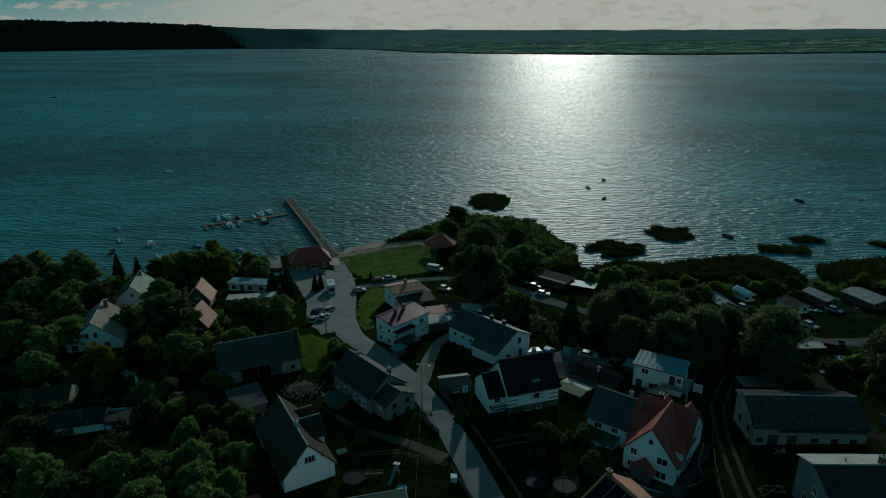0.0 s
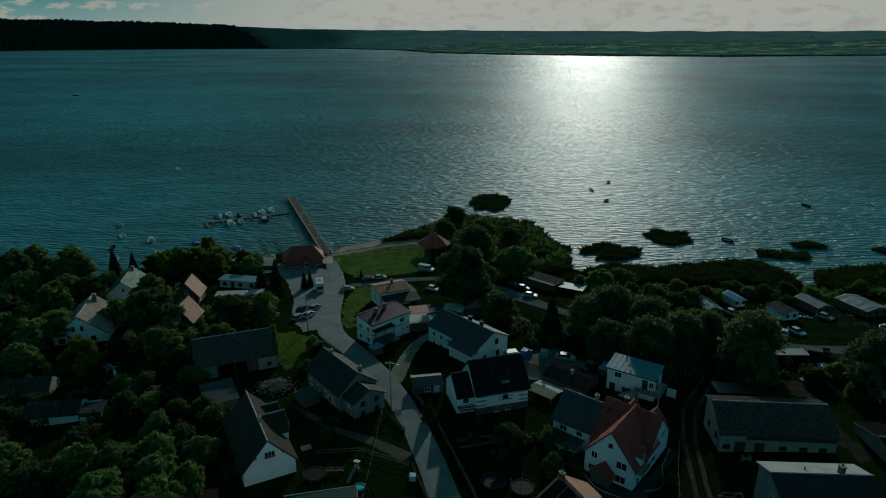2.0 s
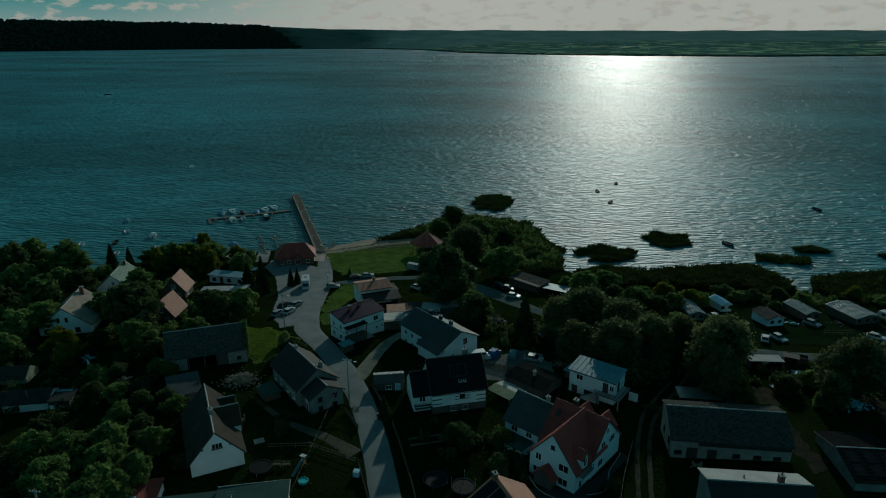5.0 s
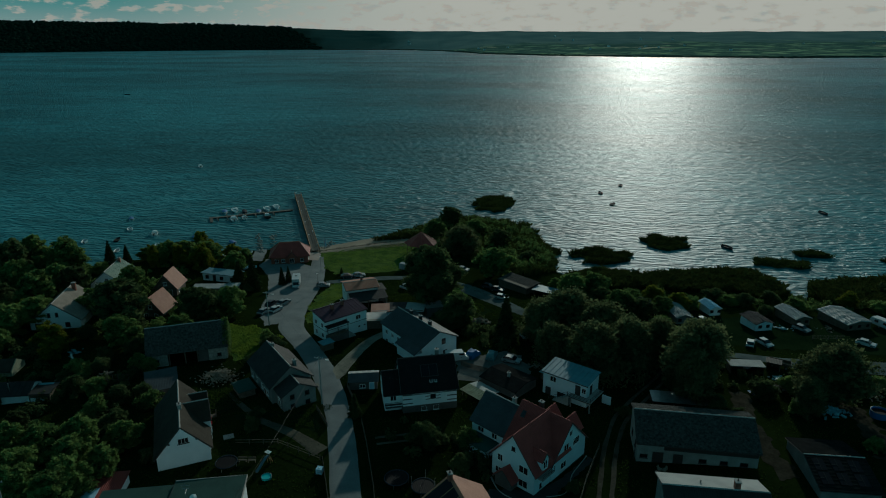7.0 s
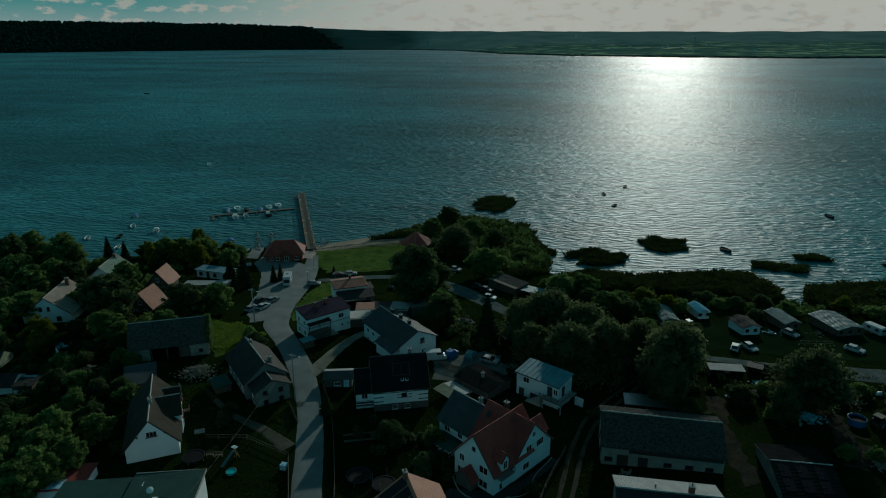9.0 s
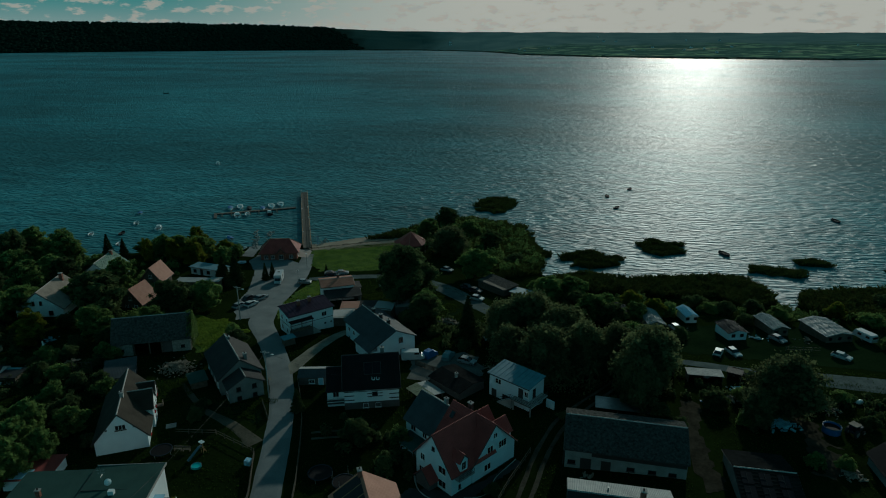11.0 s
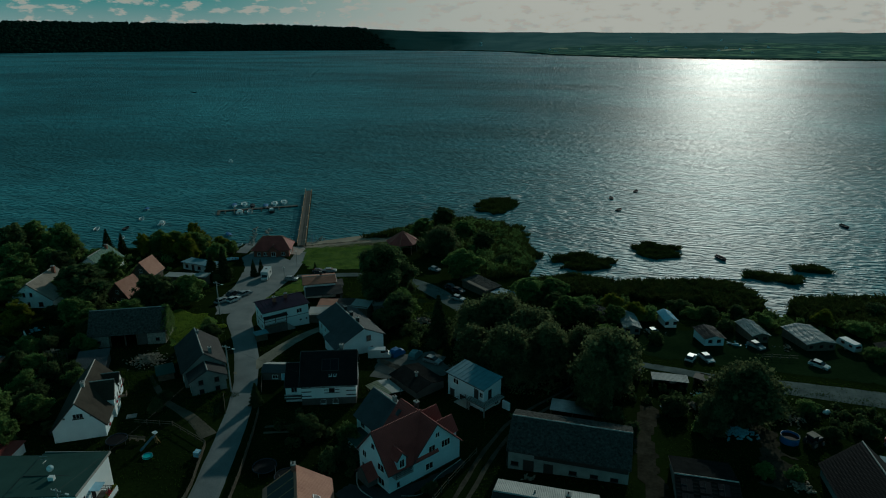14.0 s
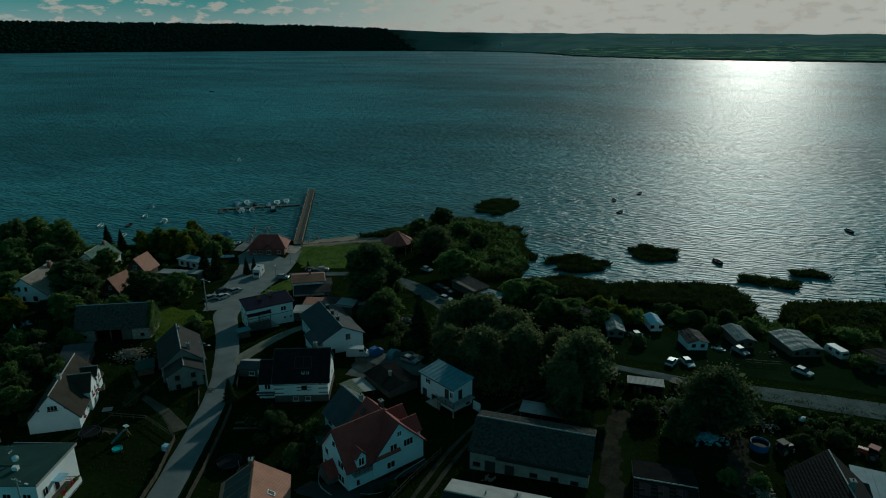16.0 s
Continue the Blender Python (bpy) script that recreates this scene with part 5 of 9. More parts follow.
def metal_house():
    h = house("house", 62.3, 76.85, 2.0, "two-storey house with pale corrugated roof and dark street slope")
    L, W = 13.8, 10.1
    made = gabled(h, L, W, 7.0, 13.3, 15.85, "grey_wall", "corrugated", 0.4, 0.35, rows=0, shift=0.95, back=14.5, ridge_mat="corrugated")
    made[1].data.materials[0] = M["tile_dark"]
    add_chimney(h, 3.0, 1.5, 14.8, 17.0, 0.7, 0.8, "brick")
    part("roof_vent", rods([((-1.6, 2.6, 15.1), (-1.6, 2.6, 16.0))], 0.12, 8), "steel", h)
    f = wall_frame("x-", L, W)
    add_window(h, f, 0, 11.4, 1.2, 1.3); add_window(h, f, -2, 8.6, 1.2, 1.3)
    f = wall_frame("y+", L, W)
    for u in (-5, -1, 3):
        add_window(h, f, u, 11.2, 1.2, 1.3)


def flat_house():
    h = house("house", -8.4, 65.2, 17, "white flat-roofed house with grey-green felt roof and balcony")
    L, W = 9.7, 9.6
    part("wall", boxes((-L / 2, -W / 2, 6.2, L / 2, W / 2, 14.2)), "white", h)
    bm = boxes((-L / 2 - 0.2, -W / 2 - 0.3, 14.2, L / 2 + 0.25, W / 2 + 0.3, 14.36))
    for v in bm.verts:
        v.co.z += 0.02 * v.co.x
    part("roof", bm, "felt", h)
    part("roof_edge", boxes((L / 2 + 0.25, -W / 2 - 0.3, 14.1, L / 2 + 0.33, W / 2 + 0.3, 14.5), (-L / 2 - 0.2, W / 2 + 0.3, 14.1, L / 2 + 0.33, W / 2 + 0.38, 14.42)), "ridge", h)
    f = wall_frame("x+", L, W)
    add_window(h, f, -3.2, 11.2, 1.2, 1.4); add_door(h, f, -0.6, 10.2, 1.0, 2.1, "pane"); add_window(h, f, 2.8, 8.0, 1.2, 1.3)
    f = wall_frame("y-", L, W)
    for u in (-2.6, 0.2, 3.2):
        add_window(h, f, u, 11.4, 1.3, 1.3)
        add_window(h, f, u, 8.4, 1.3, 1.3)
    b = part("balcony", boxes((L / 2, -4.6, 9.9, L / 2 + 2.6, 1.4, 10.1)), "deck", h, "balcony with wooden floor")
    part("parapet", boxes((L / 2 + 2.5, -4.6, 10.1, L / 2 + 2.6, 1.4, 11.0), (L / 2, -4.7, 6.2, L / 2 + 2.6, -4.6, 11.0)), "white", b)
    prs = [((L / 2, 1.35, z), (L / 2 + 2.5, 1.35, z)) for z in (10.4, 10.7, 11.0)] + [((L / 2 + x, 1.35, 10.1), (L / 2 + x, 1.35, 11.0)) for x in (0.8, 1.6, 2.4)]
    part("railing", rods(prs, 0.04, 5), "trim_dark", b)
    part("aerial", rods([((-2.5, 1.0, 14.3), (-2.5, 1.0, 17.0)), ((-3.1, 1.0, 16.6), (-1.9, 1.0, 16.6)), ((-3.0, 1.0, 16.1), (-2.0, 1.0, 16.1)), ((-2.5, 0.6, 15.6), (-2.5, 1.4, 15.6))], 0.035, 4), "steel", h)
    bm = bmesh.new(); bmesh.ops.create_cone(bm, cap_ends=True, segments=14, radius1=0.5, radius2=0.2, depth=0.2, matrix=pose(-1.4, 0.3, 15.0, 60, 0, 30)); part("dish", bm, "trim_white", h)
    part("dish_mast", rods([((-1.4, 0.4, 14.3), (-1.4, 0.4, 15.0))], 0.04, 5), "steel", h)
    part("awning", boxes((L / 2, -1.6, 12.35, L / 2 + 1.5, 0.4, 12.42)), "sky_blue", h, "pale blue folding awning")
    for k in range(5):
        y0 = -4.4 + k * 1.1
        fb = part("flower_box", boxes((L / 2 + 2.25, y0, 10.9, L / 2 + 2.5, y0 + 0.9, 11.15)), "rail_wood", h)
        rng = np.random.default_rng(k)
        pts = np.stack([rng.uniform(L / 2 + 2.1, L / 2 + 2.7, 60), rng.uniform(y0 - 0.1, y0 + 1.0, 60), rng.uniform(11.1, 11.6, 60)], 1)
        fl = new("flowers", leaf_mesh("flowers", pts, rng.normal(0, 1, (60, 3)), np.full(60, 0.22), "flower" if k % 2 else "leaf_c", rng)); fl.parent = fb
    part("roof_vent", boxes((-0.6, -1.8, 14.36, 0.2, -1.2, 15.0)), "trim_white", h)
    part("roof_seam", boxes((-L / 2 - 0.1, -0.6, 14.25, L / 2 + 0.2, -0.56, 14.4)), "trim_dark", h)
    a = house("house", -18.05, 62.3, 17, "lower white block with grey-green felt roof")
    part("wall", boxes((-5.0, -4.8, 6.2, 5.0, 4.7, 13.7)), "white", a)
    part("roof", boxes((-5.2, -5.0, 13.7, 4.95, 4.95, 13.84)), "felt", a)
    part("roof_edge", boxes((4.95, -5.0, 13.7, 5.03, 4.95, 14.25)), "trim_dark", a)
    add_chimney(a, -0.6, -0.8, 13.8, 14.9, 0.6, 0.5, "brick")
    f = wall_frame("x-", 10.0, 9.5)
    add_window(a, f, 0, 10.5, 1.2, 1.3)
    s = house("garden_shed", -30.6, 71.6, 17, "low shed with rust-brown roof and skylight", "shed")
    part("wall", boxes((-3.6, -3.0, 6.0, 3.4, 3.0, 8.8)), "white", s)
    bm = boxes((-3.9, -3.3, 8.85, 3.7, 3.3, 8.97), (-1.9, -2.9, 8.97, 1.0, -0.8, 9.03))
    part("roof", boxes((-3.9, -3.3, 8.85, 3.7, 3.3, 8.97)), "tile_red", s)
    part("skylight", boxes((-2.6, -2.9, 8.97, 0.4, -0.6, 9.04)), "sky_blue", s)
    bm.free()


def bottom_house():
    h = house("house", 28.0, 71.0, -60, "house with orange tiled roof and dark panels")
    L, W = 12.4, 9.4
    gabled(h, L, W, 6.4, 11.2, 14.3, "white", "tile_orange", 0.4, 0.3, rows=14, ridge_mat="tile_orange")
    k = math.atan2(3.1, 4.7)
    q = Matrix.Translation((0, 0, 14.3)) @ Matrix(((1, 0, 0, 0), (0, -math.cos(k), -math.sin(k), 0), (0, -math.sin(k), math.cos(k), 0), (0, 0, 0, 1)))
    for i in range(5):
        bm = bmesh.new()
        box(bm, -6.0 + i * 2.2, 0.4, 0.2, -6.0 + i * 2.2 + 2.05, 5.2, 0.27, q)
        part("solar_panel", bm, "solar", h)
    for i in range(6):
        bm = bmesh.new()
        box(bm, -6.12 + i * 2.2, 0.4, 0.2, -6.04 + i * 2.2, 5.2, 0.3, q)
        part("panel_rail", bm, "rail_wood", h)
    add_chimney(h, -5.6, -0.4, 13.4, 15.4, 0.8, 0.6, "brick")
    q2 = Matrix.Translation((0, 0, 14.3)) @ Matrix(((1, 0, 0, 0), (0, math.cos(k), math.sin(k), 0), (0, -math.sin(k), math.cos(k), 0), (0, 0, 0, 1)))
    bm = bmesh.new(); box(bm, -1.0, 2.4, 0.2, -0.1, 3.6, 0.3, q2); rl = part("roof_light", bm, "trim_white", h)
    bm = bmesh.new(); box(bm, -0.92, 2.5, 0.29, -0.18, 3.5, 0.32, q2); part("pane", bm, "pane", rl)


def skylight_house():
    h = house("outbuilding", 85.1, 95.2, 3, "dark-roofed workshop with rows of skylights", "workshop")
    L, W = 8.8, 13.0
    gabled(h, L, W, 6.8, 9.6, 11.2, "grey_wall", "old_felt", 0.3, 0.3, rows=10)
    k = math.atan2(1.6, 6.5)
    q = Matrix.Translation((0, 0, 11.22)) @ Matrix(((1, 0, 0, 0), (0, -math.cos(k), -math.sin(k), 0), (0, -math.sin(k), math.cos(k), 0), (0, 0, 0, 1)))
    for i in range(3):
        for j in range(2):
            x, y = -3.9 + i * 2.7, 0.8 + j * 2.7
            bm = bmesh.new(); box(bm, x, y, 0.2, x + 1.7, y + 2.3, 0.26, q); sk = part("skylight", bm, "solar", h)
            bm = bmesh.new(); box(bm, x + 0.8, y, 0.26, x + 0.9, y + 2.3, 0.29, q); box(bm, x, y + 1.1, 0.262, x + 0.78, y + 1.2, 0.288, q); part("glazing_bar", bm, "tile_dark", sk)
    g = house("house", 109.75, 100.0, -85, "dark-roofed gabled house beside the gardens")
    gabled(g, 13.2, 10.4, 6.6, 9.9, 14.6, "grey_wall", "tile_black", 0.35, 0.3, rows=15)
    add_window(g, wall_frame("x-", 13.2, 10.4), 0, 10.6, 1.1, 1.2); add_chimney(g, 2.0, 0.3, 13.8, 15.8, 0.7, 0.7, "grey_wall")
    w = house("workshop", 115.4, 104.4, -5, "low workshop with pale blue-grey metal roof", "workshop")
    part("wall", boxes((0.2, -7.0, 6.4, 7.8, 7.2, 9.3), (-1.6, 3.4, 6.4, 0.2, 7.2, 9.3)), "grey_wall", w)
    for k in range(8):
        part("roof_sheet", boxes((0.2 + k * 0.98, -7.2, 9.3 + 0.012 * (k % 2), 1.16 + k * 0.98, 7.5, 9.4 + 0.012 * (k % 2))), "metal_roof", w)
    part("roof_sheet", boxes((-1.9, 3.2, 9.31, 0.18, 7.5, 9.41)), "metal_roof", w)


def left_houses():
    h = house("house", -88.0, 134.6, -71, "white house with broad weathered tile roof")
    L, W = 14.0, 12.0
    gabled(h, L, W, 3.6, 7.4, 12.0, "white", "tile_cream", 0.4, 0.4, rows=17)
    f = wall_frame("x+", L, W)
    for u in (-1.3, 0.6):
        add_window(h, f, u, 8.3, 0.7, 1.2, "trim_dark", 0)
    for u, w in ((-4.2, 1.4), (-0.4, 0.7), (2.8, 1.2)):
        add_window(h, f, u, 5.4, w, 1.3, "trim_dark", 0)
    add_chimney(h, -4.4, 1.2, 11.0, 13.2, 0.7, 0.9)
    f = wall_frame("y+", L, W); add_window(h, f, 0, 5.2, 1.2, 1.2)
    h = house("house", -91.2, 158.7, -74, "white house with faded green roof")
    L, W = 12.0, 9.0
    gabled(h, L, W, 2.6, 7.4, 11.1, "white", "tile_green", 0.4, 0.4, rows=0, ribs=0.6)
    f = wall_frame("x+", L, W); add_window(h, f, 0.2, 8.0, 0.9, 1.1); add_window(h, f, -2, 5.0, 1.2, 1.3); add_window(h, f, 2, 5.0, 1.2, 1.3)
    add_chimney(h, -4.0, 0.6, 10.2, 12.0, 0.7, 0.7)
    for x, y, a in ((-72.6, 158.2, -79), (-66.4, 142.3, -86)):
        h = house("cottage", x, y, a, "brown timber holiday cottage with steep orange roof", "cottage", group="orange-roofed cottages")
        gabled(h, 7.0, 6.2, 2.6, 6.6, 10.4, "wood", "tile_orange", 0.5, 0.4, rows=14, ridge_mat="tile_orange")
        f = wall_frame("x+", 7.0, 6.2); add_window(h, f, 0, 7.2, 1.0, 1.1); add_window(h, f, -1.4, 4.6, 1.1, 1.2); add_door(h, f, 1.4, 3.8, 0.9, 2.0)
        f = wall_frame("y+", 7.0, 6.2); add_window(h, f, -1.4, 4.6, 1.1, 1.2)
    h = house("long_shed", -57.8, 158.2, 10, "long low shed with pale sheet roof", "shed")
    part("wall", boxes((-6.4, -1.6, 2.8, 6.4, 1.6, 6.6)), "wood", h)
    part("roof", boxes((-6.8, -1.9, 6.6, 3.0, 1.9, 6.72)), "corrugated", h); part("roof", boxes((3.02, -1.9, 6.85, 6.8, 1.9, 6.97)), "corrugated", h)
    h = house("cabin", -63.4, 172.4, -6, "white holiday cabin with flat roof", "cabin")
    part("wall", boxes((-6.0, -2.0, 1.6, 6.0, 2.0, 5.4)), "white", h); part("roof", boxes((-6.4, -2.5, 5.4, 6.4, 2.4, 5.55)), "metal_roof", h)
    f = wall_frame("y-", 12.0, 4.0)
    for u in (-4.4, 0.8, 4.4):
        add_window(h, f, u, 3.6, 1.2, 1.1, "trim_dark")
    add_door(h, f, -1.8, 2.9, 0.9, 2.0, "trim_dark")
    # sheds among the gardens
    c = house("garden_cottage", -69.3, 96.7, 16, "low white cottage with dark felt roof among the gardens", "cottage")
    part("wall", pentagon(8.4, 5.4, 4.8, 7.7, 9.0), "white", c)
    for k in (-1, 1):
        part("roof_slope", slope_sheet(-5.6, 4.5, 3.1, 1.5, k, 9.05, 0.1, 0, 1.0), "tile_dark", c)
    f = wall_frame("y-", 8.4, 5.4); add_window(c, f, -1.6, 6.3, 1.1, 0.9, "trim_dark", 0); add_door(c, f, -3.3, 5.6, 0.9, 1.9, "trim_white")
    part("stovepipe", rods([((0.4, -1.9, 8.0), (0.4, -1.9, 10.0))], 0.09, 8), "steel", c)
    c = house("garden_shed", -62.9, 97.6, 16, "small shed with dark felt roof and one pale sheet", "shed")
    part("wall", boxes((-1.9, -2.0, 5.2, 1.9, 2.0, 7.8)), "wood", c)
    part("roof", boxes((-2.1, -2.3, 7.8, 2.2, 2.3, 7.92)), "tile_dark", c); part("roof_sheet", boxes((-1.9, 1.4, 7.93, 1.2, 2.2, 7.98)), "metal_roof", c, "pale blue roof sheet"); part("side_wall", boxes((-1.85, -2.06, 5.6, 0.9, -2.0, 6.9)), "white", c)
    c = house("garden_shed", -82.2, 105.8, 14, "old shed with brown felt roof and pale end wall", "shed")
    part("wall", pentagon(9.4, 5.2, 4.6, 6.7, 8.4), "plaster_olive", c)
    for k in (-1, 1):
        part("roof_slope", slope_sheet(-4.9, 4.5, 2.9, 1.9, k, 8.4, 0.1), "tile_brown", c)
    add_window(c, wall_frame("y-", 9.4, 5.2), -2.4, 5.6, 0.9, 0.7, "trim_dark", 0)
    t = thing("garden_trellis", pose(-51.0, 103.6, gz(-51.0, 103.6), 0, 0, 10), "weathered timber trellis frame in the garden", "trellis")
    for k in range(6):
        part("post", boxes((-2.8 + k * 1.1, -0.06, -0.3, -2.68 + k * 1.1, 0.06, 2.1 + 0.12 * (k % 2))), "wood", t)
    for z in (0.8, 1.9):
        part("rail", boxes((-2.9, 0.07, z, 2.9, 0.12, z + 0.09)), "wood", t)
    t = thing("feather_flag", pose(-64.8, 108.0, gz(-64.8, 108.0), 0, 0, 25), "tall slim white feather flag on a thin pole", "flag")
    part("pole", rods([((0, 0, -0.3), (0, 0, 3.9)), ((0, 0, 3.9), (0.28, 0, 4.25))], 0.03), "steel", t)
    bm = bmesh.new()
    for k in range(8):
        z = 0.9 + k * 0.4
        box(bm, 0.03, -0.012, z, 0.18 + 0.42 * math.sin((k + 0.6) / 8.4 * 3.1), 0.012, z + 0.4)
    bmesh.ops.remove_doubles(bm, verts=bm.verts[:], dist=0.002)
    part("sail", bm, "trim_white", t)
    for x, y, w, d, z, a, wm, rm, lab in ((-39.6, 102.6, 5.8, 6.6, 9.1, 34, "dark_wall", "tile_blue", "dark lean-to with slate-blue roof beside the barn"),):
        s = house("garden_shed", x, y, a, lab, "shed", group="garden sheds")
        part("wall", boxes((-w / 2, -d / 2, gz(x, y) - 0.6, w / 2, d / 2, z - 0.3)), wm, s)
        bm = boxes((-w / 2 - 0.3, -d / 2 - 0.3, z - 0.3, w / 2 + 0.3, d / 2 + 0.3, z - 0.18))
        for v in bm.verts:
            v.co.z += 0.13 * (v.co.y + d / 2)
        part("roof", bm, rm, s)
        f = wall_frame("y-", w, d); add_window(s, f, 0, gz(x, y) + 0.8, 0.9, 0.7, "trim_dark", 0)


def waterfront():
    h = house("boathouse_restaurant", -51.4, 197.6, 20, "brick lakeside restaurant with hipped red roof", "restaurant")
    part("wall", boxes((-6.2, -4.2, 0.8, 6.2, 4.2, 4.2)), "brick", h)
    bm = bmesh.new()
    v = [bm.verts.new(p) for p in ((-7, -5, 4.1), (7, -5, 4.1), (7, 5, 4.1), (-7, 5, 4.1), (-3.4, 0, 8.0), (3.4, 0, 8.0))]
    for f in ((0, 1, 5, 4), (1, 2, 5), (2, 3, 4, 5), (3, 0, 4), (3, 2, 1, 0)):
        bm.faces.new([v[i] for i in f])
    part("roof", bm, "tile_red", h)
    part("hip_capping", rods([((3.4, 0, 8.05), (7, -5, 4.15)), ((3.4, 0, 8.05), (7, 5, 4.15)), ((-3.4, 0, 8.05), (-7, 5, 4.15)), ((-3.4, 0, 8.05), (-7, -5, 4.15)), ((-3.4, 0, 8.05), (3.4, 0, 8.05))], 0.12), "tile_orange", h)
    mm = pose(0.8, -3.6, 0, 0, 0, -90)
    gabled(h, 2.6, 3.0, 0.8, 4.1, 5.7, "brick", "tile_red", 0.3, 0.2, m=mm, ridge_mat="tile_orange", gutter=False)
    f = wall_frame("y-", 12.4, 8.4)
    for u in (-4.4, -2.2, 4.2):
        add_window(h, f, u, 2.0, 1.2, 1.2)
    add_window(h, mm @ wall_frame("x+", 2.6, 3.0), 0, 1.9, 1.5, 1.6)
    f = wall_frame("x+", 12.4, 8.4); add_window(h, f, -1.6, 2.0, 1.4, 1.3); add_door(h, f, 1.2, 1.3, 1.1, 2.1)
    # gazebo
    z0 = gz(-7.5, 214.5)
    g = house("gazebo", -7.6, 214.8, 10, "open timber gazebo with eight-sided red roof", "gazebo", z=z0)
    n, R = 8, 6.2
    bm = bmesh.new()
    top = bm.verts.new((0, 0, 8.0))
    rim = [bm.verts.new((R * math.cos(i * 6.2832 / n), R * math.sin(i * 6.2832 / n), 4.0)) for i in range(n)]
    low = [bm.verts.new((R * math.cos(i * 6.2832 / n), R * math.sin(i * 6.2832 / n), 3.85)) for i in range(n)]
    for i in range(n):
        j = (i + 1) % n
        bm.faces.new((rim[i], rim[j], top)); bm.faces.new((low[i], low[j], rim[j], rim[i]))
    bm.faces.new(low[::-1])
    part("roof", bm, "tile_red", g)
    part("hip_capping", rods([((0, 0, 8.03), (R * math.cos(i * 6.2832 / n), R * math.sin(i * 6.2832 / n), 4.03)) for i in range(n)], 0.08, 5), "tile_orange", g)
    for i in range(n):
        part("post", boxes((5.2 * math.cos(i * 6.2832 / n) - 0.1, 5.2 * math.sin(i * 6.2832 / n) - 0.1, -0.3, 5.2 * math.cos(i * 6.2832 / n) + 0.1, 5.2 * math.sin(i * 6.2832 / n) + 0.1, 4.3)), "wood", g)
    part("bench", boxes((-3, 3.4, 0.4, 3, 3.9, 0.5), (-2.8, 3.5, -0.2, -2.6, 3.8, 0.4), (2.6, 3.5, -0.2, 2.8, 3.8, 0.4)), "wood", g)
    s = house("boat_shed", 29.6, 182.0, -38, "low boat shed with grey sheet roof", "shed")
    part("wall", boxes((-5.6, -2.9, 1.2, 5.6, 2.9, 4.6)), "wood", s)
    bm = boxes((-6.0, -3.3, 4.6, 6.0, 3.3, 4.72))
    for v in bm.verts:
        v.co.z += 0.08 * v.co.y
    part("roof", bm, "asbestos", s)
    s = house("boat_shed", 38.2, 177.2, -24, "open lean-to with pale sheet roof by the reeds", "shed")
    part("wall", boxes((-3.4, 1.8, 1.8, 3.4, 2.0, 4.2), (-3.4, -2, 1.8, -3.2, 1.8, 4.2)), "wood", s); part("roof", boxes((-3.8, -2.4, 4.2, 3.8, 2.3, 4.3)), "metal_roof", s)


def huts():
    spec = [(73.5, 164.0, 4.0, 8.6, 2.3, 12, "corrugated", "grey_wall", "hut with long pale sheet roof"), (83.4, 171.0, 3.0, 5.6, 2.3, 18, "sky_blue", "white", "small hut with pale blue curved roof"), (92.8, 161.6, 4.8, 6.2, 2.3, 20, "tile_dark", "blue_wall", "hut with dark roof and pale blue front"),
            (103.9, 168.4, 4.2, 8.0, 2.4, 20, "corrugated", "wood", "timber hut with pale sheet roof"), (116.9, 168.6, 7.4, 9.8, 2.3, 22, "corrugated", "wood", "wide timber hall with grey corrugated roof"), (134.5, 163.0, 7.0, 6.4, 2.8, 14, "tile_brown", "wood", "timber cottage with dark brown roof"), (64.5, 168.0, 5.0, 4.5, 2.5, 5, "asbestos", "wood", "small dark weekend hut")]
    for x, y, w, d, hh, a, rm, wm, lab in spec:
        b = gz(x, y)
        s = house("holiday_hut", x, y, a, lab, "hut", z=b, group="lakeside huts")
        part("wall", pentagon(d, w, -0.4, hh, hh + 0.7), wm, s).matrix_basis = pose(0, 0, 0, 0, 0, 90)
        for k in (-1, 1):
            bm = slope_sheet(-d / 2 - 0.4, d / 2 + 0.4, w / 2 + 0.35, 0.7 * (w / 2 + 0.35) / (w / 2), k, hh + 0.72, 0.08, 0, 0.55)
            part("roof_slope", bm, rm, s).matrix_basis = pose(0, 0, 0, 0, 0, 90)
        f = wall_frame("y-", w, d)
        for u in ((-2.6, 0, 2.6) if w > 6 else (-1.1, 1.1)):
            add_window(s, f, u, 1.0, 1.0, 0.9, "trim_dark", 0, False)
    for x, y, w, d, z, a, lab in ((81.8, 131.8, 7.4, 3.2, 2.0, 4, "low open shelter with pale flat roof"), (73.5, 133.5, 5.0, 3.2, 2.2, 6, "low dark timber shelter"), (88.5, 134.5, 3.2, 2.6, 1.8, -20, "tiny dark pitched hutch")):
        b = gz(x, y)
        s = house("shelter", x, y, a, lab, "shelter", z=b)
        part("wall", boxes((-w / 2 + 0.2, d / 2 - 0.3, -0.2, w / 2 - 0.2, d / 2 - 0.15, z), (-w / 2 + 0.2, -d / 2 + 0.2, -0.2, -w / 2 + 0.35, d / 2 - 0.3, z), (w / 2 - 0.35, -d / 2 + 0.2, -0.2, w / 2 - 0.2, d / 2 - 0.3, z)), "wood", s)
        part("roof", boxes((-w / 2, -d / 2, z, w / 2, d / 2, z + 0.1)), "corrugated" if x == 81.8 else "tile_dark", s)


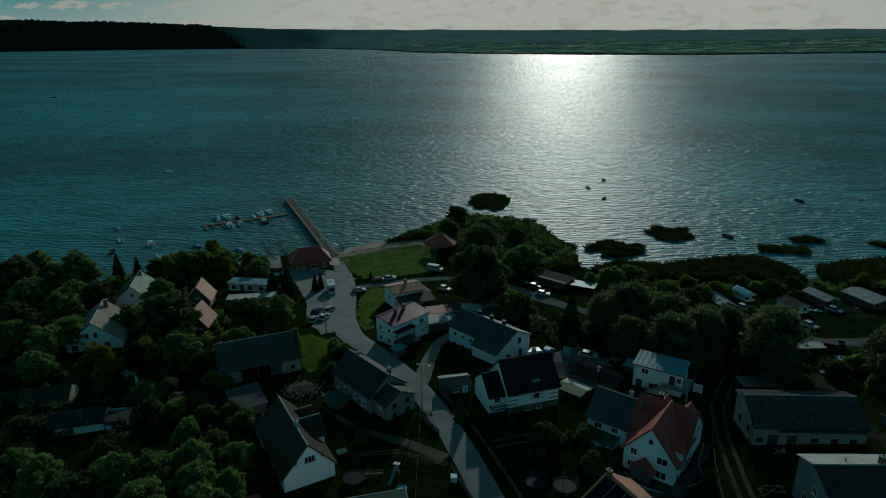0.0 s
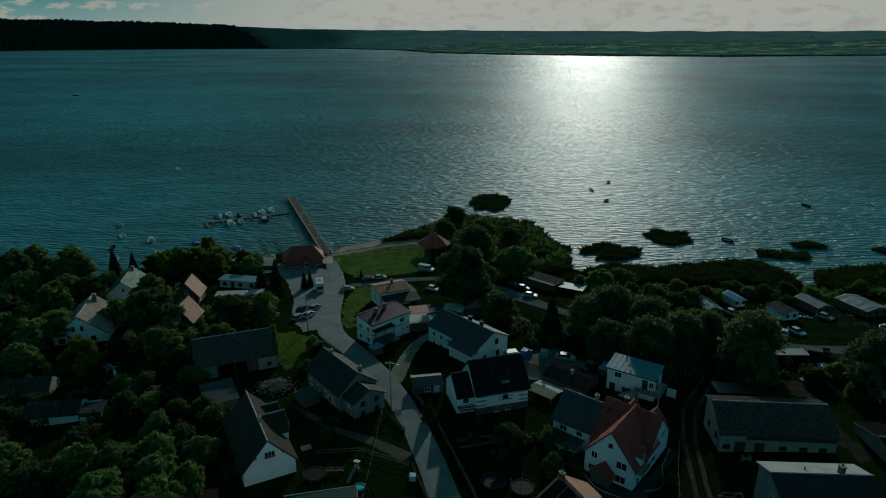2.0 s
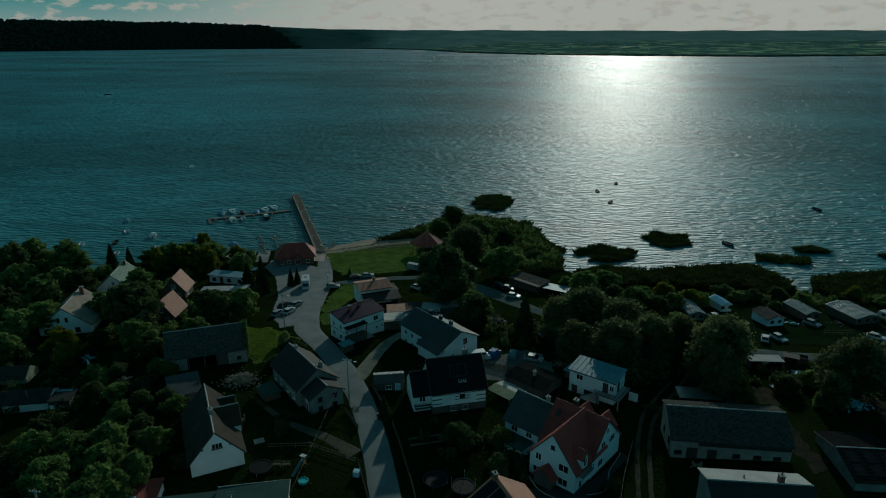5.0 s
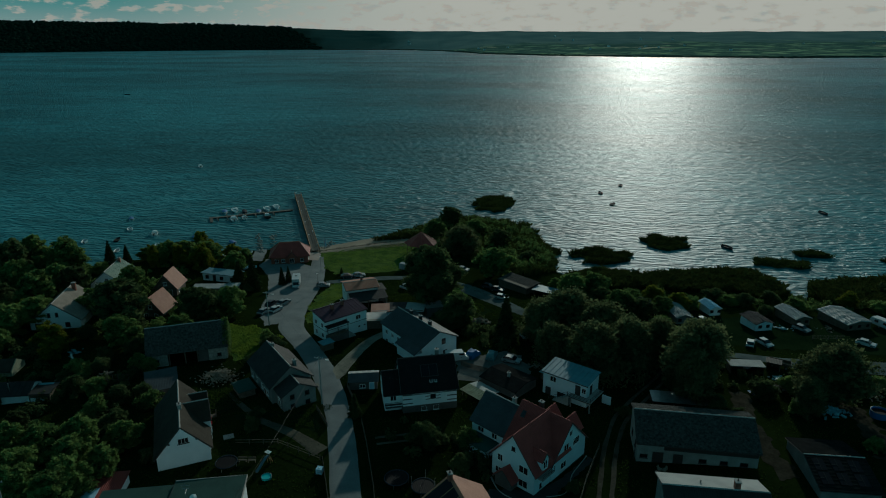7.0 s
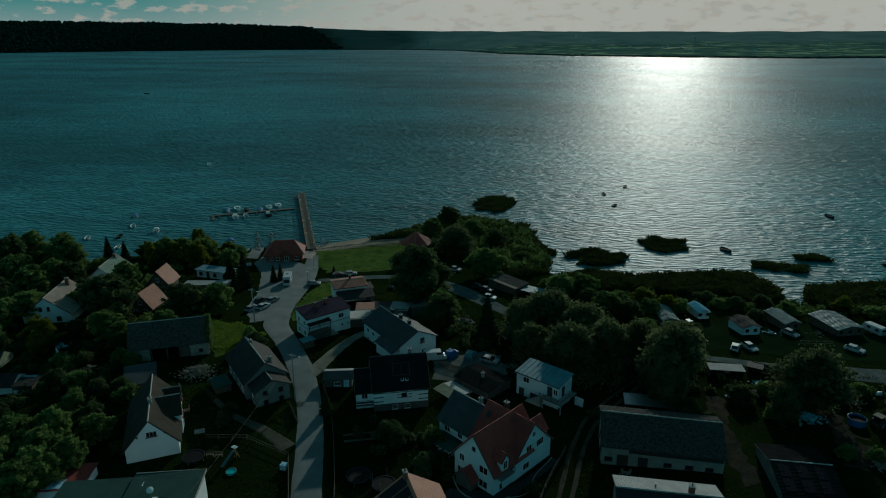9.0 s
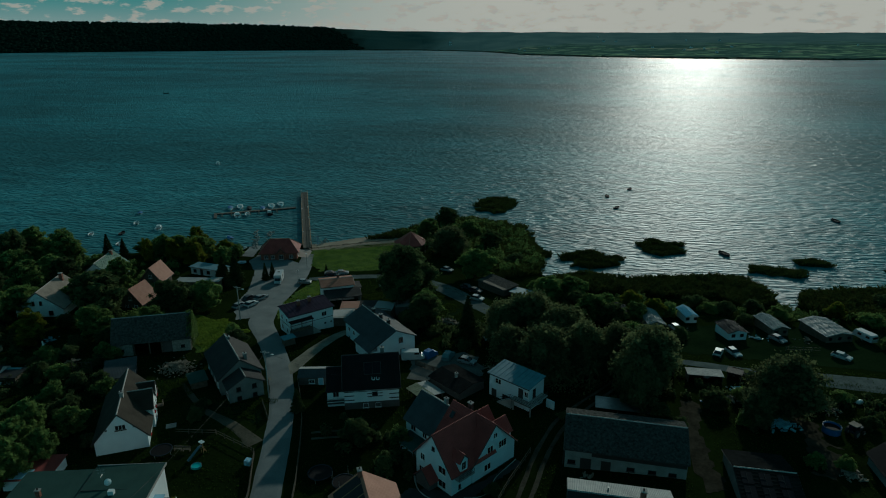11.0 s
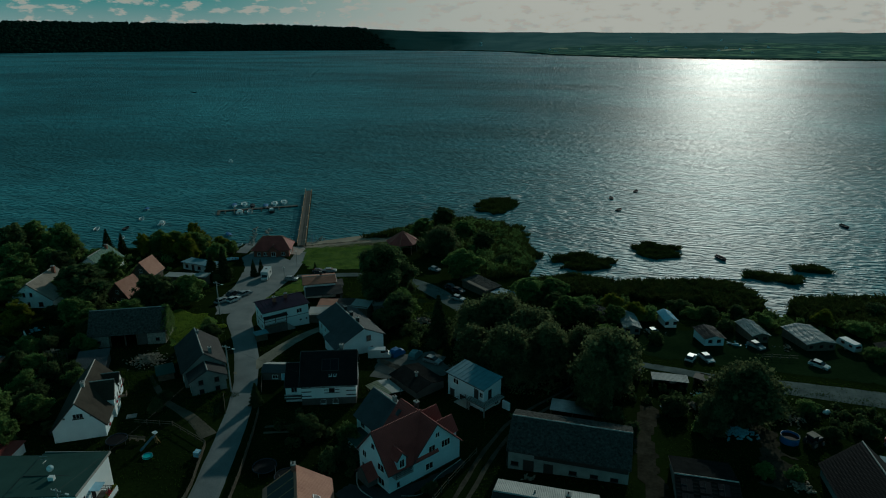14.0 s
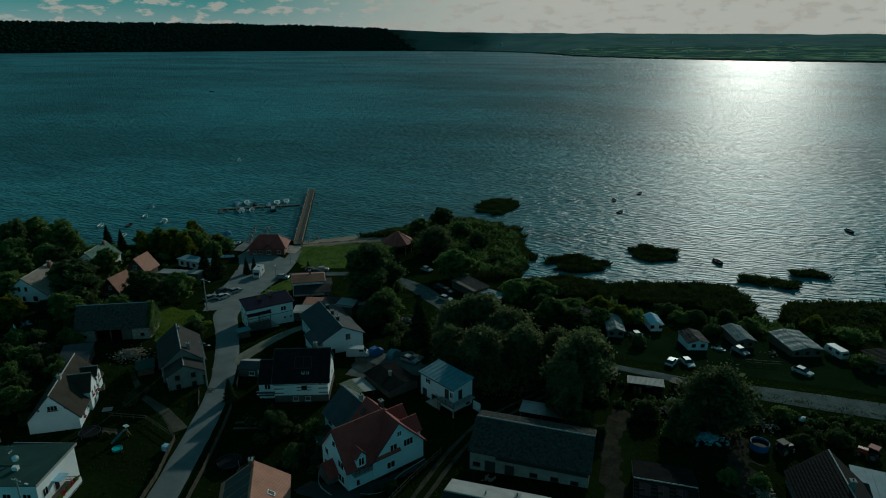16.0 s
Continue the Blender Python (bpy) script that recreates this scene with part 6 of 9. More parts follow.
M["gloss_sheet"] = surf("wet_roof_sheet", (0.25, 0.26, 0.26), (0.42, 0.43, 0.43), 0.8, 0.3, 0.15, 4.0, metal=0.85, bands=("X", 0.4, 0.6))
for build in (white_house, grey_house, old_barn, pink_house, orange_house, blue_house, black_house, back_lean_to, street_shed, canopy, grey_shed, box_house, red_house, right_barn, metal_house, flat_house, bottom_house, skylight_house, left_houses, waterfront, huts):
    build()


# ---- plants ----
def lobed(rng, n_lobes, R, H, base, low=0.0):
    """Spheres of many sizes that fill a crown of radius R between base and H unevenly."""
    out = []
    for i in range(n_lobes):
        f = (i + 0.5) / n_lobes
        z = base + (H - base) * (low + (1 - low) * f) + rng.uniform(-0.4, 0.4)
        wide = (0.7 + 0.3 * f / 0.4) if f < 0.4 else max(0.05, math.cos((f - 0.4) / 0.6 * 1.45)) ** 0.55
        a = i * 2.4 + rng.uniform(-0.7, 0.7)
        rr = R * 0.78 * wide * rng.uniform(0.35, 1.08)
        r = R * rng.uniform(0.15, 0.33) * (0.7 + 0.45 * wide)
        out.append((rr * math.cos(a), rr * math.sin(a), z, r))
    out.append((rng.uniform(-0.6, 0.6), rng.uniform(-0.6, 0.6), base + (H - base) * 0.52, R * 0.55))
    return np.array(out)


def crown_points(rng, lobes, n, flat=0.85):
    w = lobes[:, 3] ** 2
    k = rng.choice(len(lobes), n * 2, p=w / w.sum())
    d = rng.normal(0, 1, (n * 2, 3))
    d[:, 2] += 0.25
    d /= np.linalg.norm(d, axis=1)[:, None]
    rad = lobes[k, 3] * (0.66 + 0.52 * rng.random(n * 2) ** 1.3)
    p = lobes[k, :3] + d * rad[:, None] * np.array([1, 1, flat])
    keep = np.ones(len(p), bool)
    for c in lobes:
        keep &= ((p - c[:3]) ** 2).sum(1) > (0.62 * c[3]) ** 2
    p, d = p[keep][:n], d[keep][:n]
    return p, d


def trunk_mesh(rng, H, r, limbs, R):
    bm = bmesh.new()
    pts = [Vector((0, 0, -0.5))]
    for i in range(1, 5):
        pts.append(Vector((rng.normal(0, 0.12) * i * 0.4, rng.normal(0, 0.12) * i * 0.4, H * 0.18 * i)))
    for i in range(4):
        rod(bm, pts[i], pts[i + 1], r * (1 - 0.2 * i), r * (0.8 - 0.2 * i), 7)
    for i in range(limbs):
        a = i * 2.4 + rng.uniform(0, 0.6)
        s = pts[1] + (pts[3] - pts[1]) * rng.random()
        e = s + Vector((math.cos(a) * R * 0.6, math.sin(a) * R * 0.6, H * rng.uniform(0.12, 0.3)))
        mid = (s + e) / 2 + Vector((0, 0, H * 0.04))
        rod(bm, s, mid, r * 0.4, r * 0.28, 5); rod(bm, mid, e, r * 0.28, r * 0.1, 5)
    me = bpy.data.meshes.new("trunk")
    bm.to_mesh(me); bm.free()
    me.materials.append(M["bark"])
    return me


PROTO, PUT = {}, {}
KINDS = {"broad": 6, "willow": 3, "spruce": 3, "yellow": 2, "shrub": 5, "oak": 2}
TREE_LABEL = {"broad": "leafy broadleaved garden tree with dense uneven crown", "willow": "wide grey-green willow with billowing crown", "oak": "tall dense dark oak tree with rounded crown", "spruce": "dark pointed spruce with drooping tiers", "yellow": "yellow-green ornamental garden tree with loose crown", "shrub": "low rounded leafy garden shrub"}


def make_plant(kind, i):
    rng = np.random.default_rng(100 * i + len(kind) * 7)
    R = 5.0
    if kind == "broad":
        H = 13.0
        lob = lobed(rng, 120 + 14 * (i % 3), R, H - 1.2, 2.2)
        lob[:-1, 3] *= 0.58
        p, d = crown_points(rng, lob, 14000)
        leaf, size, r = ("leaf_a", "leaf_b", "leaf_a")[i % 3], 0.30, 0.32
    elif kind == "oak":
        H = 13.0
        lob = lobed(rng, 46, R, H - 0.8, 2.0)
        p, d = crown_points(rng, lob, 20000)
        leaf, size, r = "leaf_b", 0.27, 0.42
    elif kind == "willow":
        H = 12.0
        lob = lobed(rng, 96, R, H - 1.0, 1.6, -0.05)
        lob[:-1, 3] *= 0.66
        p, d = crown_points(rng, lob, 17000, 1.0)
        d[:, 2] *= 0.4
        leaf, size, r = "leaf_w", 0.31, 0.45
    elif kind == "yellow":
        H = 12.0
        lob = lobed(rng, 22, R, H - 1, 1.6)
        p, d = crown_points(rng, lob, 8000)
        leaf, size, r = "leaf_c", 0.36, 0.2
    elif kind == "shrub":
        H = 9.0
        lob = lobed(rng, 40, R, 6.5, 1.2, -0.15)
        lob[:-1, 3] *= 0.75
        lob[:, 2] = np.maximum(lob[:, 2], 1.0)
        p, d = crown_points(rng, lob, 5200)
        leaf, size, r = ("leaf_b", "leaf_b", "leaf_a", "leaf_b", "leaf_a")[i % 5], 0.44, 0.14
    else:
        H = 20.0
        n = 5200
        f = rng.random(n) ** 0.75
        tier = np.floor(f * 17) / 17
        a = rng.random(n) * 6.2832
        lobe = 0.8 + 0.2 * np.sin(a * 6 + tier * 40)
        rr = R * (0.05 + 0.95 * (tier + (f - tier) * 0.6)) * (0.35 + 0.65 * rng.random(n) ** 0.5) * lobe
        z = H * (1 - tier) - (rr / R) * 1.1 - 0.2 + rng.normal(0, 0.12, n)
        p = np.stack([rr * np.cos(a), rr * np.sin(a), np.maximum(z, 0.4)], 1)
        d = np.stack([np.cos(a) * 0.5, np.sin(a) * 0.5, np.ones(n)], 1)
        leaf, size, r = "needle", 0.75, 0.35
    names = {"oak": "oak_tree", "broad": "tree", "willow": "willow_tree", "spruce": "spruce_tree", "yellow": "ornamental_tree", "shrub": "shrub"}
    root = thing(names[kind], Matrix(), TREE_LABEL[kind], "shrub" if kind == "shrub" else "tree", "garden " + ("shrubs" if kind == "shrub" else "trees"))
    t = new("trunk", trunk_mesh(rng, H, r, 0 if kind == "spruce" else 7, R)); t.parent = root
    size = np.full(len(p), size)
    if kind != "spruce":
        core, out = crown_points(rng, lob * np.array([1, 1, 1, 0.74]), len(p) // 7)
        p, d, size = np.concatenate([p, core]), np.concatenate([d, out]), np.concatenate([size, np.full(len(core), 0.8 if kind == "willow" else 1.1)])
    loose = {"willow": 0.42, "broad": 0.18, "oak": 0.14, "yellow": 0.2, "shrub": 0.3}.get(kind, 0.0)
    if kind != "spruce":
        a, q = np.arctan2(p[:, 1], p[:, 0]), rng.uniform(0, 6.28, 4)
        swell = 1 + 0.17 * np.sin(2 * a + q[0]) + 0.12 * np.sin(3 * a + q[1]) + 0.06 * np.sin(5 * a + q[2])
        p = p * np.stack([swell, swell, 1 + 0.16 * np.sin(a + q[3]) * np.hypot(p[:, 0], p[:, 1]) / R], 1)
    p = p + rng.normal(0, 1, p.shape) * loose
    c = new("crown", leaf_mesh("crown", p, d, size, leaf, rng, 0.9 if kind == "willow" else 0.55)); c.parent = root
    return root, H


def plant(kind, x, y, R, hc):
    """A tree of crown radius R whose crown's middle stands hc over the ground."""
    k = PUT.get(kind, 0)
    PUT[kind] = k + 1
    i = (k * 5 + k // 4) % KINDS[kind]
    s = R / 5.0
    hs = {"oak": hc / 7.2, "broad": hc / 7.4, "willow": hc / 6.4, "spruce": hc / 9.0, "yellow": hc / 6.6, "shrub": hc / 4.0}[kind]
    hs = min(max(hs, 0.6 * s), 1.7 * s) if kind != "spruce" else hs
    m = Matrix.Translation((x, y, gz(x, y) - 0.1)) @ pose(0, 0, 0, 0, 0, (k * 137) % 360) @ Matrix.Diagonal((s, s, hs, 1))
    if (kind, i) not in PROTO:
        PROTO[kind, i] = make_plant(kind, i)[0]
        PROTO[kind, i].matrix_basis = m
        return PROTO[kind, i]
    ob = copy_thing(PROTO[kind, i], Matrix())
    ob.matrix_basis = m
    return ob


# ---- trees and shrubs ----
plant("broad", 15.6, 150.2, 5.4, 5.0)
plant("broad", -5.9, 232.2, 5.4, 5.0)
plant("broad", -67, 128.5, 8.6, 8.6)
plant("broad", -81.5, 152.6, 4.6, 5.4)
plant("broad", -60.5, 119.5, 4.6, 5.0)
plant("broad", -49, 108.6, 2.4, 2.6)
plant("broad", -124.8, 156.5, 7.7, 8.0)
plant("broad", -123.7, 164, 7.1, 8.0)
plant("broad", -110.7, 164.2, 7.0, 8.0)
plant("broad", -98.8, 137.3, 5.8, 7.0)
plant("broad", -96.2, 148.3, 5.3, 6.0)
plant("broad", -89.6, 184.8, 3.7, 5.0)
plant("broad", -84.1, 187.1, 4.1, 5.0)
plant("broad", -64.3, 182, 4.0, 4.0)
plant("willow", 6.5, 215.5, 6.8, 5.6)
plant("willow", 36.8, 140.1, 5.7, 6.0)
plant("willow", 43.1, 144.0, 8.0, 7.0)
plant("willow", 51.3, 136.8, 6.7, 6.5)
plant("willow", 49.0, 125.1, 6.2, 6.5)
plant("willow", 56.9, 129.4, 5.8, 6.5)
plant("willow", 40.7, 128.7, 5.0, 5.0)
plant("willow", 69.2, 123.5, 7.5, 8.0)
plant("willow", 63.0, 131.7, 4.4, 6.0)
plant("willow", 67.1, 114.4, 4.0, 6.0)
plant("willow", 93.6, 119.5, 7.0, 7.0)
plant("willow", 88.4, 114.2, 3.6, 4.0)
plant("broad", 20, 226, 4.6, 3.0)
plant("broad", 20.6, 192.4, 6.3, 4.0)
plant("shrub", 31.3, 210.8, 4.2, 2.0)
plant("broad", 52.7, 176.4, 5.5, 4.0)
plant("broad", 45.4, 173.5, 5.5, 4.0)
plant("broad", 62.8, 159.6, 4.1, 4.0)
plant("broad", 69.6, 165.2, 3.6, 3.0)
plant("broad", -77.4, 188.1, 4.9, 5.0)
plant("broad", 9.3, 239.8, 4.4, 3.2)
plant("broad", -3, 252, 5.3, 4.0)
plant("oak", 6.3, 161.3, 9.3, 10.0)
plant("oak", 15.6, 145.3, 5.3, 5.0)
plant("spruce", 28.6, 139.5, 3.9, 5.4)
plant("spruce", -53.8, 164.7, 3.6, 4.0)
plant("spruce", -109.3, 180.8, 2.9, 4.0)
plant("spruce", -102.7, 180.6, 2.5, 3.4)
plant("spruce", 2.5, 100.1, 1.8, 2.2)
plant("spruce", -43.2, 171.6, 1.7, 2.6)
plant("spruce", -42.2, 174.3, 1.5, 2.4)
plant("spruce", -28.6, 185.5, 0.8, 1.2)
plant("yellow", -91.8, 179.4, 2.6, 5.0)
plant("yellow", -85.1, 197.5, 4.3, 5.0)
plant("yellow", -79.1, 118.9, 3.9, 3.5)
plant("yellow", 123.9, 183.4, 3.3, 2.5)
plant("yellow", 68.7, 176.9, 3.5, 2.5)
plant("broad", -50.9, 75.9, 4.6, 4.8)
plant("broad", -44.4, 77.4, 4.6, 4.8)
plant("broad", -37.7, 74.4, 3.9, 4.8)
plant("broad", -55.5, 71.8, 4.6, 4.8)
plant("broad", -63.9, 76.2, 3.7, 4.8)
plant("broad", -43.3, 70.8, 4.3, 4.8)
plant("broad", -34.4, 69.6, 3.7, 4.8)
plant("broad", -58.5, 85.3, 2.4, 2.4)
plant("broad", -34.7, 83.4, 3.1, 3.2)
plant("broad", -72.2, 83.5, 2.8, 2.8)
plant("broad", -32.5, 74.9, 3.1, 4.0)
plant("broad", -78.2, 91.8, 3.0, 3.2)
plant("broad", -93, 121.8, 5.2, 5.0)
plant("broad", -103.3, 125.9, 4.8, 5.0)
plant("broad", -89.7, 113, 3.6, 4.0)
plant("broad", -49.8, 133.9, 6.0, 6.0)
plant("broad", -45, 141.5, 4.6, 5.0)
plant("broad", -80.6, 137.2, 4.3, 5.0)
plant("yellow", -73.7, 113.5, 3.4, 3.0)
plant("yellow", -94.9, 128.5, 4.1, 4.0)
plant("yellow", -74.8, 181.0, 4.7, 5.0)
plant("yellow", -85.1, 183.4, 3.3, 4.5)
plant("broad", -40.1, 79.6, 3.8, 4.8)
plant("broad", -38.1, 84.3, 2.0, 2.4)
plant("broad", -40.1, 66.5, 3.9, 4.8)
plant("broad", -34.2, 67.4, 4.3, 4.8)
plant("shrub", -24.5, 123.6, 3.1, 2.0)
plant("shrub", 81.7, 119.9, 3.0, 2.0)
plant("shrub", 101.5, 127.3, 3.1, 2.0)
plant("shrub", 115.1, 121.9, 2.4, 1.8)
plant("shrub", 74.1, 109.3, 2.0, 1.5)
plant("shrub", 79.9, 156.2, 2.5, 1.6)
plant("shrub", 98.2, 171.1, 2.9, 1.8)
plant("shrub", 90.6, 178.4, 2.8, 1.6)
plant("shrub", 131.5, 179.4, 3.8, 2.0)
plant("shrub", 103.3, 170.8, 2.3, 1.4)
plant("shrub", 107.2, 128.5, 2.4, 1.5)
plant("shrub", 108.7, 118.6, 2.0, 1.4)
plant("shrub", 12.5, 144.3, 3.8, 2.5)
plant("shrub", -26.1, 116.5, 2.1, 1.5)
plant("shrub", -15.8, 96.2, 1.6, 1.2)
plant("shrub", 86.7, 114.3, 2.3, 1.5)
plant("shrub", 95.1, 103.2, 2.0, 1.5)
plant("shrub", 99.8, 103.7, 1.8, 1.2)
plant("shrub", 25.4, 94.1, 2.7, 2.0)
plant("shrub", 25.0, 87.0, 2.5, 2.0)
plant("shrub", 43.4, 85.3, 1.5, 1.0)
plant("shrub", -57.3, 99.8, 2.6, 2.0)
plant("shrub", -45.7, 97.3, 3.0, 2.0)
plant("shrub", -40.5, 89.0, 2.8, 2.0)
plant("shrub", -41.0, 98.8, 2.5, 2.0)
# a large dark bush, planted with the small-scaled oak model
plant("oak", 17.6, 93.0, 3.0, 2.4)
plant("broad", -46.4, 108.6, 1.8, 2.2)
plant("shrub", -29.9, 87.0, 1.9, 1.5)
plant("shrub", -15.3, 93.0, 2.0, 1.2)
plant("shrub", -38.0, 96.1, 2.5, 2.0)
plant("shrub", -61.4, 106.0, 3.0, 2.0)
plant("shrub", -52.5, 99.4, 2.8, 2.0)
plant("shrub", -47.0, 92.1, 2.7, 2.0)
plant("shrub", -28.0, 81.0, 1.8, 1.6)
plant("shrub", 53.6, 108.6, 1.5, 1.0)
plant("shrub", 65.3, 119.5, 2.7, 2.0)
plant("shrub", 70.9, 111.9, 2.7, 2.0)
plant("shrub", 88.5, 123.4, 3.0, 2.0)
plant("shrub", 62.4, 138.1, 3.3, 2.0)
plant("broad", -126.9, 155.3, 5.4, 6.0)
plant("broad", -115.8, 149, 5.2, 6.0)
plant("broad", -117, 161.2, 4.9, 5.0)
plant("broad", -105.4, 152.1, 4.7, 5.0)
plant("broad", -111.2, 135.8, 4.8, 5.0)
plant("broad", -48, 124.6, 3.9, 4.0)
plant("broad", -91.2, 128.9, 5.5, 5.0)
plant("shrub", -143.4, 184.2, 5.6, 3.0)
plant("shrub", -130.1, 178.6, 5.4, 3.0)
plant("shrub", -117.4, 173.2, 4.6, 3.0)
plant("shrub", -106.6, 137.0, 4.3, 3.0)
plant("shrub", -95.5, 115.1, 3.0, 2.0)
plant("shrub", -73.5, 124.1, 2.6, 2.0)
plant("shrub", -57.7, 108.0, 2.3, 2.0)
plant("shrub", -55.8, 117.5, 2.5, 2.0)
plant("shrub", -51.1, 118.3, 2.0, 1.5)
plant("shrub", 63.0, 147.9, 3.3, 2.5)
plant("shrub", 67.7, 155.1, 3.4, 2.0)
plant("shrub", 78.1, 172.3, 3.4, 2.0)
plant("shrub", 108.1, 177.4, 3.0, 2.0)
plant("shrub", 129.7, 161.1, 3.1, 2.0)
plant("shrub", 140.4, 196.1, 3.7, 2.0)
plant("shrub", 87.0, 182.9, 3.2, 2.0)
plant("shrub", 94.2, 178.7, 3.1, 2.0)
plant("shrub", 103.0, 182.1, 3.1, 2.0)
plant("shrub", 69.7, 148.1, 2.7, 2.0)
plant("yellow", 74.8, 170.1, 3.6, 3.0)
plant("broad", -96, 191.2, 3.9, 3.0)
plant("broad", -90.9, 193, 3.9, 3.2)
# three hedge trees given yellow leaves to paint in the hedge's sunlit top
plant("yellow", -86, 195.5, 3.9, 3.0)
plant("yellow", -78.9, 195.5, 3.5, 3.0)
plant("yellow", -71.7, 194.8, 3.5, 3.0)
plant("broad", -66, 193, 3.1, 2.5)
plant("broad", -101, 189.4, 3.4, 3.0)
plant("shrub", -106.1, 171.6, 3.5, 2.0)
plant("shrub", -109.3, 165.3, 3.4, 2.0)
plant("shrub", -109.2, 157.3, 3.3, 2.0)
plant("shrub", -103.5, 144.4, 2.8, 2.0)
plant("shrub", -50.2, 162.3, 2.3, 1.4)
plant("shrub", -52.1, 170.3, 2.1, 1.4)
plant("shrub", -62.5, 126.9, 2.7, 2.0)
plant("shrub", -60.1, 112.5, 2.4, 2.0)
plant("shrub", -48.3, 106.4, 2.1, 1.5)
plant("shrub", -62.9, 104.2, 2.1, 1.5)
plant("shrub", -80.7, 115.8, 2.3, 1.5)
plant("broad", 57.8, 160.8, 5.1, 4.0)
plant("broad", 53.2, 168.6, 4.1, 3.5)
plant("broad", 48.9, 175.1, 3.6, 3.0)
plant("broad", 61.2, 170.5, 3.8, 3.0)
plant("broad", 41.1, 182.2, 2.7, 2.2)
plant("spruce", -49.5, 165.0, 3.3, 5.0)
plant("shrub", -27.5, 126.5, 2.2, 1.8)


# ---- reeds, undergrowth and grass ----
def blades(name, poly, density, h, w, material, label, seed, lean=0.42, thin=None):
    """Upright blades over an area, as one mass."""
    rng = np.random.default_rng(seed)
    p = np.array(poly, float)
    area = (p[:, 0].max() - p[:, 0].min()) * (p[:, 1].max() - p[:, 1].min())
    n = int(area * density)
    x = rng.uniform(p[:, 0].min(), p[:, 0].max(), n); y = rng.uniform(p[:, 1].min(), p[:, 1].max(), n)
    wob = np.sin(x * 0.9 + y * 0.5) * 0.9 + np.sin(x * 0.31 - y * 0.63 + 1.0) * 1.3
    ok = inside(poly, x + wob, y + wob * 0.7)
    if thin is not None:
        ok &= thin(x, y, rng)
    x, y = x[ok], y[ok]
    n = len(x)
    z = np.maximum(land_z(x, y), -0.4)
    rag = np.array([noise.noise((a * 0.22, b * 0.22, seed)) + 0.6 * noise.noise((a * 0.7, b * 0.7, seed + 5.0)) for a, b in zip(x, y)])
    hh = h * (0.7 + 0.4 * rng.random(n)) * np.clip(0.95 + 0.55 * rag, 0.35, 1.5)
    a = rng.random(n) * 6.2832
    ux, uy = np.cos(a) * w * (0.6 + 0.8 * rng.random(n)), np.sin(a) * w * (0.6 + 0.8 * rng.random(n))
    lx, ly = rng.normal(0, lean, n) * hh, rng.normal(0, lean, n) * hh
    v = np.stack([np.stack([x - ux, y - uy, z], 1), np.stack([x + ux, y + uy, z], 1), np.stack([x + ux * 0.7 + lx * 0.5, y + uy * 0.7 + ly * 0.5, z + hh * 0.75], 1), np.stack([x + lx, y + ly, z + hh], 1)], 1)
    me = bpy.data.meshes.new(name)
    me.vertices.add(4 * n); me.loops.add(4 * n); me.polygons.add(n)
    me.vertices.foreach_set("co", v.reshape(-1).astype(np.float32))
    me.loops.foreach_set("vertex_index", np.arange(4 * n, dtype=np.int32))
    me.polygons.foreach_set("loop_start", np.arange(0, 4 * n, 4, dtype=np.int32))
    me.update(calc_edges=True)
    me.materials.append(M[material])
    return tagged(new(name, me), label, "reeds" if "reed" in name else "grass", kind="stuff")


BANK_WEST = [(-31, 226), (-20, 240), (-8, 257), (5, 267), (17, 262), (29, 257), (35, 241), (37, 226), (42, 218), (41, 201), (30, 193), (22, 198), (14, 206), (2, 219), (-3, 230), (-14, 232)]
blades("reed_bed", BANK_WEST, 12, 1.9, 0.13, "reed", "dense green reed bed along the lake shore", 1)
blades("reed_bed", [(44, 197), (48, 204), (57, 209), (69, 204), (84, 211), (97, 215), (107, 216), (112, 207), (111, 191), (104, 186), (92, 190), (80, 189), (66, 188), (54, 187)], 12, 1.9, 0.13, "reed", "dense green reed bed along the lake shore", 2)
blades("reed_bed", [(118, 192), (121, 206), (135, 211), (150, 215), (190, 220), (260, 228), (260, 196), (190, 190), (150, 188), (130, 184)], 8, 2.0, 0.15, "reed", "dense green reed bed along the lake shore", 3)
for i, (cx, cy, rx, ry) in enumerate(((12.2, 293, 8.8, 15), (57.5, 223, 10, 9), (83, 243, 8, 9.5), (119.8, 224.5, 9.5, 4.5), (134, 237, 6.5, 3.6), (160, 232, 5, 4), (30, 222, 12, 16))):
    ring = [(cx + rx * math.cos(k * 0.3307) * (1 + 0.12 * math.sin(k * 2.1 + i)), cy + ry * math.sin(k * 0.3307) * (1 + 0.12 * math.cos(k * 1.7 + i))) for k in range(19)]
    blades("reed_island", ring, 26, 1.7, 0.10, "reed", "dark reed clump standing in open water", 10 + i)


def near_road(x, y):
    rx = np.interp(y, [60, 78, 88, 101, 109, 118.5, 128, 137, 148, 159, 175, 192, 203], [14, 8.4, 4, -1.5, -6, -12, -19, -26, -29.5, -31.5, -34, -39, -43])
    return np.abs(x - rx) < 4.2


BARE = ([(20, 115), (28, 116), (37, 122), (34, 132), (30, 134), (18, 127)], [(75, 91), (81, 92), (79, 108), (81, 121), (75, 123), (73, 108)], [(94, 99), (103, 101), (101, 112), (100, 125), (93, 125), (95, 112)], [(27, 79), (42, 80), (49, 95), (46, 96), (40, 88), (28, 85)])


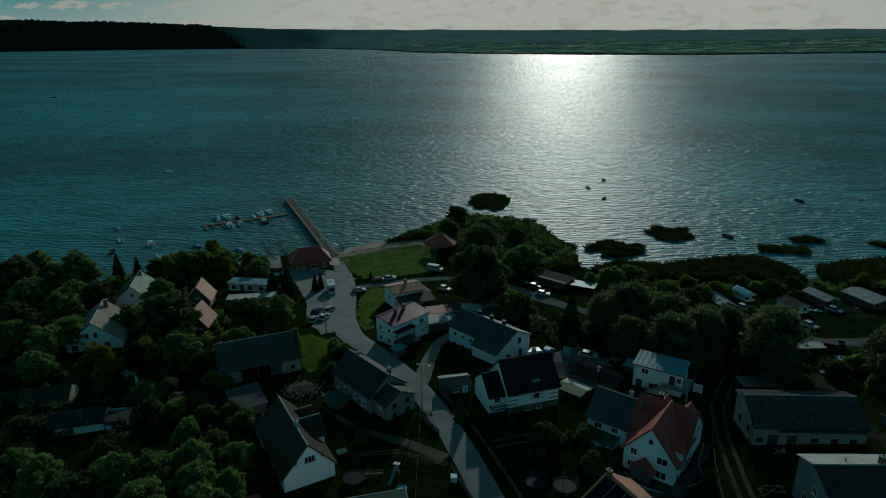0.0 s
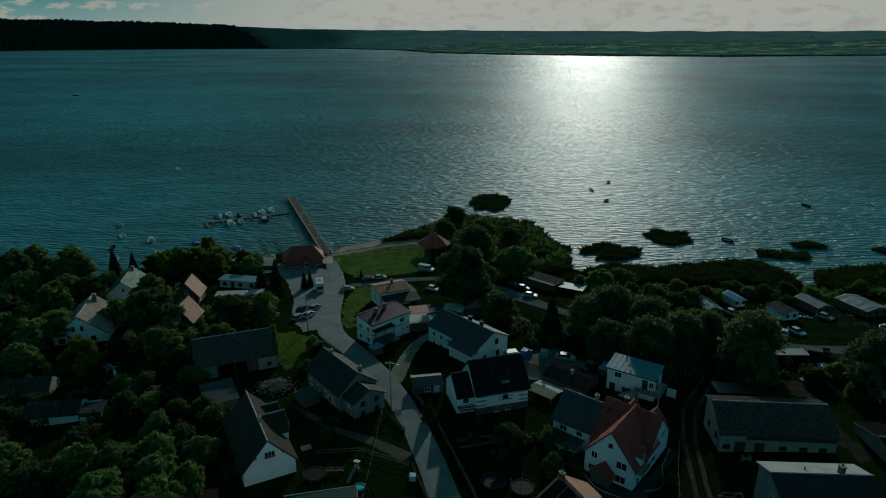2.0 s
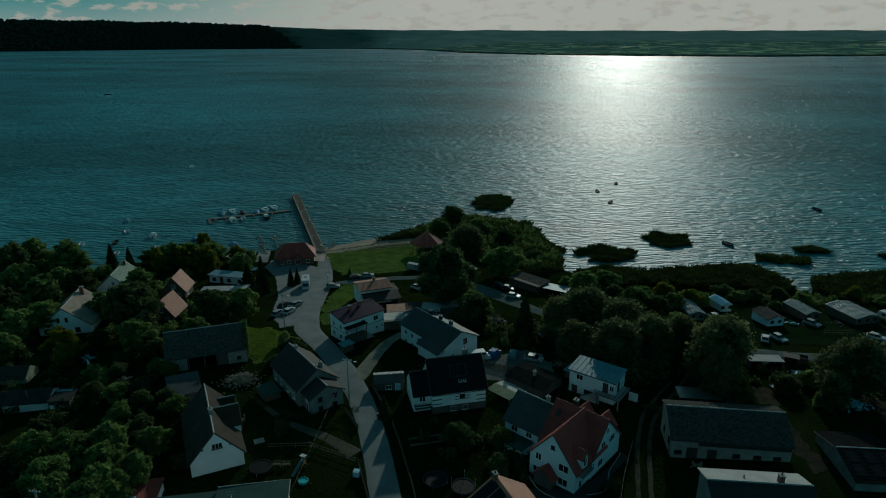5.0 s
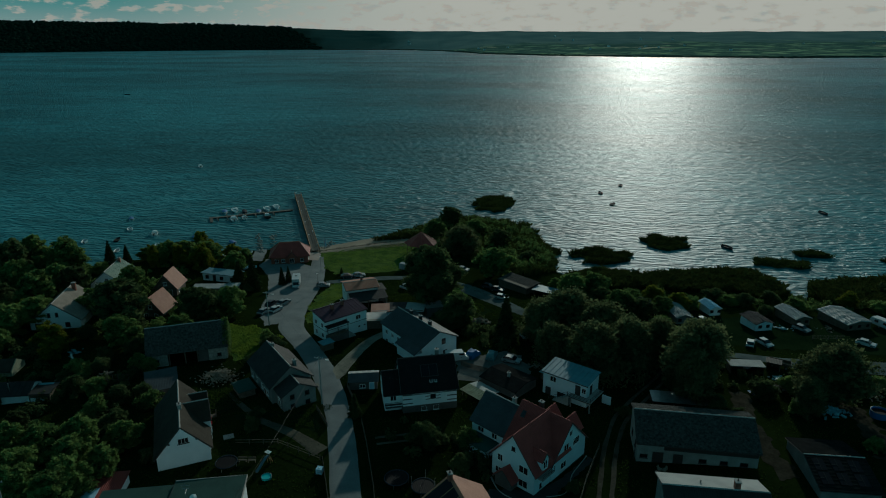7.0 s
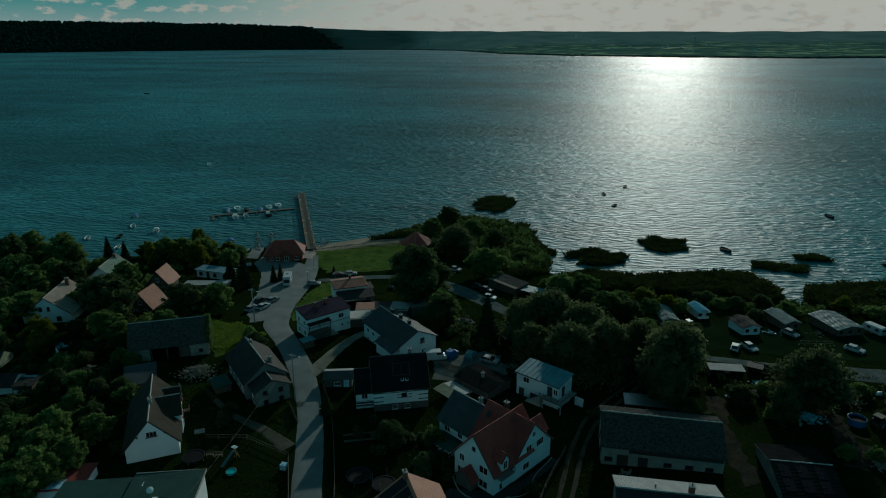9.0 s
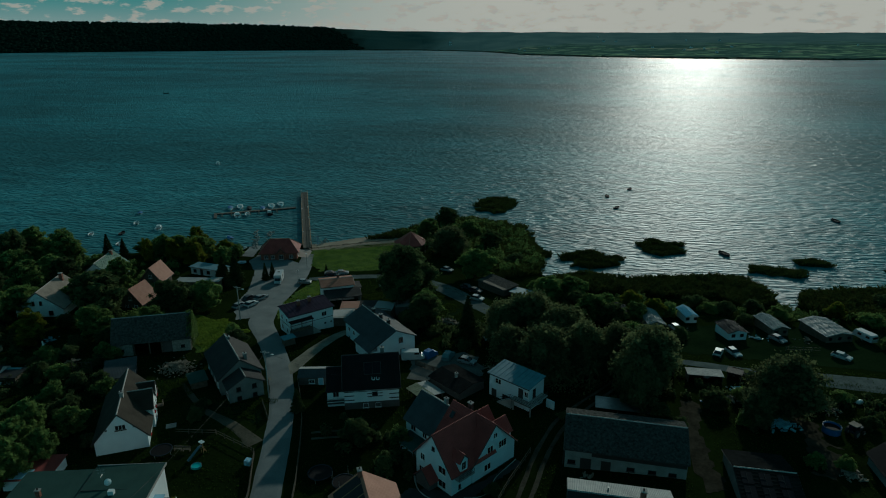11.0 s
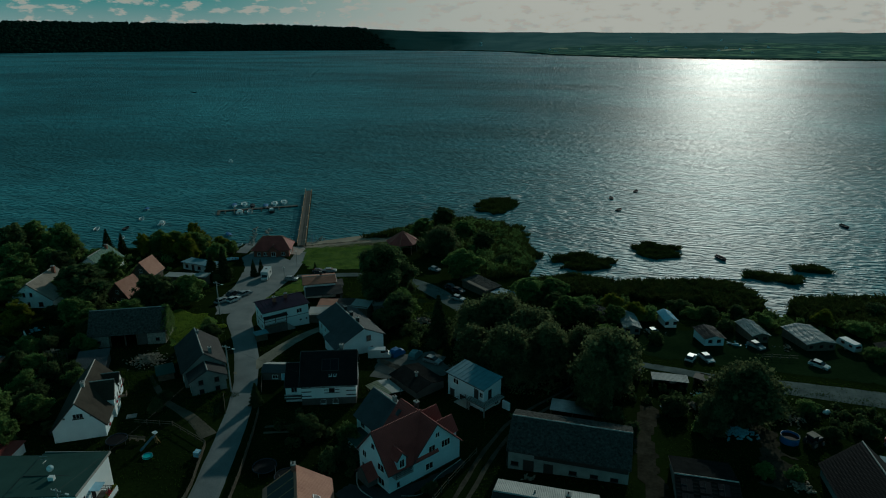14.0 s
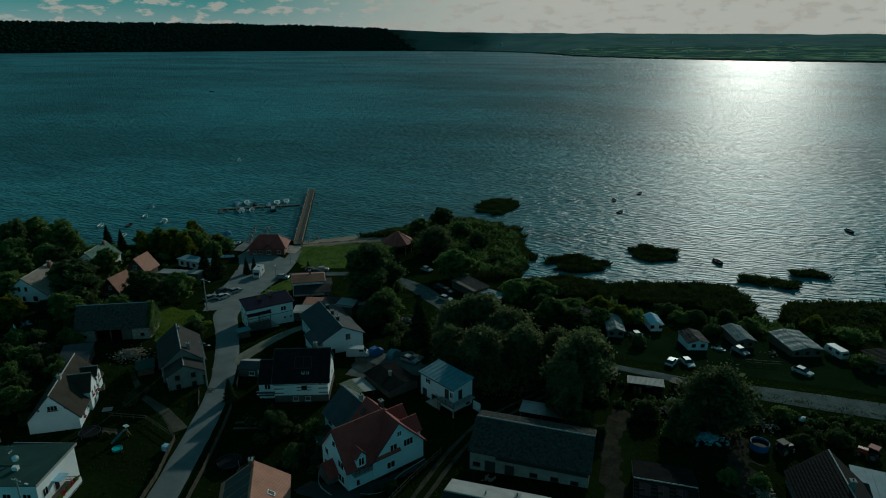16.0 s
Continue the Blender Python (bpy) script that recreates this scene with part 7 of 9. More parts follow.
def not_paved(x, y, rng):
    ok = ~near_road(x, y)
    ok &= ~inside([(-62, 199), (-45, 208), (-36, 190), (-32, 172), (-29, 140), (-34, 134), (-41, 141), (-54, 178)], x, y)
    trk = np.interp(y, [70, 84, 97, 107, 115, 123, 131, 139], [47.2, 48.3, 50, 52.4, 57, 61.8, 65.8, 69.7])
    ok &= ~((np.abs(x - trk) < 1.5) & (y < 140))
    lane = np.interp(x, [-31, -24, -14, -4, 8, 20, 32, 45, 62, 80, 95, 112, 130, 160], [176, 179.5, 184, 186.5, 181, 171, 160.5, 150, 142.5, 139, 138.8, 141, 139.5, 134])
    ok &= ~((np.abs(y - lane) < 2.6) & (x > -30))
    ok &= ~inside([(78, 145), (155, 146), (155, 176), (78, 170)], x, y)
    ok &= ~inside([(-42, 201), (-28, 212), (-14, 220), (-8, 215), (-9, 193), (-30, 184)], x, y)
    for area in BARE:
        ok &= ~inside(area, x, y)
    branch = np.interp(y, [110, 117, 126, 135, 146], [-8, -6.5, -5, -2.5, 3])
    ok &= ~((np.abs(x - branch) < 2.1) & (y > 108) & (y < 147))
    path = np.interp(x, [-20, -15, -9, -4.5, 0.5], [98, 94.6, 93.5, 91.3, 88])
    ok &= ~((np.abs(y - path) < 1.0) & (x > -20) & (x < 1))
    pat = np.array([noise.noise((a * 0.13, b * 0.13, 3.0)) + 0.6 * noise.noise((a * 0.5, b * 0.5, 9.0)) for a, b in zip(x, y)])
    return ok & (pat + rng.random(len(x)) * 0.9 > 0.35)


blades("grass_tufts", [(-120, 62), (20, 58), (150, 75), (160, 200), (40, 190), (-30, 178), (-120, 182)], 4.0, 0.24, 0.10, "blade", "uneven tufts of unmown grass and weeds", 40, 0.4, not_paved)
# the patches in blade_lit carry sunlight in their colour, those in blade do not
blades("lush_grass", [(-45, 138), (-36, 134.5), (-32, 135), (-28, 130), (-24, 125), (-31, 116), (-35, 122), (-46, 130)], 45, 0.32, 0.07, "blade_lit", "lush rough grass beside the old barn, sunlight put into its green", 41, 0.5)
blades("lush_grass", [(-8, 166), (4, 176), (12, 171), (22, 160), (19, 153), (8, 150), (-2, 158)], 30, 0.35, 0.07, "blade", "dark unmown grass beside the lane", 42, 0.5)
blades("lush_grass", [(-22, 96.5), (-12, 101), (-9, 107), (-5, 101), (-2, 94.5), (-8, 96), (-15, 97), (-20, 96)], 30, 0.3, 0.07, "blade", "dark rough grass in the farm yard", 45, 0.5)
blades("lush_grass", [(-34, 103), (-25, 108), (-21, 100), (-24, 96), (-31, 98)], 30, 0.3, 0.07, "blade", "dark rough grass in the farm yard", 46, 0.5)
blades("lane_grass", [(95, 135.6), (130, 135.0), (160, 129.8), (160, 138.2), (130, 143.8), (112, 144.6), (95, 141.8)], 5, 0.22, 0.09, "blade", "weeds growing on the lane and its edges", 47, 0.5, lambda x, y, rng: rng.random(len(x)) < np.clip(np.abs(y - np.interp(x, [95, 112, 130, 160], [138.8, 141, 139.5, 134]) - 0.2) / 3.2, 0.08, 1))
blades("verge_grass", [(-28, 175), (-21, 175.5), (-21, 166), (-24, 150), (-21.5, 143), (-23.5, 141), (-26.5, 152), (-28, 165)], 40, 0.16, 0.05, "blade_lit", "short lush grass on the road verge, coloured a sunlit green", 43, 0.5)
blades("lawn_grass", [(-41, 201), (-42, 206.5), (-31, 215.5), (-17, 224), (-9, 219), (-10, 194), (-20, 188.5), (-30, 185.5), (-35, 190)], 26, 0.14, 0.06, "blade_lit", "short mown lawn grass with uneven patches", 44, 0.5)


def thicket(name, poly, n, seed, label, material, hmin, hmax, avoid=True):
    """Brambles and bushes grown together."""
    rng = np.random.default_rng(seed)
    p = np.array(poly, float)
    x = rng.uniform(p[:, 0].min(), p[:, 0].max(), n * 3); y = rng.uniform(p[:, 1].min(), p[:, 1].max(), n * 3)
    ok = inside(poly, x, y)
    if avoid:
        ok &= not_paved(x, y, rng)
    x, y = x[ok][:n], y[ok][:n]
    P, D = [], []
    for a, b in zip(x, y):
        h = rng.uniform(hmin, hmax)
        k = int(70 + 60 * h)
        d = rng.normal(0, 1, (k, 3)); d[:, 2] = np.abs(d[:, 2]) + 0.1
        d /= np.linalg.norm(d, axis=1)[:, None]
        c = np.array([a, b, gz(a, b)])
        P.append(c + d * np.array([h * 0.8, h * 0.8, h]) * (0.6 + 0.45 * rng.random(k))[:, None] * (1 + 0.25 * np.sin(d[:, :1] * 7 + a)))
        D.append(d)
    me = leaf_mesh(name, np.concatenate(P), np.concatenate(D), 0.42, material, rng)
    return tagged(new(name, me), label, "bushes", kind="stuff")


thicket("undergrowth", [(-120, 58), (-34, 58), (-36, 80), (-46, 100), (-52, 108), (-80, 120), (-120, 130)], 260, 5, "tangled dark bushes filling the overgrown gardens", "leaf_b", 0.9, 2.4)
thicket("undergrowth", [(-110, 120), (-78, 122), (-50, 120), (-46, 140), (-50, 165), (-60, 182), (-90, 186), (-125, 182)], 150, 6, "tangled bushes between the lakeside cottages", "leaf_a", 0.9, 2.2)
thicket("undergrowth", [(56, 112), (80, 124), (130, 122), (130, 132), (70, 134), (50, 128)], 110, 7, "weedy bushes on waste ground", "leaf_b", 0.6, 1.6)
thicket("undergrowth", [(22, 130), (40, 126), (60, 128), (64, 140), (44, 148), (28, 158), (16, 150)], 90, 8, "shrubby undergrowth below the willows", "leaf_b", 0.9, 2.2)
thicket("undergrowth", [(62, 172), (100, 180), (128, 178), (150, 180), (150, 188), (104, 186), (60, 187)], 80, 9, "scrub between the huts and the reeds", "leaf_a", 0.8, 2.2, False)
thicket("undergrowth", [(-14, 232), (2, 219), (14, 206), (30, 193), (40, 204), (34, 232), (26, 250), (4, 262), (-10, 250)], 90, 12, "willow scrub rising out of the reed bed", "leaf_a", 1.6, 3.6, False)
thicket("willow_scrub", [(33, 136), (40, 124), (52, 120), (62, 126), (62, 137), (50, 144), (40, 150)], 46, 64, "grey-green willow scrub grown together under the trees", "leaf_w", 3.2, 6.4)
thicket("undergrowth", [(12, 88), (30, 80), (28, 98), (10, 100)], 26, 13, "dark garden shrubs", "leaf_b", 0.8, 1.7)


def ivy():
    rng = np.random.default_rng(3)
    n = 1300
    t, z = rng.uniform(-1, 1, n), rng.random(n)
    top = 14.9 - 4.3 * np.abs(t)
    zz = 7.0 + (top - 7.0) * z ** 0.6
    out = rng.uniform(0.1, 0.75, n)
    lx, ly = 8.4 + out - 0.6 * (z > 0.9), t * 3.4
    c, s = math.cos(radians(26.4)), math.sin(radians(26.4))
    P = np.stack([-42.1 + lx * c - ly * s, 117.4 + lx * s + ly * c, zz], 1)
    D = np.tile([c, s, 0.4], (n, 1))
    # the top spills over the verge onto the roof
    t, lx = rng.uniform(-1, 1, 700), 8.9 - 1.3 * rng.random(700) ** 2
    ly, zz = t * 4.0, 14.9 - 4.6 * np.abs(t) + rng.uniform(0, 0.55, 700)
    P = np.concatenate([P, np.stack([-42.1 + lx * c - ly * s, 117.4 + lx * s + ly * c, zz], 1)])
    D = np.concatenate([D, np.tile([0, 0, 1.0], (700, 1))])
    return tagged(new("ivy", leaf_mesh("ivy", P, D, 0.36, "leaf_a", rng)), "bright green ivy climbing the barn gable", "ivy")


ivy()


def far_woods():
    rng = np.random.default_rng(77)
    nv, nf = [], []
    na, nr = FAR.shape[:2]

    def clump(c, r, h):
        b = len(nv)
        k = 6
        for j, (f, g) in enumerate(((1.0, 0.0), (0.95, 0.55), (0.45, 0.95))):
            for i in range(k):
                a = i * 6.2832 / k + j * 0.5
                w = r * f * rng.uniform(0.75, 1.2)
                nv.append((c[0] + w * math.cos(a), c[1] + w * math.sin(a), c[2] + h * g * rng.uniform(0.85, 1.1)))
        for j in range(2):
            for i in range(k):
                nf.append((b + j * k + i, b + j * k + (i + 1) % k, b + (j + 1) * k + (i + 1) % k, b + (j + 1) * k + i))
        nf.append([b + 2 * k + i for i in range(k)])

    kind = []
    for i in range(na - 1):
        for j in range(nr - 1):
            p00, p10, p01 = FAR[i, j], FAR[i + 1, j], FAR[i, j + 1]
            shore = j == 0
            hill = FAR_A[i] < -23.2 + 3.0 * (1 - j / nr)
            for q in range(2 if hill else 6 if shore else 1):
                if not hill and not shore:
                    continue
                u, v = rng.random(), rng.random() * (0.3 if shore and not hill else 1)
                c = p00 + (p10 - p00) * u + (p01 - p00) * v
                c[2] = max(c[2], 0.5) - 1
                if hill:
                    clump(c, rng.uniform(11, 18), rng.uniform(10, 19) * (0.55 + 0.45 * float(smooth(-18, -25, FAR_A[i]))))
                else:
                    clump(c, rng.uniform(8, 20), rng.uniform(3.0, 7.5))
                kind += ["far_wood" if hill else "far_hedge_hazed"] * 13
    for mat, lab in (("far_wood", "dark distant wooded hill across the lake"), ("far_hedge_hazed", "distant trees along the far shore with haze in their colour")):
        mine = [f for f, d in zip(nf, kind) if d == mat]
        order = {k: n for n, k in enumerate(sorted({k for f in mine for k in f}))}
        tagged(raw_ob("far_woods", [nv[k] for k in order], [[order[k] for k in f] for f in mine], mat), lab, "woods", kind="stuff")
    for i in range(26):
        a = int(rng.uniform(130, 230)); j = int(rng.uniform(4, 20))
        c = FAR[a, j]
        h = thing("farmhouse", pose(c[0], c[1], c[2] - 1, 0, 0, rng.uniform(0, 180)), "tiny far white farmhouse among fields", "house", "far village")
        w = rng.uniform(8, 16)
        part("wall", pentagon(w, 9, 0, 6, 9.5), "white", h)
        for s in (-1, 1):
            part("roof_slope", slope_sheet(-w / 2 - 0.4, w / 2 + 0.4, 5, 3.9, s, 9.6), "tile_cream", h)


far_woods()

thicket("willow_scrub", [(46, 197), (50, 203), (58, 207), (69, 203), (84, 209), (97, 213), (106, 213), (110, 205), (109, 192), (103, 187), (92, 191), (80, 190), (66, 189), (55, 188)], 230, 61, "rounded willow scrub grown through the reeds", "reed", 1.2, 2.6, False)
thicket("willow_scrub", [(120, 192), (123, 204), (136, 209), (150, 212), (185, 216), (185, 192), (150, 189), (131, 186)], 190, 62, "rounded willow scrub grown through the reeds", "reed", 1.2, 2.6, False)
thicket("willow_scrub", [(-18, 236), (-8, 254), (5, 264), (17, 260), (28, 254), (34, 240), (36, 226), (40, 217), (39, 203), (30, 196), (22, 201), (14, 208), (3, 221), (-3, 231)], 300, 63, "rounded willow scrub grown through the reeds", "leaf_a", 1.2, 2.8, False)


# ---- jetty and boats ----
def jetty():
    a, b = Vector((-46.4, 209.0, 0)), Vector((-86.6, 291.8, 0))
    ln = (b - a).length
    ang = math.degrees(math.atan2(b.y - a.y, b.x - a.x))
    j = thing("jetty", pose(a.x, a.y, 0, 0, 0, ang), "long wooden jetty with railings reaching into the lake", "jetty")
    w = 1.55
    n = int(ln / 0.9)
    me = None
    for i in range(n):
        if me is None:
            bm = bmesh.new(); box(bm, 0.01, -w, 1.25, 0.88, w, 1.35)
            first = part("plank", bm, "deck", j); me = first.data
        else:
            o = new("plank", me); o.parent = j; o.location = (i * 0.9, 0, 0)
    for s in (-1, 1):
        part("beam", boxes((0, s * (w - 0.3) - 0.12, 0.95, ln, s * (w - 0.3) + 0.12, 1.25)), "wood", j)
        part("handrail", boxes((0, s * w - 0.09, 2.25, ln, s * w + 0.09, 2.36)), "rail_wood", j, "orange-stained wooden handrail")
        part("knee_rail", boxes((0, s * w - 0.05, 1.75, ln, s * w + 0.05, 1.85)), "rail_wood", j)
        k = 0.0
        pm = None
        while k < ln:
            if pm is None:
                o = part("post", boxes((-0.09, s * w - 0.09, -2.2, 0.09, s * w + 0.09, 2.3)), "wood", j); pm = o.data
            else:
                o = new("post", pm); o.parent = j; o.location = (k, 0, 0)
            k += 3.0
    for k in (10, 28, 46, 64, 82):
        l = part("lamp_post", rods([((k, 1.4, 1.3), (k, 1.4, 4.6))], 0.05), "steel", j)
        part("lamp_head", boxes((k - 0.18, 1.0, 4.6, k + 0.18, 1.5, 4.72)), "trim_white", l)
    for k in (6, 24, 42, 60):
        part("life_ring_box", boxes((k - 0.25, -1.4, 1.36, k + 0.25, -1.1, 1.9)), "trim_white", j)
    a, b = Vector((-78.6, 265.8, 0)), Vector((-109.6, 246.6, 0))
    ln = (b - a).length
    p = thing("pontoon", pose(a.x, a.y, 0, 0, 0, math.degrees(math.atan2(b.y - a.y, b.x - a.x))), "low floating pontoon with mooring fingers", "pontoon")
    n = int(ln / 3)
    for i in range(n):
        part("deck_section", boxes((i * 3.05, -0.9, 0.35, i * 3.05 + 2.98, 0.9, 0.5)), "deck", p)
        part("float", boxes((i * 3.05 + 0.2, -0.8, -0.4, i * 3.05 + 2.7, 0.8, 0.35)), "trim_dark", p)
    for i, k in enumerate((9, 13, 17, 21, 25, 29, 33)):
        part("finger", boxes((k - 0.22, 0.9, 0.3, k + 0.22, 5.4, 0.45)), "wood", p)
        if i % 2:
            part("finger", boxes((k - 0.22, -5.2, 0.3, k + 0.22, -0.9, 0.45)), "wood", p)
        part("mooring_pile", rods([((k, 5.5, -2), (k, 5.5, 1.6))], 0.11), "wood", p)
    part("outer_arm", boxes((35.2, 0.9, 0.32, 36.4, 7.5, 0.47)), "deck", p)


def hull_bm(L, W, H, inner=True):
    """An open boat's shell: pointed bow at +x, flat stern, a rounded bilge."""
    bm = bmesh.new()
    st = [(-0.5, 0.86, 0.0), (-0.25, 1.0, -0.02), (0.1, 0.98, 0.0), (0.32, 0.72, 0.08), (0.45, 0.32, 0.2), (0.5, 0.03, 0.3)]

    def ring(f, k, up, q):
        w = W / 2 * k * q
        return [(f * L, -w, H * (1 + up)), (f * L, -w * 0.85, H * 0.35), (f * L, -w * 0.45, 0.02), (f * L, w * 0.45, 0.02), (f * L, w * 0.85, H * 0.35), (f * L, w, H * (1 + up))]

    rings = [[bm.verts.new(p) for p in ring(f, k, up, 1)] for f, k, up in st]
    for a, b in zip(rings, rings[1:]):
        for i in range(5):
            bm.faces.new((a[i], a[i + 1], b[i + 1], b[i]))
    bm.faces.new(rings[0][::-1])
    ins = [[bm.verts.new((x * 0.97, y * 0.9, max(z, 0.14) if i not in (0, 5) else z)) for i, (x, y, z) in enumerate(ring(f, k, up, 1))] for f, k, up in st]
    for a, b in zip(ins, ins[1:]):
        for i in range(5):
            bm.faces.new((a[i + 1], a[i], b[i], b[i + 1]))
    bm.faces.new(ins[0])
    for (a, b), (c, d) in zip(zip(rings, rings[1:]), zip(ins, ins[1:])):
        for i in (0, 5):
            bm.faces.new((a[i], b[i], d[i], c[i]))
    bmesh.ops.recalc_face_normals(bm, faces=bm.faces[:])
    return bm


def boat(x, y, ang, L=5.0, W=1.95, hull="boat_white", cover=None, cabin=False, engine=True, label="", z=-0.06):
    L, W = L * 1.05, W * 1.2
    b = thing("boat", pose(x, y, z, 0, 0, ang), label or "small white open boat moored on the lake", "boat", "lake boats")
    H = 0.62 if L < 5 else 0.8
    part("hull", hull_bm(L, W, H), hull, b)
    for k in (-0.22, 0.05, 0.25):
        part("thwart", boxes((k * L - 0.14, -W * 0.42, H * 0.62, k * L + 0.14, W * 0.42, H * 0.7)), "wood", b)
    if cover:
        bm = bmesh.new()
        pr = [(-0.5, 0.86), (-0.25, 1.0), (0.1, 0.98), (0.32, 0.72), (0.48, 0.12)]
        rr = [[bm.verts.new((f * L, s * W / 2 * k * 1.03, H + up)) for s, up in ((-1, 0.02), (-0.5, 0.24), (0, 0.34), (0.5, 0.24), (1, 0.02))] for f, k in pr]
        for a, c in zip(rr, rr[1:]):
            for i in range(4):
                bm.faces.new((a[i], a[i + 1], c[i + 1], c[i]))
        bmesh.ops.recalc_face_normals(bm, faces=bm.faces[:])
        part("cover", bm, cover, b)
    if cabin:
        bm = bmesh.new()
        v = [bm.verts.new(p) for p in ((-0.1 * L, -W * 0.36, H), (0.26 * L, -W * 0.28, H), (0.26 * L, W * 0.28, H), (-0.1 * L, W * 0.36, H), (-0.08 * L, -W * 0.3, H + 0.85), (0.12 * L, -W * 0.26, H + 0.85), (0.12 * L, W * 0.26, H + 0.85), (-0.08 * L, W * 0.3, H + 0.85))]
        for f in ((3, 2, 1, 0), (4, 5, 6, 7), (0, 1, 5, 4), (1, 2, 6, 5), (2, 3, 7, 6), (3, 0, 4, 7)):
            bm.faces.new([v[i] for i in f])
        c = part("cabin", bm, "boat_white", b)
        part("windscreen", boxes((0.13 * L, -W * 0.2, H + 0.4, 0.2 * L, W * 0.2, H + 0.62)), "car_glass", c)
    if engine:
        part("outboard", boxes((-0.5 * L - 0.32, -0.14, H * 0.6, -0.5 * L - 0.02, 0.14, H + 0.35), (-0.5 * L - 0.2, -0.05, -0.3, -0.5 * L - 0.1, 0.05, H * 0.6)), "trim_dark", b)
    return b


jetty()
boat(-141.1, 208.0, 121, 4.6, 1.7); boat(-143.6, 240.8, 124, 4.4, 1.7, cover="boat_blue", label="moored boat under a blue cover"); boat(-134.0, 226.0, 127, 4.6, 1.8)
boat(-129.7, 212.0, 110, 4.4, 1.7, "boat_dark", label="dark-hulled open boat moored on the lake"); boat(-121.2, 200.0, 113, 4.2, 1.6); boat(-119.8, 221.7, 116, 5.6, 2.2, cabin=True, label="white motorboat with cabin moored offshore")
boat(-109.6, 208.0, 133, 4.6, 1.7); boat(-101.0, 220.0, 136, 4.4, 1.7, "boat_dark", "boat_blue", label="dark boat with blue cover moored offshore"); boat(-83.3, 216.3, 139, 4.6, 1.8, cover="boat_blue", label="white boat with blue cover moored offshore")
boat(-175.7, 355.3, 122, 5.6, 2.2, cabin=True, label="white motorboat far out on the lake"); boat(-551.0, 821.0, 5, 7, 2.4, "boat_dark", label="dark boat very far out on the lake")
boat(63.9, 322.9, 95, 4.6, 1.9, "boat_dark", label="dark open boat in the sun glint"); boat(75.8, 342.0, 80, 4.6, 1.9, "boat_dark", label="dark open boat in the sun glint"); boat(68.2, 300.6, 70, 4.4, 1.9, "boat_dark", label="dark open boat in the sun glint")
boat(105.4, 240.3, -60, 4.8, 2.0, "boat_dark", label="dark open boat near the reed clumps"); boat(160.6, 298.4, -75, 5.0, 2.0, "boat_dark", label="dark open boat on open water"); boat(192.1, 304.8, 80, 5.0, 1.9, label="pale open boat on open water")
for i, (x, y, c, k) in enumerate(((-107.9, 257.4, "boat_blue", 0), (-104.5, 260.5, None, 1), (-98.4, 247.4, None, 1), (-98.9, 258.8, "boat_dark", 0), (-94.6, 249.8, None, 0), (-92.9, 260.5, "boat_blue", 0), (-91.0, 265.4, None, 1), (-85.8, 253.8, None, 1), (-88.2, 269.4, None, 1))):
    boat(x, y, 122 if i in (2, 4, 7) else -58, 6.4 if k else 5.0, 2.4 if k else 1.9, "boat_white" if i % 4 != 3 else "boat_dark", c, bool(k), True, "white cabin motorboat berthed at the pontoon" if k else "open boat berthed at the pontoon")
for x, y, a in ((-76.7, 200.9, 70), (-73.0, 202.0, 60), (-70.2, 203.4, 75)):
    boat(x, y, a, 4.2, 1.7, label="white boat pulled up on the shore", engine=False, z=gz(x, y) + 0.05)
boat(-60.8, 185.5, 30, 4.4, 1.8, "sky_blue", engine=False, label="upturned pale blue boat on the grass", z=gz(-60.8, 185.5) + 0.05)
boat(-68.0, 216.4, 10, 6.0, 2.2, "boat_blue", "boat_blue", label="blue boat lying beside the slipway", z=gz(-68, 216.4) + 0.1)


def rocks(name, pts, seed, label):
    rng = np.random.default_rng(seed)
    bm = bmesh.new()
    for (x0, y0), (x1, y1) in zip(pts, pts[1:]):
        n = int(math.hypot(x1 - x0, y1 - y0) / 0.35)
        for i in range(n):
            t = rng.random()
            x, y = x0 + (x1 - x0) * t + rng.normal(0, 0.7), y0 + (y1 - y0) * t + rng.normal(0, 0.7)
            r = rng.uniform(0.25, 0.65)
            bmesh.ops.create_icosphere(bm, subdivisions=1, radius=r, matrix=pose(x, y, max(gz(x, y), -0.1) + 0.1, rng.uniform(0, 90), rng.uniform(0, 90), 0) @ Matrix.Diagonal((1, rng.uniform(0.6, 1), rng.uniform(0.5, 0.9), 1)))
    return tagged(mesh_ob(name, bm, "stone"), label, "rocks", kind="stuff")


rocks("breakwater_stones", [(-66, 205), (-70.5, 214), (-78.4, 228.5)], 1, "dark boulders lining the slipway")
rocks("breakwater_stones", [(-61.5, 210), (-65.9, 217), (-71.8, 228.6)], 2, "dark boulders lining the slipway")
rocks("breakwater_stones", [(-44.5, 215), (-46.0, 224)], 3, "dark boulders beside the jetty")


# ---- vehicles ----
def wheel(root, x, y, r=0.32, w=0.2):
    bm = bmesh.new()
    bmesh.ops.create_cone(bm, cap_ends=True, segments=14, radius1=r, radius2=r, depth=w, matrix=pose(x, y, r, 90, 0, 0))
    t = part("wheel", bm, "tyre", root)
    bm = bmesh.new()
    bmesh.ops.create_cone(bm, cap_ends=True, segments=12, radius1=r * 0.6, radius2=r * 0.6, depth=w + 0.02, matrix=pose(x, y, r, 90, 0, 0))
    part("rim", bm, "steel", t)


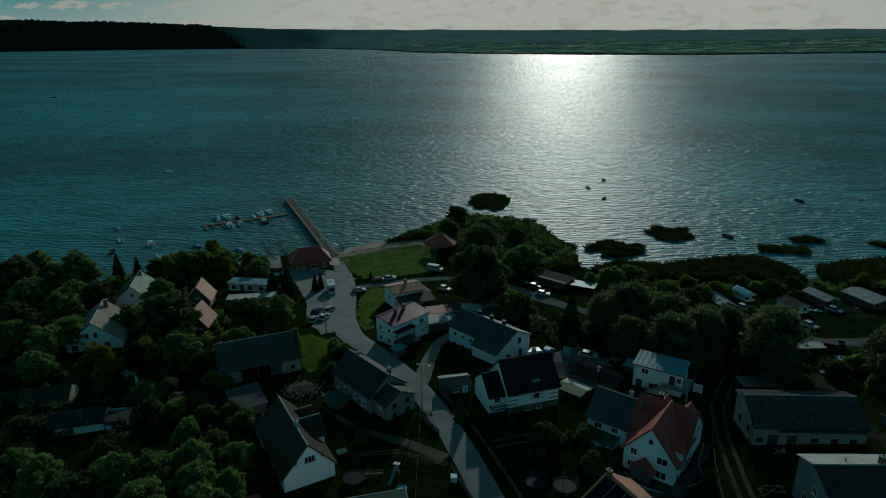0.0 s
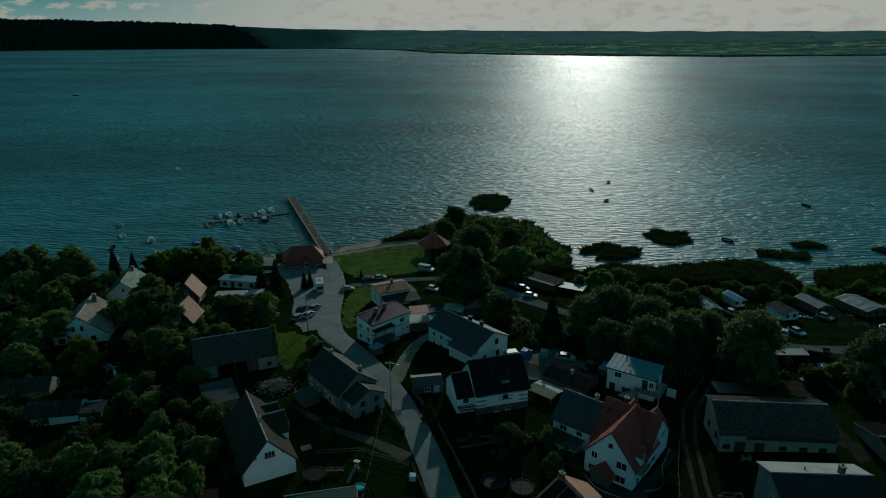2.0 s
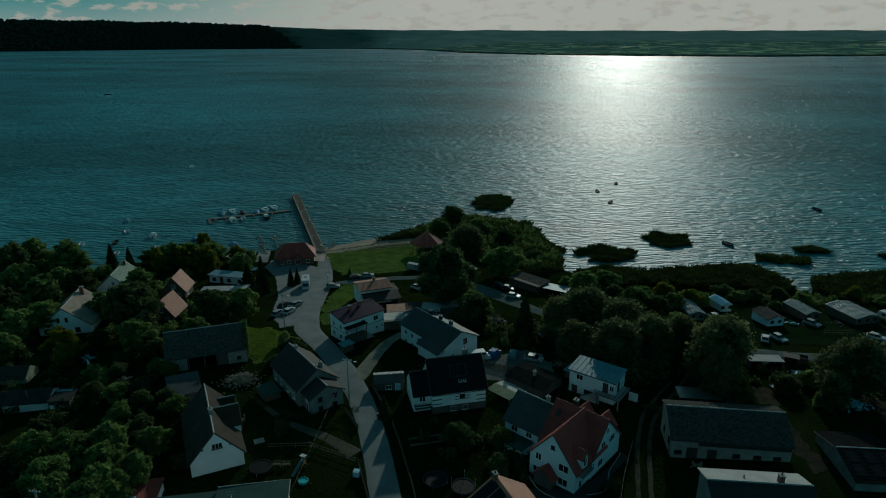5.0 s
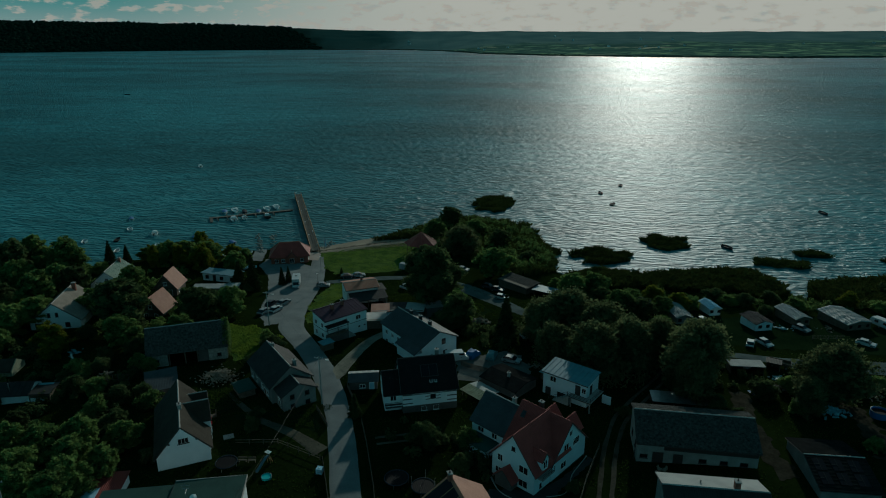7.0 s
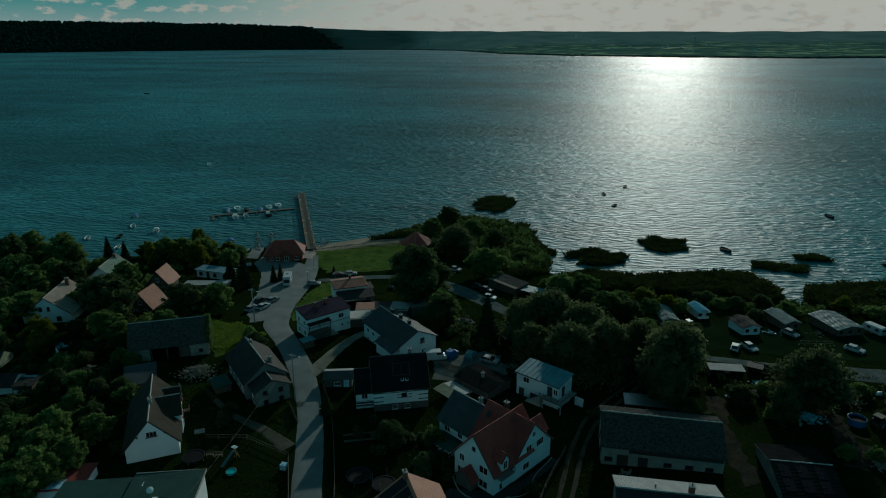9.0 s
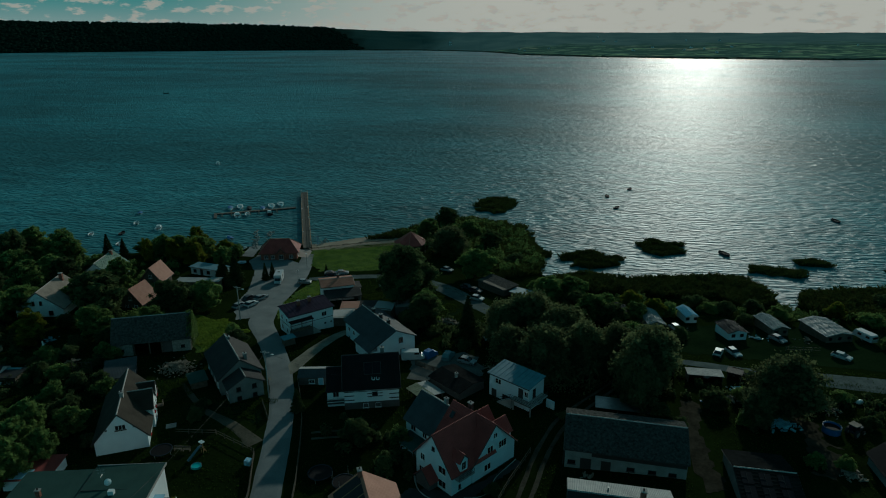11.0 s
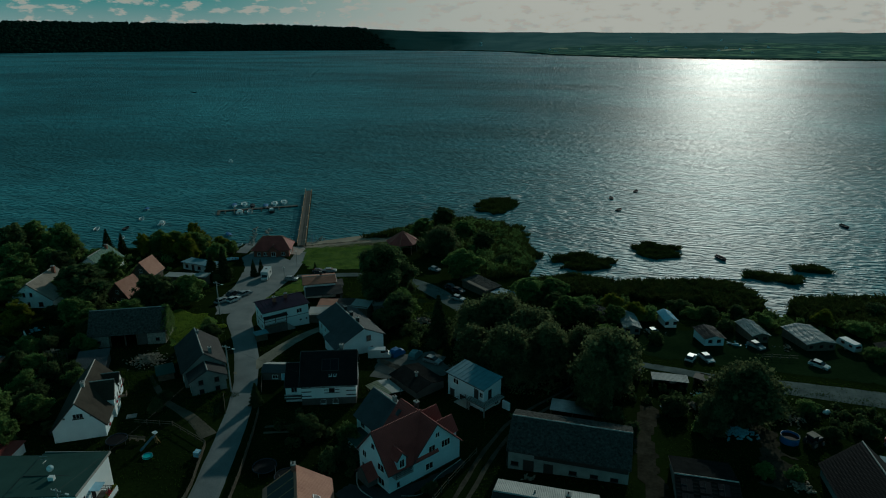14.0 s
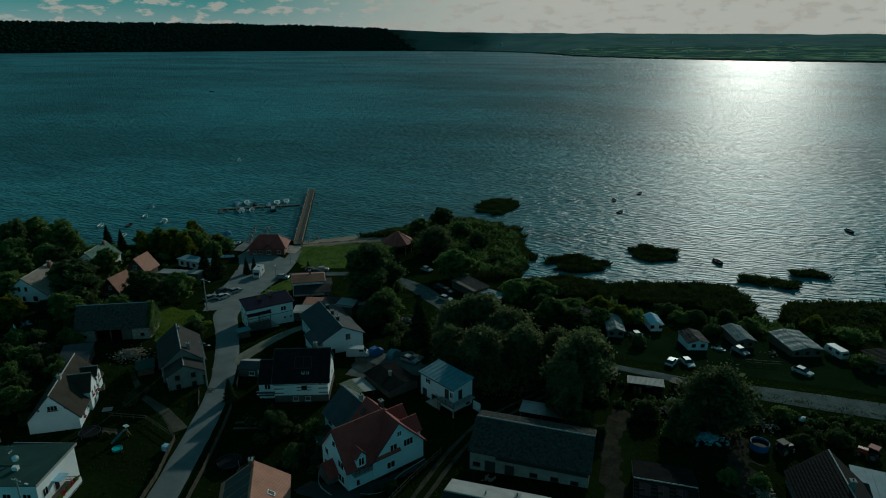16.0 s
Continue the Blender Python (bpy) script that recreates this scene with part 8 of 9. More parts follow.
def extrude_profile(prof, w, taper=0.0, z_taper=0.9):
    """A body drawn from the side (x, z), w wide, narrowed above z_taper."""
    bm = bmesh.new()
    a, b = [], []
    for x, z in prof:
        k = w / 2 - (taper if z > z_taper else 0)
        a.append(bm.verts.new((x, -k, z))); b.append(bm.verts.new((x, k, z)))
    n = len(prof)
    for i in range(n):
        j = (i + 1) % n
        bm.faces.new((a[i], a[j], b[j], b[i]))
    bm.faces.new(a[::-1]); bm.faces.new(b)
    bmesh.ops.recalc_face_normals(bm, faces=bm.faces[:])
    return bm


CARS = {}


def car(x, y, ang, paint, label, kind="hatch"):
    z = gz(x, y) + 0.05
    m = pose(x, y, z, 0, 0, ang)
    if (kind, paint) in CARS:
        return tagged(copy_thing(CARS[kind, paint], m), label)
    c = thing("van" if kind == "van" else "car", m, label, "van" if kind == "van" else "car", "parked cars")
    CARS[kind, paint] = c
    if kind == "van":
        body = [(-2.6, 0.35), (2.55, 0.35), (2.6, 0.95), (1.9, 1.25), (1.3, 2.2), (-2.5, 2.3), (-2.62, 1.9)]
        part("body", extrude_profile(body, 1.95, 0.08, 1.3), paint, c)
        part("windscreen", extrude_profile([(1.92, 1.28), (1.94, 1.3), (1.38, 2.12), (1.34, 2.1)], 1.7), "car_glass", c)
        for s in (-1, 1):
            part("side_window", boxes((0.3, s * 0.93 - 0.02, 1.4, 1.4, s * 0.93 + 0.02, 2.0)), "car_glass", c)
        ax = 1.7
    else:
        body = [(-2.1, 0.3), (2.1, 0.3), (2.15, 0.62), (1.95, 0.82), (1.05, 0.95), (-1.9, 0.98), (-2.15, 0.75)]
        part("body", extrude_profile(body, 1.76, 0.04, 0.9), paint, c)
        part("cabin", extrude_profile([(1.1, 0.94), (0.35, 1.42), (-1.25, 1.46), (-1.95, 0.98)], 1.6, 0.14, 1.2), "car_glass", c)
        part("roof", extrude_profile([(0.34, 1.42), (0.3, 1.47), (-1.2, 1.51), (-1.28, 1.45)], 1.36), paint, c)
        for s in (-1, 1):
            part("pillar", boxes((-0.42, s * 0.77 - 0.03, 0.95, -0.3, s * 0.77 + 0.03, 1.25)), paint, c)
        ax = 1.3
    for sx in (-1, 1):
        for s in (-1, 1):
            wheel(c, sx * ax, s * 0.8)
        part("bumper", boxes((sx * 2.12 - 0.08, -0.8, 0.35, sx * 2.12 + 0.08, 0.8, 0.58)) if kind != "van" else boxes((sx * 2.6 - 0.08, -0.9, 0.38, sx * 2.6 + 0.08, 0.9, 0.62)), "trim_dark", c)
        for s in (-1, 1):
            fx = sx * (2.0 if kind != "van" else 2.58)
            part("headlight" if sx > 0 else "tail_light", boxes((fx - 0.06, s * 0.62 - 0.16, 0.66, fx + 0.1, s * 0.62 + 0.16, 0.78)), "trim_white" if sx > 0 else "paint_red", c)
    for s in (-1, 1):
        part("mirror", boxes((0.78, s * 0.95 - 0.1, 0.95, 0.92, s * 0.95 + 0.06, 1.1)), "trim_dark", c)
    return c


car(-37.3, 146.0, 78, "paint_silver", "silver hatchback parked in the car park"); car(-34.9, 148.2, 74, "paint_white", "white hatchback parked in the car park"); car(-35.0, 153.9, 72, "paint_silver", "silver hatchback parked in the car park"); car(-38.1, 152.6, 78, "paint_dark", "dark hatchback parked in the car park")
car(-25.4, 182.0, 22, "paint_dark", "dark car parked beside the lawn"); car(-22.2, 183.8, 25, "paint_silver", "silver car parked beside the lawn"); car(-8.3, 193.6, -18, "paint_silver", "silver delivery van parked beside the lane", "van")
car(-4.1, 174.5, -30, "paint_white", "white car parked in a garden"); car(20.4, 180.4, -20, "paint_dark", "dark car parked beside the boat shed"); car(23.4, 178.0, -20, "paint_dark", "dark car parked beside the boat shed"); car(25.2, 171.0, -15, "paint_white", "white car standing on the sandy lane")
car(-29.9, 171.6, 15, "paint_silver", "silver car parked beside the road"); car(87.5, 147.6, 70, "paint_white", "white car parked on the meadow"); car(91.0, 148.6, -62, "paint_white", "white car parked on the meadow"); car(115.6, 153.0, -35, "paint_white", "white car parked on the meadow"); car(103.7, 160.8, -50, "paint_silver", "silver car parked beside a hut")
car(30.9, 127.0, -15, "paint_silver", "silver car parked in the yard"); car(18.6, 125.8, 20, "paint_white", "old white van parked in the yard", "van"); car(10.4, 196.3, -20, "paint_silver", "silver car parked under the trees"); car(79.6, 161.6, -60, "paint_white", "white car parked beside a hut"); car(34.2, 142.3, 30, "paint_white", "white car half hidden under willows")


def motorhome(x, y, ang):
    z = gz(x, y) + 0.05
    v = thing("motorhome", pose(x, y, z, 0, 0, ang), "white box motorhome parked on the asphalt", "motorhome")
    part("body", extrude_profile([(-3.0, 0.5), (1.6, 0.5), (1.6, 2.0), (2.3, 2.1), (2.2, 3.0), (-3.0, 3.05)], 2.25), "paint_white", v)
    part("cab", extrude_profile([(1.6, 0.4), (3.0, 0.4), (3.05, 0.95), (2.5, 1.2), (1.95, 2.0), (1.6, 2.0)], 1.95, 0.06, 1.3), "paint_white", v)
    part("windscreen", extrude_profile([(2.52, 1.22), (2.55, 1.24), (2.02, 2.0), (1.98, 1.98)], 1.7), "car_glass", v)
    for s in (-1, 1):
        part("side_window", boxes((-1.6, s * 1.13 - 0.02, 1.6, -0.4, s * 1.13 + 0.02, 2.2)), "car_glass", v)
        for wx in (-1.9, 2.3):
            wheel(v, wx, s * 0.9, 0.36)
    part("rear_window", boxes((-3.03, -0.6, 1.7, -2.99, 0.6, 2.3)), "car_glass", v)
    part("roof_hatch", boxes((-1.2, -0.35, 3.04, -0.5, 0.35, 3.15)), "grey_wall", v)


def caravan(x, y, ang, label="white touring caravan parked beside the huts"):
    z = gz(x, y) + 0.05
    v = thing("caravan", pose(x, y, z, 0, 0, ang), label, "caravan")
    part("body", extrude_profile([(-2.6, 0.6), (2.5, 0.6), (2.8, 1.3), (2.3, 2.35), (-2.3, 2.45), (-2.7, 1.5)], 2.2, 0.06, 2.2), "paint_white", v)
    part("stripe", boxes((-2.62, -1.115, 1.0, 2.55, 1.115, 1.12)), "sky_blue", v)
    for s in (-1, 1):
        for k in (-1.4, 0.9):
            part("window", boxes((k - 0.5, s * 1.1 - 0.03, 1.4, k + 0.5, s * 1.1 + 0.03, 2.0)), "car_glass", v)
        wheel(v, 0, s * 0.95, 0.33)
    part("end_window", boxes((-2.68, -0.75, 1.5, -2.5, 0.75, 2.05)), "car_glass", v)
    part("drawbar", rods([((2.5, 0.4, 0.55), (3.7, 0, 0.5)), ((2.5, -0.4, 0.55), (3.7, 0, 0.5)), ((3.6, 0, 0), (3.6, 0, 0.6))], 0.05), "steel", v)


motorhome(-38.2, 170.8, -72)
caravan(125.6, 167.2, 120)


# ---- poles, wires and fences ----
def pole(x, y, h, label, lamp=True):
    z = gz(x, y)
    p = thing("utility_pole", pose(x, y, z), label, "pole")
    bm = bmesh.new(); rod(bm, (0, 0, -0.5), (0, 0, h), 0.17, 0.11, 8); part("shaft", bm, "concrete", p)
    part("crossarm", boxes((-0.9, -0.06, h - 0.5, 0.9, 0.06, h - 0.38)), "steel", p)
    for k in (-0.8, -0.3, 0.3, 0.8):
        part("insulator", rods([((k, 0, h - 0.38), (k, 0, h - 0.2))], 0.05, 6), "trim_white", p)
    if lamp:
        l = part("lamp_arm", rods([((0, 0, h - 1.2), (1.3, 0.3, h - 0.8))], 0.035, 5), "steel", p)
        part("lamp_head", boxes((1.2, 0.18, h - 0.88, 1.75, 0.42, h - 0.76)), "trim_white", l)
    return Vector((x, y, z + h - 0.3))


def wire(a, b, sag=0.6):
    bm = bmesh.new()
    pts = [a.lerp(b, i / 12) - Vector((0, 0, sag * 4 * (i / 12) * (1 - i / 12))) for i in range(13)]
    for p, q in zip(pts, pts[1:]):
        rod(bm, p, q, 0.013, n=3)
    return tagged(mesh_ob("overhead_wire", bm, "trim_dark"), "thin sagging overhead power wire", "wire")


P1 = pole(-5.2, 103.0, 10.6, "tall concrete utility pole with street lamp")
P2 = pole(-32.0, 137.6, 9.5, "concrete utility pole by the car park")
P3 = pole(-3.0, 60.0, 10.0, "concrete utility pole beside the road")
P4 = pole(-38.0, 62.0, 10.0, "concrete utility pole behind the houses", False)
for k in (0.3,):
    wire(P1 + Vector((k, 0, 0)), P2 + Vector((k, 0, 0)), 0.9); wire(P1 + Vector((k, 0, 0)), P3 + Vector((k, 0, 0)), 0.8)
wire(P1, Vector((-8.4, 102.2, 11.8)), 0.2); wire(P1, Vector((10.2, 104.0, 13.2)), 0.4); wire(P3, Vector((-5.2, 71.5, 14.2)), 0.2)
for x, y in ((-30.3, 168.5), (-36.2, 187.0)):
    s = thing("street_lamp", pose(x, y, gz(x, y)), "slim grey street lamp beside the road", "lamp")
    part("post", rods([((0, 0, -0.3), (0, 0, 5.2))], 0.06), "steel", s); part("lamp_head", boxes((-0.25, -0.15, 5.2, 0.25, 0.15, 5.34)), "trim_white", s)


def fence(pts, h, label, slats=True, material="wood", gap=2.2):
    """Posts, two rails and boards along a line."""
    f = thing("fence", Matrix(), label, "fence")
    for (x0, y0), (x1, y1) in zip(pts, pts[1:]):
        ln = math.hypot(x1 - x0, y1 - y0)
        n = max(1, round(ln / gap))
        a = math.degrees(math.atan2(y1 - y0, x1 - x0))
        for i in range(n):
            x, y = x0 + (x1 - x0) * i / n, y0 + (y1 - y0) * i / n
            q = pose(x, y, gz(x, y), 0, 0, a)
            bm = bmesh.new(); box(bm, -0.06, -0.06, -0.3, 0.06, 0.06, h + 0.12, q); part("post", bm, material, f)
            d = ln / n
            for zz in ((0.25, h - 0.2) if slats else (0.4, h - 0.1)):
                bm = bmesh.new(); box(bm, 0.06, -0.03, h * zz / h, d - 0.06, 0.03, zz + 0.09, q); part("rail", bm, material, f)
            if slats:
                bm = bmesh.new()
                for k in range(int(d / 0.2)):
                    box(bm, 0.1 + k * 0.2, 0.031, 0.08, 0.22 + k * 0.2, 0.055, h, q)
                tagged(part("paling", bm, material, f), kind="stuff")


fence([(4.6, 97.6), (7.3, 91.4), (11.6, 80.5), (14.5, 72)], 1.2, "weathered picket fence along the street")
fence([(-1.5, 95.6), (-5.6, 101.0)], 1.1, "weathered picket fence beside the street")
fence([(1.2, 85.6), (5.6, 76.0), (8.2, 68)], 1.1, "low garden fence along the street")
fence([(0.6, 86.0), (-8.5, 89.2), (-16.0, 87.8)], 1.0, "low rail fence between gardens", False)
fence([(48.2, 97.0), (45.6, 88.0), (43.6, 79.0)], 1.1, "rail fence beside the farm track", False)
fence([(1.0, 104.5), (-2.2, 110.0)], 1.1, "weathered picket fence beside the lane")
fence([(-44.5, 209), (-31, 218.3), (-18, 227)], 0.7, "low beach fence of posts and rails", False)
fence([(104, 154.5), (112, 156)], 1.1, "grey rail fence before the hall", False, "wood")
fence([(20, 123), (29, 119.5), (36, 118)], 1.3, "board fence round the yard")


# ---- small garden things ----
M["pool_rim"] = plain("dark_blue_padding", (0.022, 0.032, 0.045), 0.8, 0.0, 0.1)
M["dull_teal"] = plain("dull_teal_cover", (0.10, 0.19, 0.21), 0.6)
M["dull_blue"] = plain("faded_blue_plastic", (0.06, 0.11, 0.14), 0.6)
def heap(name, x, y, r, n, size, material, label, seed, hmax=1.6, category="heap"):
    rng = np.random.default_rng(seed)
    bm = bmesh.new()
    for i in range(n):
        q = abs(rng.normal(0, 0.45)) * r
        a = rng.random() * 6.2832
        px, py = x + q * math.cos(a) * 1.25, y + q * math.sin(a)
        z = gz(px, py) + hmax * max(0, 1 - q / r) * rng.uniform(0.5, 1.0)
        s = size * rng.uniform(0.5, 1.2)
        box(bm, -s, -s * 0.35, -s * 0.3, s, s * 0.35, s * 0.3, pose(px, py, z + 0.1, rng.uniform(-30, 30), rng.uniform(-30, 30), rng.uniform(0, 180)))
    return tagged(mesh_ob(name, bm, material), label, category, kind="stuff")


M["logs"] = surf("split_logs", (0.09, 0.075, 0.055), (0.30, 0.25, 0.19), 2.0, 0.9, 0.3, 9, isl=0.35)
M["tarp"] = surf("crumpled_blue_bags", (0.10, 0.22, 0.28), (0.30, 0.46, 0.52), 1.2, 0.5, 0.4, 5, isl=0.3)
heap("firewood_heap", -30.3, 108.8, 4.4, 560, 0.26, "logs", "large heap of split firewood", 1)
heap("firewood_heap", 20.8, 150.4, 2.6, 150, 0.5, "logs", "stacked pale boards and firewood", 2, 1.0)
heap("bag_heap", 92.6, 115.6, 3.0, 190, 0.42, "tarp", "heap of pale blue plastic bags", 3, 0.9)
heap("scrap_heap", 100.5, 101.5, 2.2, 70, 0.35, "logs", "scattered boards and scrap", 4, 0.5)
heap("scrap_heap", 85.5, 124.0, 2.6, 60, 0.4, "logs", "scattered boards and scrap", 5, 0.6)
heap("scrap_heap", 28.0, 121.0, 2.2, 70, 0.4, "logs", "scattered yard scrap and boards", 6, 0.6)
for i, (hx, hy, hr, hn) in enumerate(((95.5, 122.5, 3.0, 45), (104.0, 124.0, 3.4, 45), (88.0, 128.5, 3.0, 40), (68.0, 158.0, 3.0, 40), (79.0, 163.0, 2.4, 36), (99.0, 160.5, 2.6, 30), (111.5, 163.0, 2.6, 26), (-63.0, 104.5, 2.6, 40), (-71.0, 116.0, 2.2, 30), (31.0, 117.0, 2.0, 40), (36.5, 125.5, 2.0, 34), (12.0, 121.5, 1.8, 30), (58.0, 92.0, 2.0, 26), (110.0, 110.0, 2.6, 40))):
    heap("clutter_heap", hx, hy, hr, hn, 0.32, ("logs", "tarp")[i % 3 == 2], ("scattered boards, tubs and garden clutter", "scattered pale blue sheets and garden clutter")[i % 3 == 2], 20 + i, 0.5)
heap("scrap_heap", -56.0, 107.0, 2.0, 40, 0.3, "logs", "scattered pale garden clutter", 7, 0.4)


def tub(name, x, y, r, h, wall, inside_mat, label, category="pool"):
    z = gz(x, y)
    t = thing(name, pose(x, y, z), label, category)
    bm = bmesh.new()
    n = 22
    rg = [[bm.verts.new((q * math.cos(i * 6.2832 / n), q * math.sin(i * 6.2832 / n), zz)) for i in range(n)] for q, zz in ((r, -0.1), (r * 1.02, h), (r * 0.95, h), (r * 0.95, h * 0.2))]
    for a, b in zip(rg, rg[1:]):
        for i in range(n):
            bm.faces.new((a[i], a[(i + 1) % n], b[(i + 1) % n], b[i]))
    bmesh.ops.recalc_face_normals(bm, faces=bm.faces[:])
    part("side_wall", bm, wall, t)
    bm = bmesh.new(); bmesh.ops.create_circle(bm, cap_ends=True, segments=n, radius=r * 0.96, matrix=pose(0, 0, h * 0.72)); part("water", bm, inside_mat, t)
    bm = bmesh.new()
    for i in range(n):
        a, b = i * 6.2832 / n, (i + 1) * 6.2832 / n
        rod(bm, (r * 1.0 * math.cos(a), r * math.sin(a), h), (r * math.cos(b), r * math.sin(b), h), 0.06, n=5)
    part("rim", bm, "dull_blue", t)


tub("garden_pool", 101.4, 115.4, 1.55, 1.35, "boat_blue", "tile_black", "round blue above-ground garden pool")
tub("paddling_pool", -6.6, 80.2, 0.85, 0.3, "turq", "turq", "small turquoise paddling pool on the grass")


def trampoline(x, y, r, label, net=False):
    z = gz(x, y)
    t = thing("trampoline", pose(x, y, z), label, "trampoline")
    n = 20
    bm = bmesh.new()
    for i in range(n):
        a, b = i * 6.2832 / n, (i + 1) * 6.2832 / n
        rod(bm, (r * math.cos(a), r * math.sin(a), 0.8), (r * math.cos(b), r * math.sin(b), 0.8), 0.09, n=5)
    part("padding", bm, "pool_rim", t)
    bm = bmesh.new(); bmesh.ops.create_circle(bm, cap_ends=True, segments=n, radius=r * 0.93, matrix=pose(0, 0, 0.78)); part("mat", bm, "tile_black", t)
    for i in range(0, n, 5):
        a = i * 6.2832 / n
        part("leg", rods([((r * math.cos(a), r * math.sin(a), -0.05), (r * math.cos(a), r * math.sin(a), 0.8 if not net else 2.4))], 0.04, 5), "steel", t)


trampoline(14.9, 82.8, 2.0, "dark round garden trampoline"); trampoline(19.6, 81.6, 1.9, "round garden trampoline with pale rim", True); trampoline(-14.6, 82.0, 1.8, "round trampoline with pale blue rim")
b = thing("water_tank", pose(1.7, 82.8, gz(1.7, 82.8)), "white and blue plastic water tank in a cage", "tank")
part("tank", boxes((-0.5, -0.5, 0.12, 0.5, 0.5, 1.05)), "sky_blue", b); part("pallet", boxes((-0.55, -0.55, -0.1, 0.55, 0.55, 0.1)), "wood", b); part("cap", rods([((0, 0, 1.05), (0, 0, 1.14))], 0.14, 8), "trim_white", b)
part("cage", rods([((sx * 0.54, sy * 0.54, 0.1), (sx * 0.54, sy * 0.54, 1.08)) for sx in (-1, 1) for sy in (-1, 1)] + [((-0.54, s * 0.54, 0.6), (0.54, s * 0.54, 0.6)) for s in (-1, 1)], 0.03, 4), "steel", b)
s = thing("playground_slide", pose(-8.0, 83.3, gz(-8.0, 83.3), 0, 0, 70), "blue garden slide with climbing frame", "slide")
part("chute", extrude_profile([(-2.4, 0.1), (-2.2, 0.1), (0.1, 1.5), (0.6, 1.55), (0.6, 1.65), (0.0, 1.62), (-2.3, 0.25)], 0.5), "dull_blue", s)
part("ladder", rods([((0.6, -0.3, 0), (0.6, -0.3, 2.2)), ((0.6, 0.3, 0), (0.6, 0.3, 2.2)), ((1.2, -0.3, 0), (0.6, -0.3, 1.6)), ((1.2, 0.3, 0), (0.6, 0.3, 1.6))] + [((1.2 - 0.15 * k, -0.3, 0.4 * k), (1.2 - 0.15 * k, 0.3, 0.4 * k)) for k in range(1, 4)], 0.04, 5), "rail_wood", s)
part("canopy", boxes((0.3, -0.5, 2.2, 1.0, 0.5, 2.28)), "trim_white", s)
for x, y, a in ((-12.4, 83.4, 10), (-10.8, 83.6, 14)):
    s = thing("garden_bench", pose(x, y, gz(x, y), 0, 0, a), "weathered slatted wooden garden bench", "bench")
    part("seat", boxes((-0.7, -0.2, 0.42, 0.7, 0.2, 0.47)), "wood", s); part("backrest", boxes((-0.7, 0.2, 0.6, 0.7, 0.25, 0.95)), "wood", s)
    for k in (-0.6, 0.6):
        part("leg", boxes((k - 0.04, -0.18, -0.05, k + 0.04, 0.22, 0.42)), "wood", s)
for x, y in ((-34.6, 217.4), (-29.6, 220.8), (-39.4, 214.4)):
    s = thing("beach_bench", pose(x, y, gz(x, y), 0, 0, 33), "dark wooden bench on the beach edge", "bench")
    part("seat", boxes((-0.9, -0.22, 0.42, 0.9, 0.22, 0.5)), "wood", s); part("leg", boxes((-0.75, -0.2, -0.1, -0.6, 0.2, 0.42)), "concrete", s); part("leg", boxes((0.6, -0.2, -0.1, 0.75, 0.2, 0.42)), "concrete", s)
s = thing("beach_banner", pose(-45.0, 214.6, gz(-45, 214.6)), "tall pale blue feather banner at the beach", "banner")
part("mast", rods([((0, 0, -0.2), (0, 0, 4.2))], 0.04), "steel", s); part("cloth", boxes((0.05, -0.012, 0.9, 0.85, 0.012, 4.1)), "sky_blue", s)
s = thing("rotary_drier", pose(52.2, 82.0, gz(52.2, 82.0)), "rusty steel frame lying in the grass", "frame")
part("bar", rods([((-1.6, -1.0, 0.1), (1.6, 1.0, 0.9)), ((-1.6, 1.0, 0.1), (1.6, -1.0, 0.9)), ((-1.6, -1.0, 0.1), (-1.6, 1.0, 0.1)), ((1.6, -1.0, 0.9), (1.6, 1.0, 0.9)), ((-1.6, 0, 0), (-1.6, 0, 1.4)), ((1.6, 0, 0), (1.6, 0, 1.4)), ((-1.6, 0, 1.4), (1.6, 0, 1.4))], 0.05, 5), "steel", s)
for x, y, mt, lab in ((111.0, 129.2, "trim_white", "white barrel-shaped water container"), (82.8, 133.4, "trim_white", "white plastic container by the shelter")):
    big = 0.8
    s = thing("container", pose(x, y, gz(x, y), 0, 0, 30), lab, "container")
    bm = bmesh.new()
    bmesh.ops.create_icosphere(bm, subdivisions=2, radius=big, matrix=Matrix.Translation((0, 0, big * 0.42)) @ Matrix.Diagonal((1.3, 0.75, 0.6, 1)))
    for v in bm.verts:
        v.co += 0.12 * big * noise.noise_vector(v.co * 1.7)
        v.co.z = max(v.co.z, -0.05)
    part("body", bm, mt, s)
    part("strap", boxes((-big * 0.7, -big * 0.78, 0.05, -big * 0.6, big * 0.78, 0.16)), "trim_dark", s)


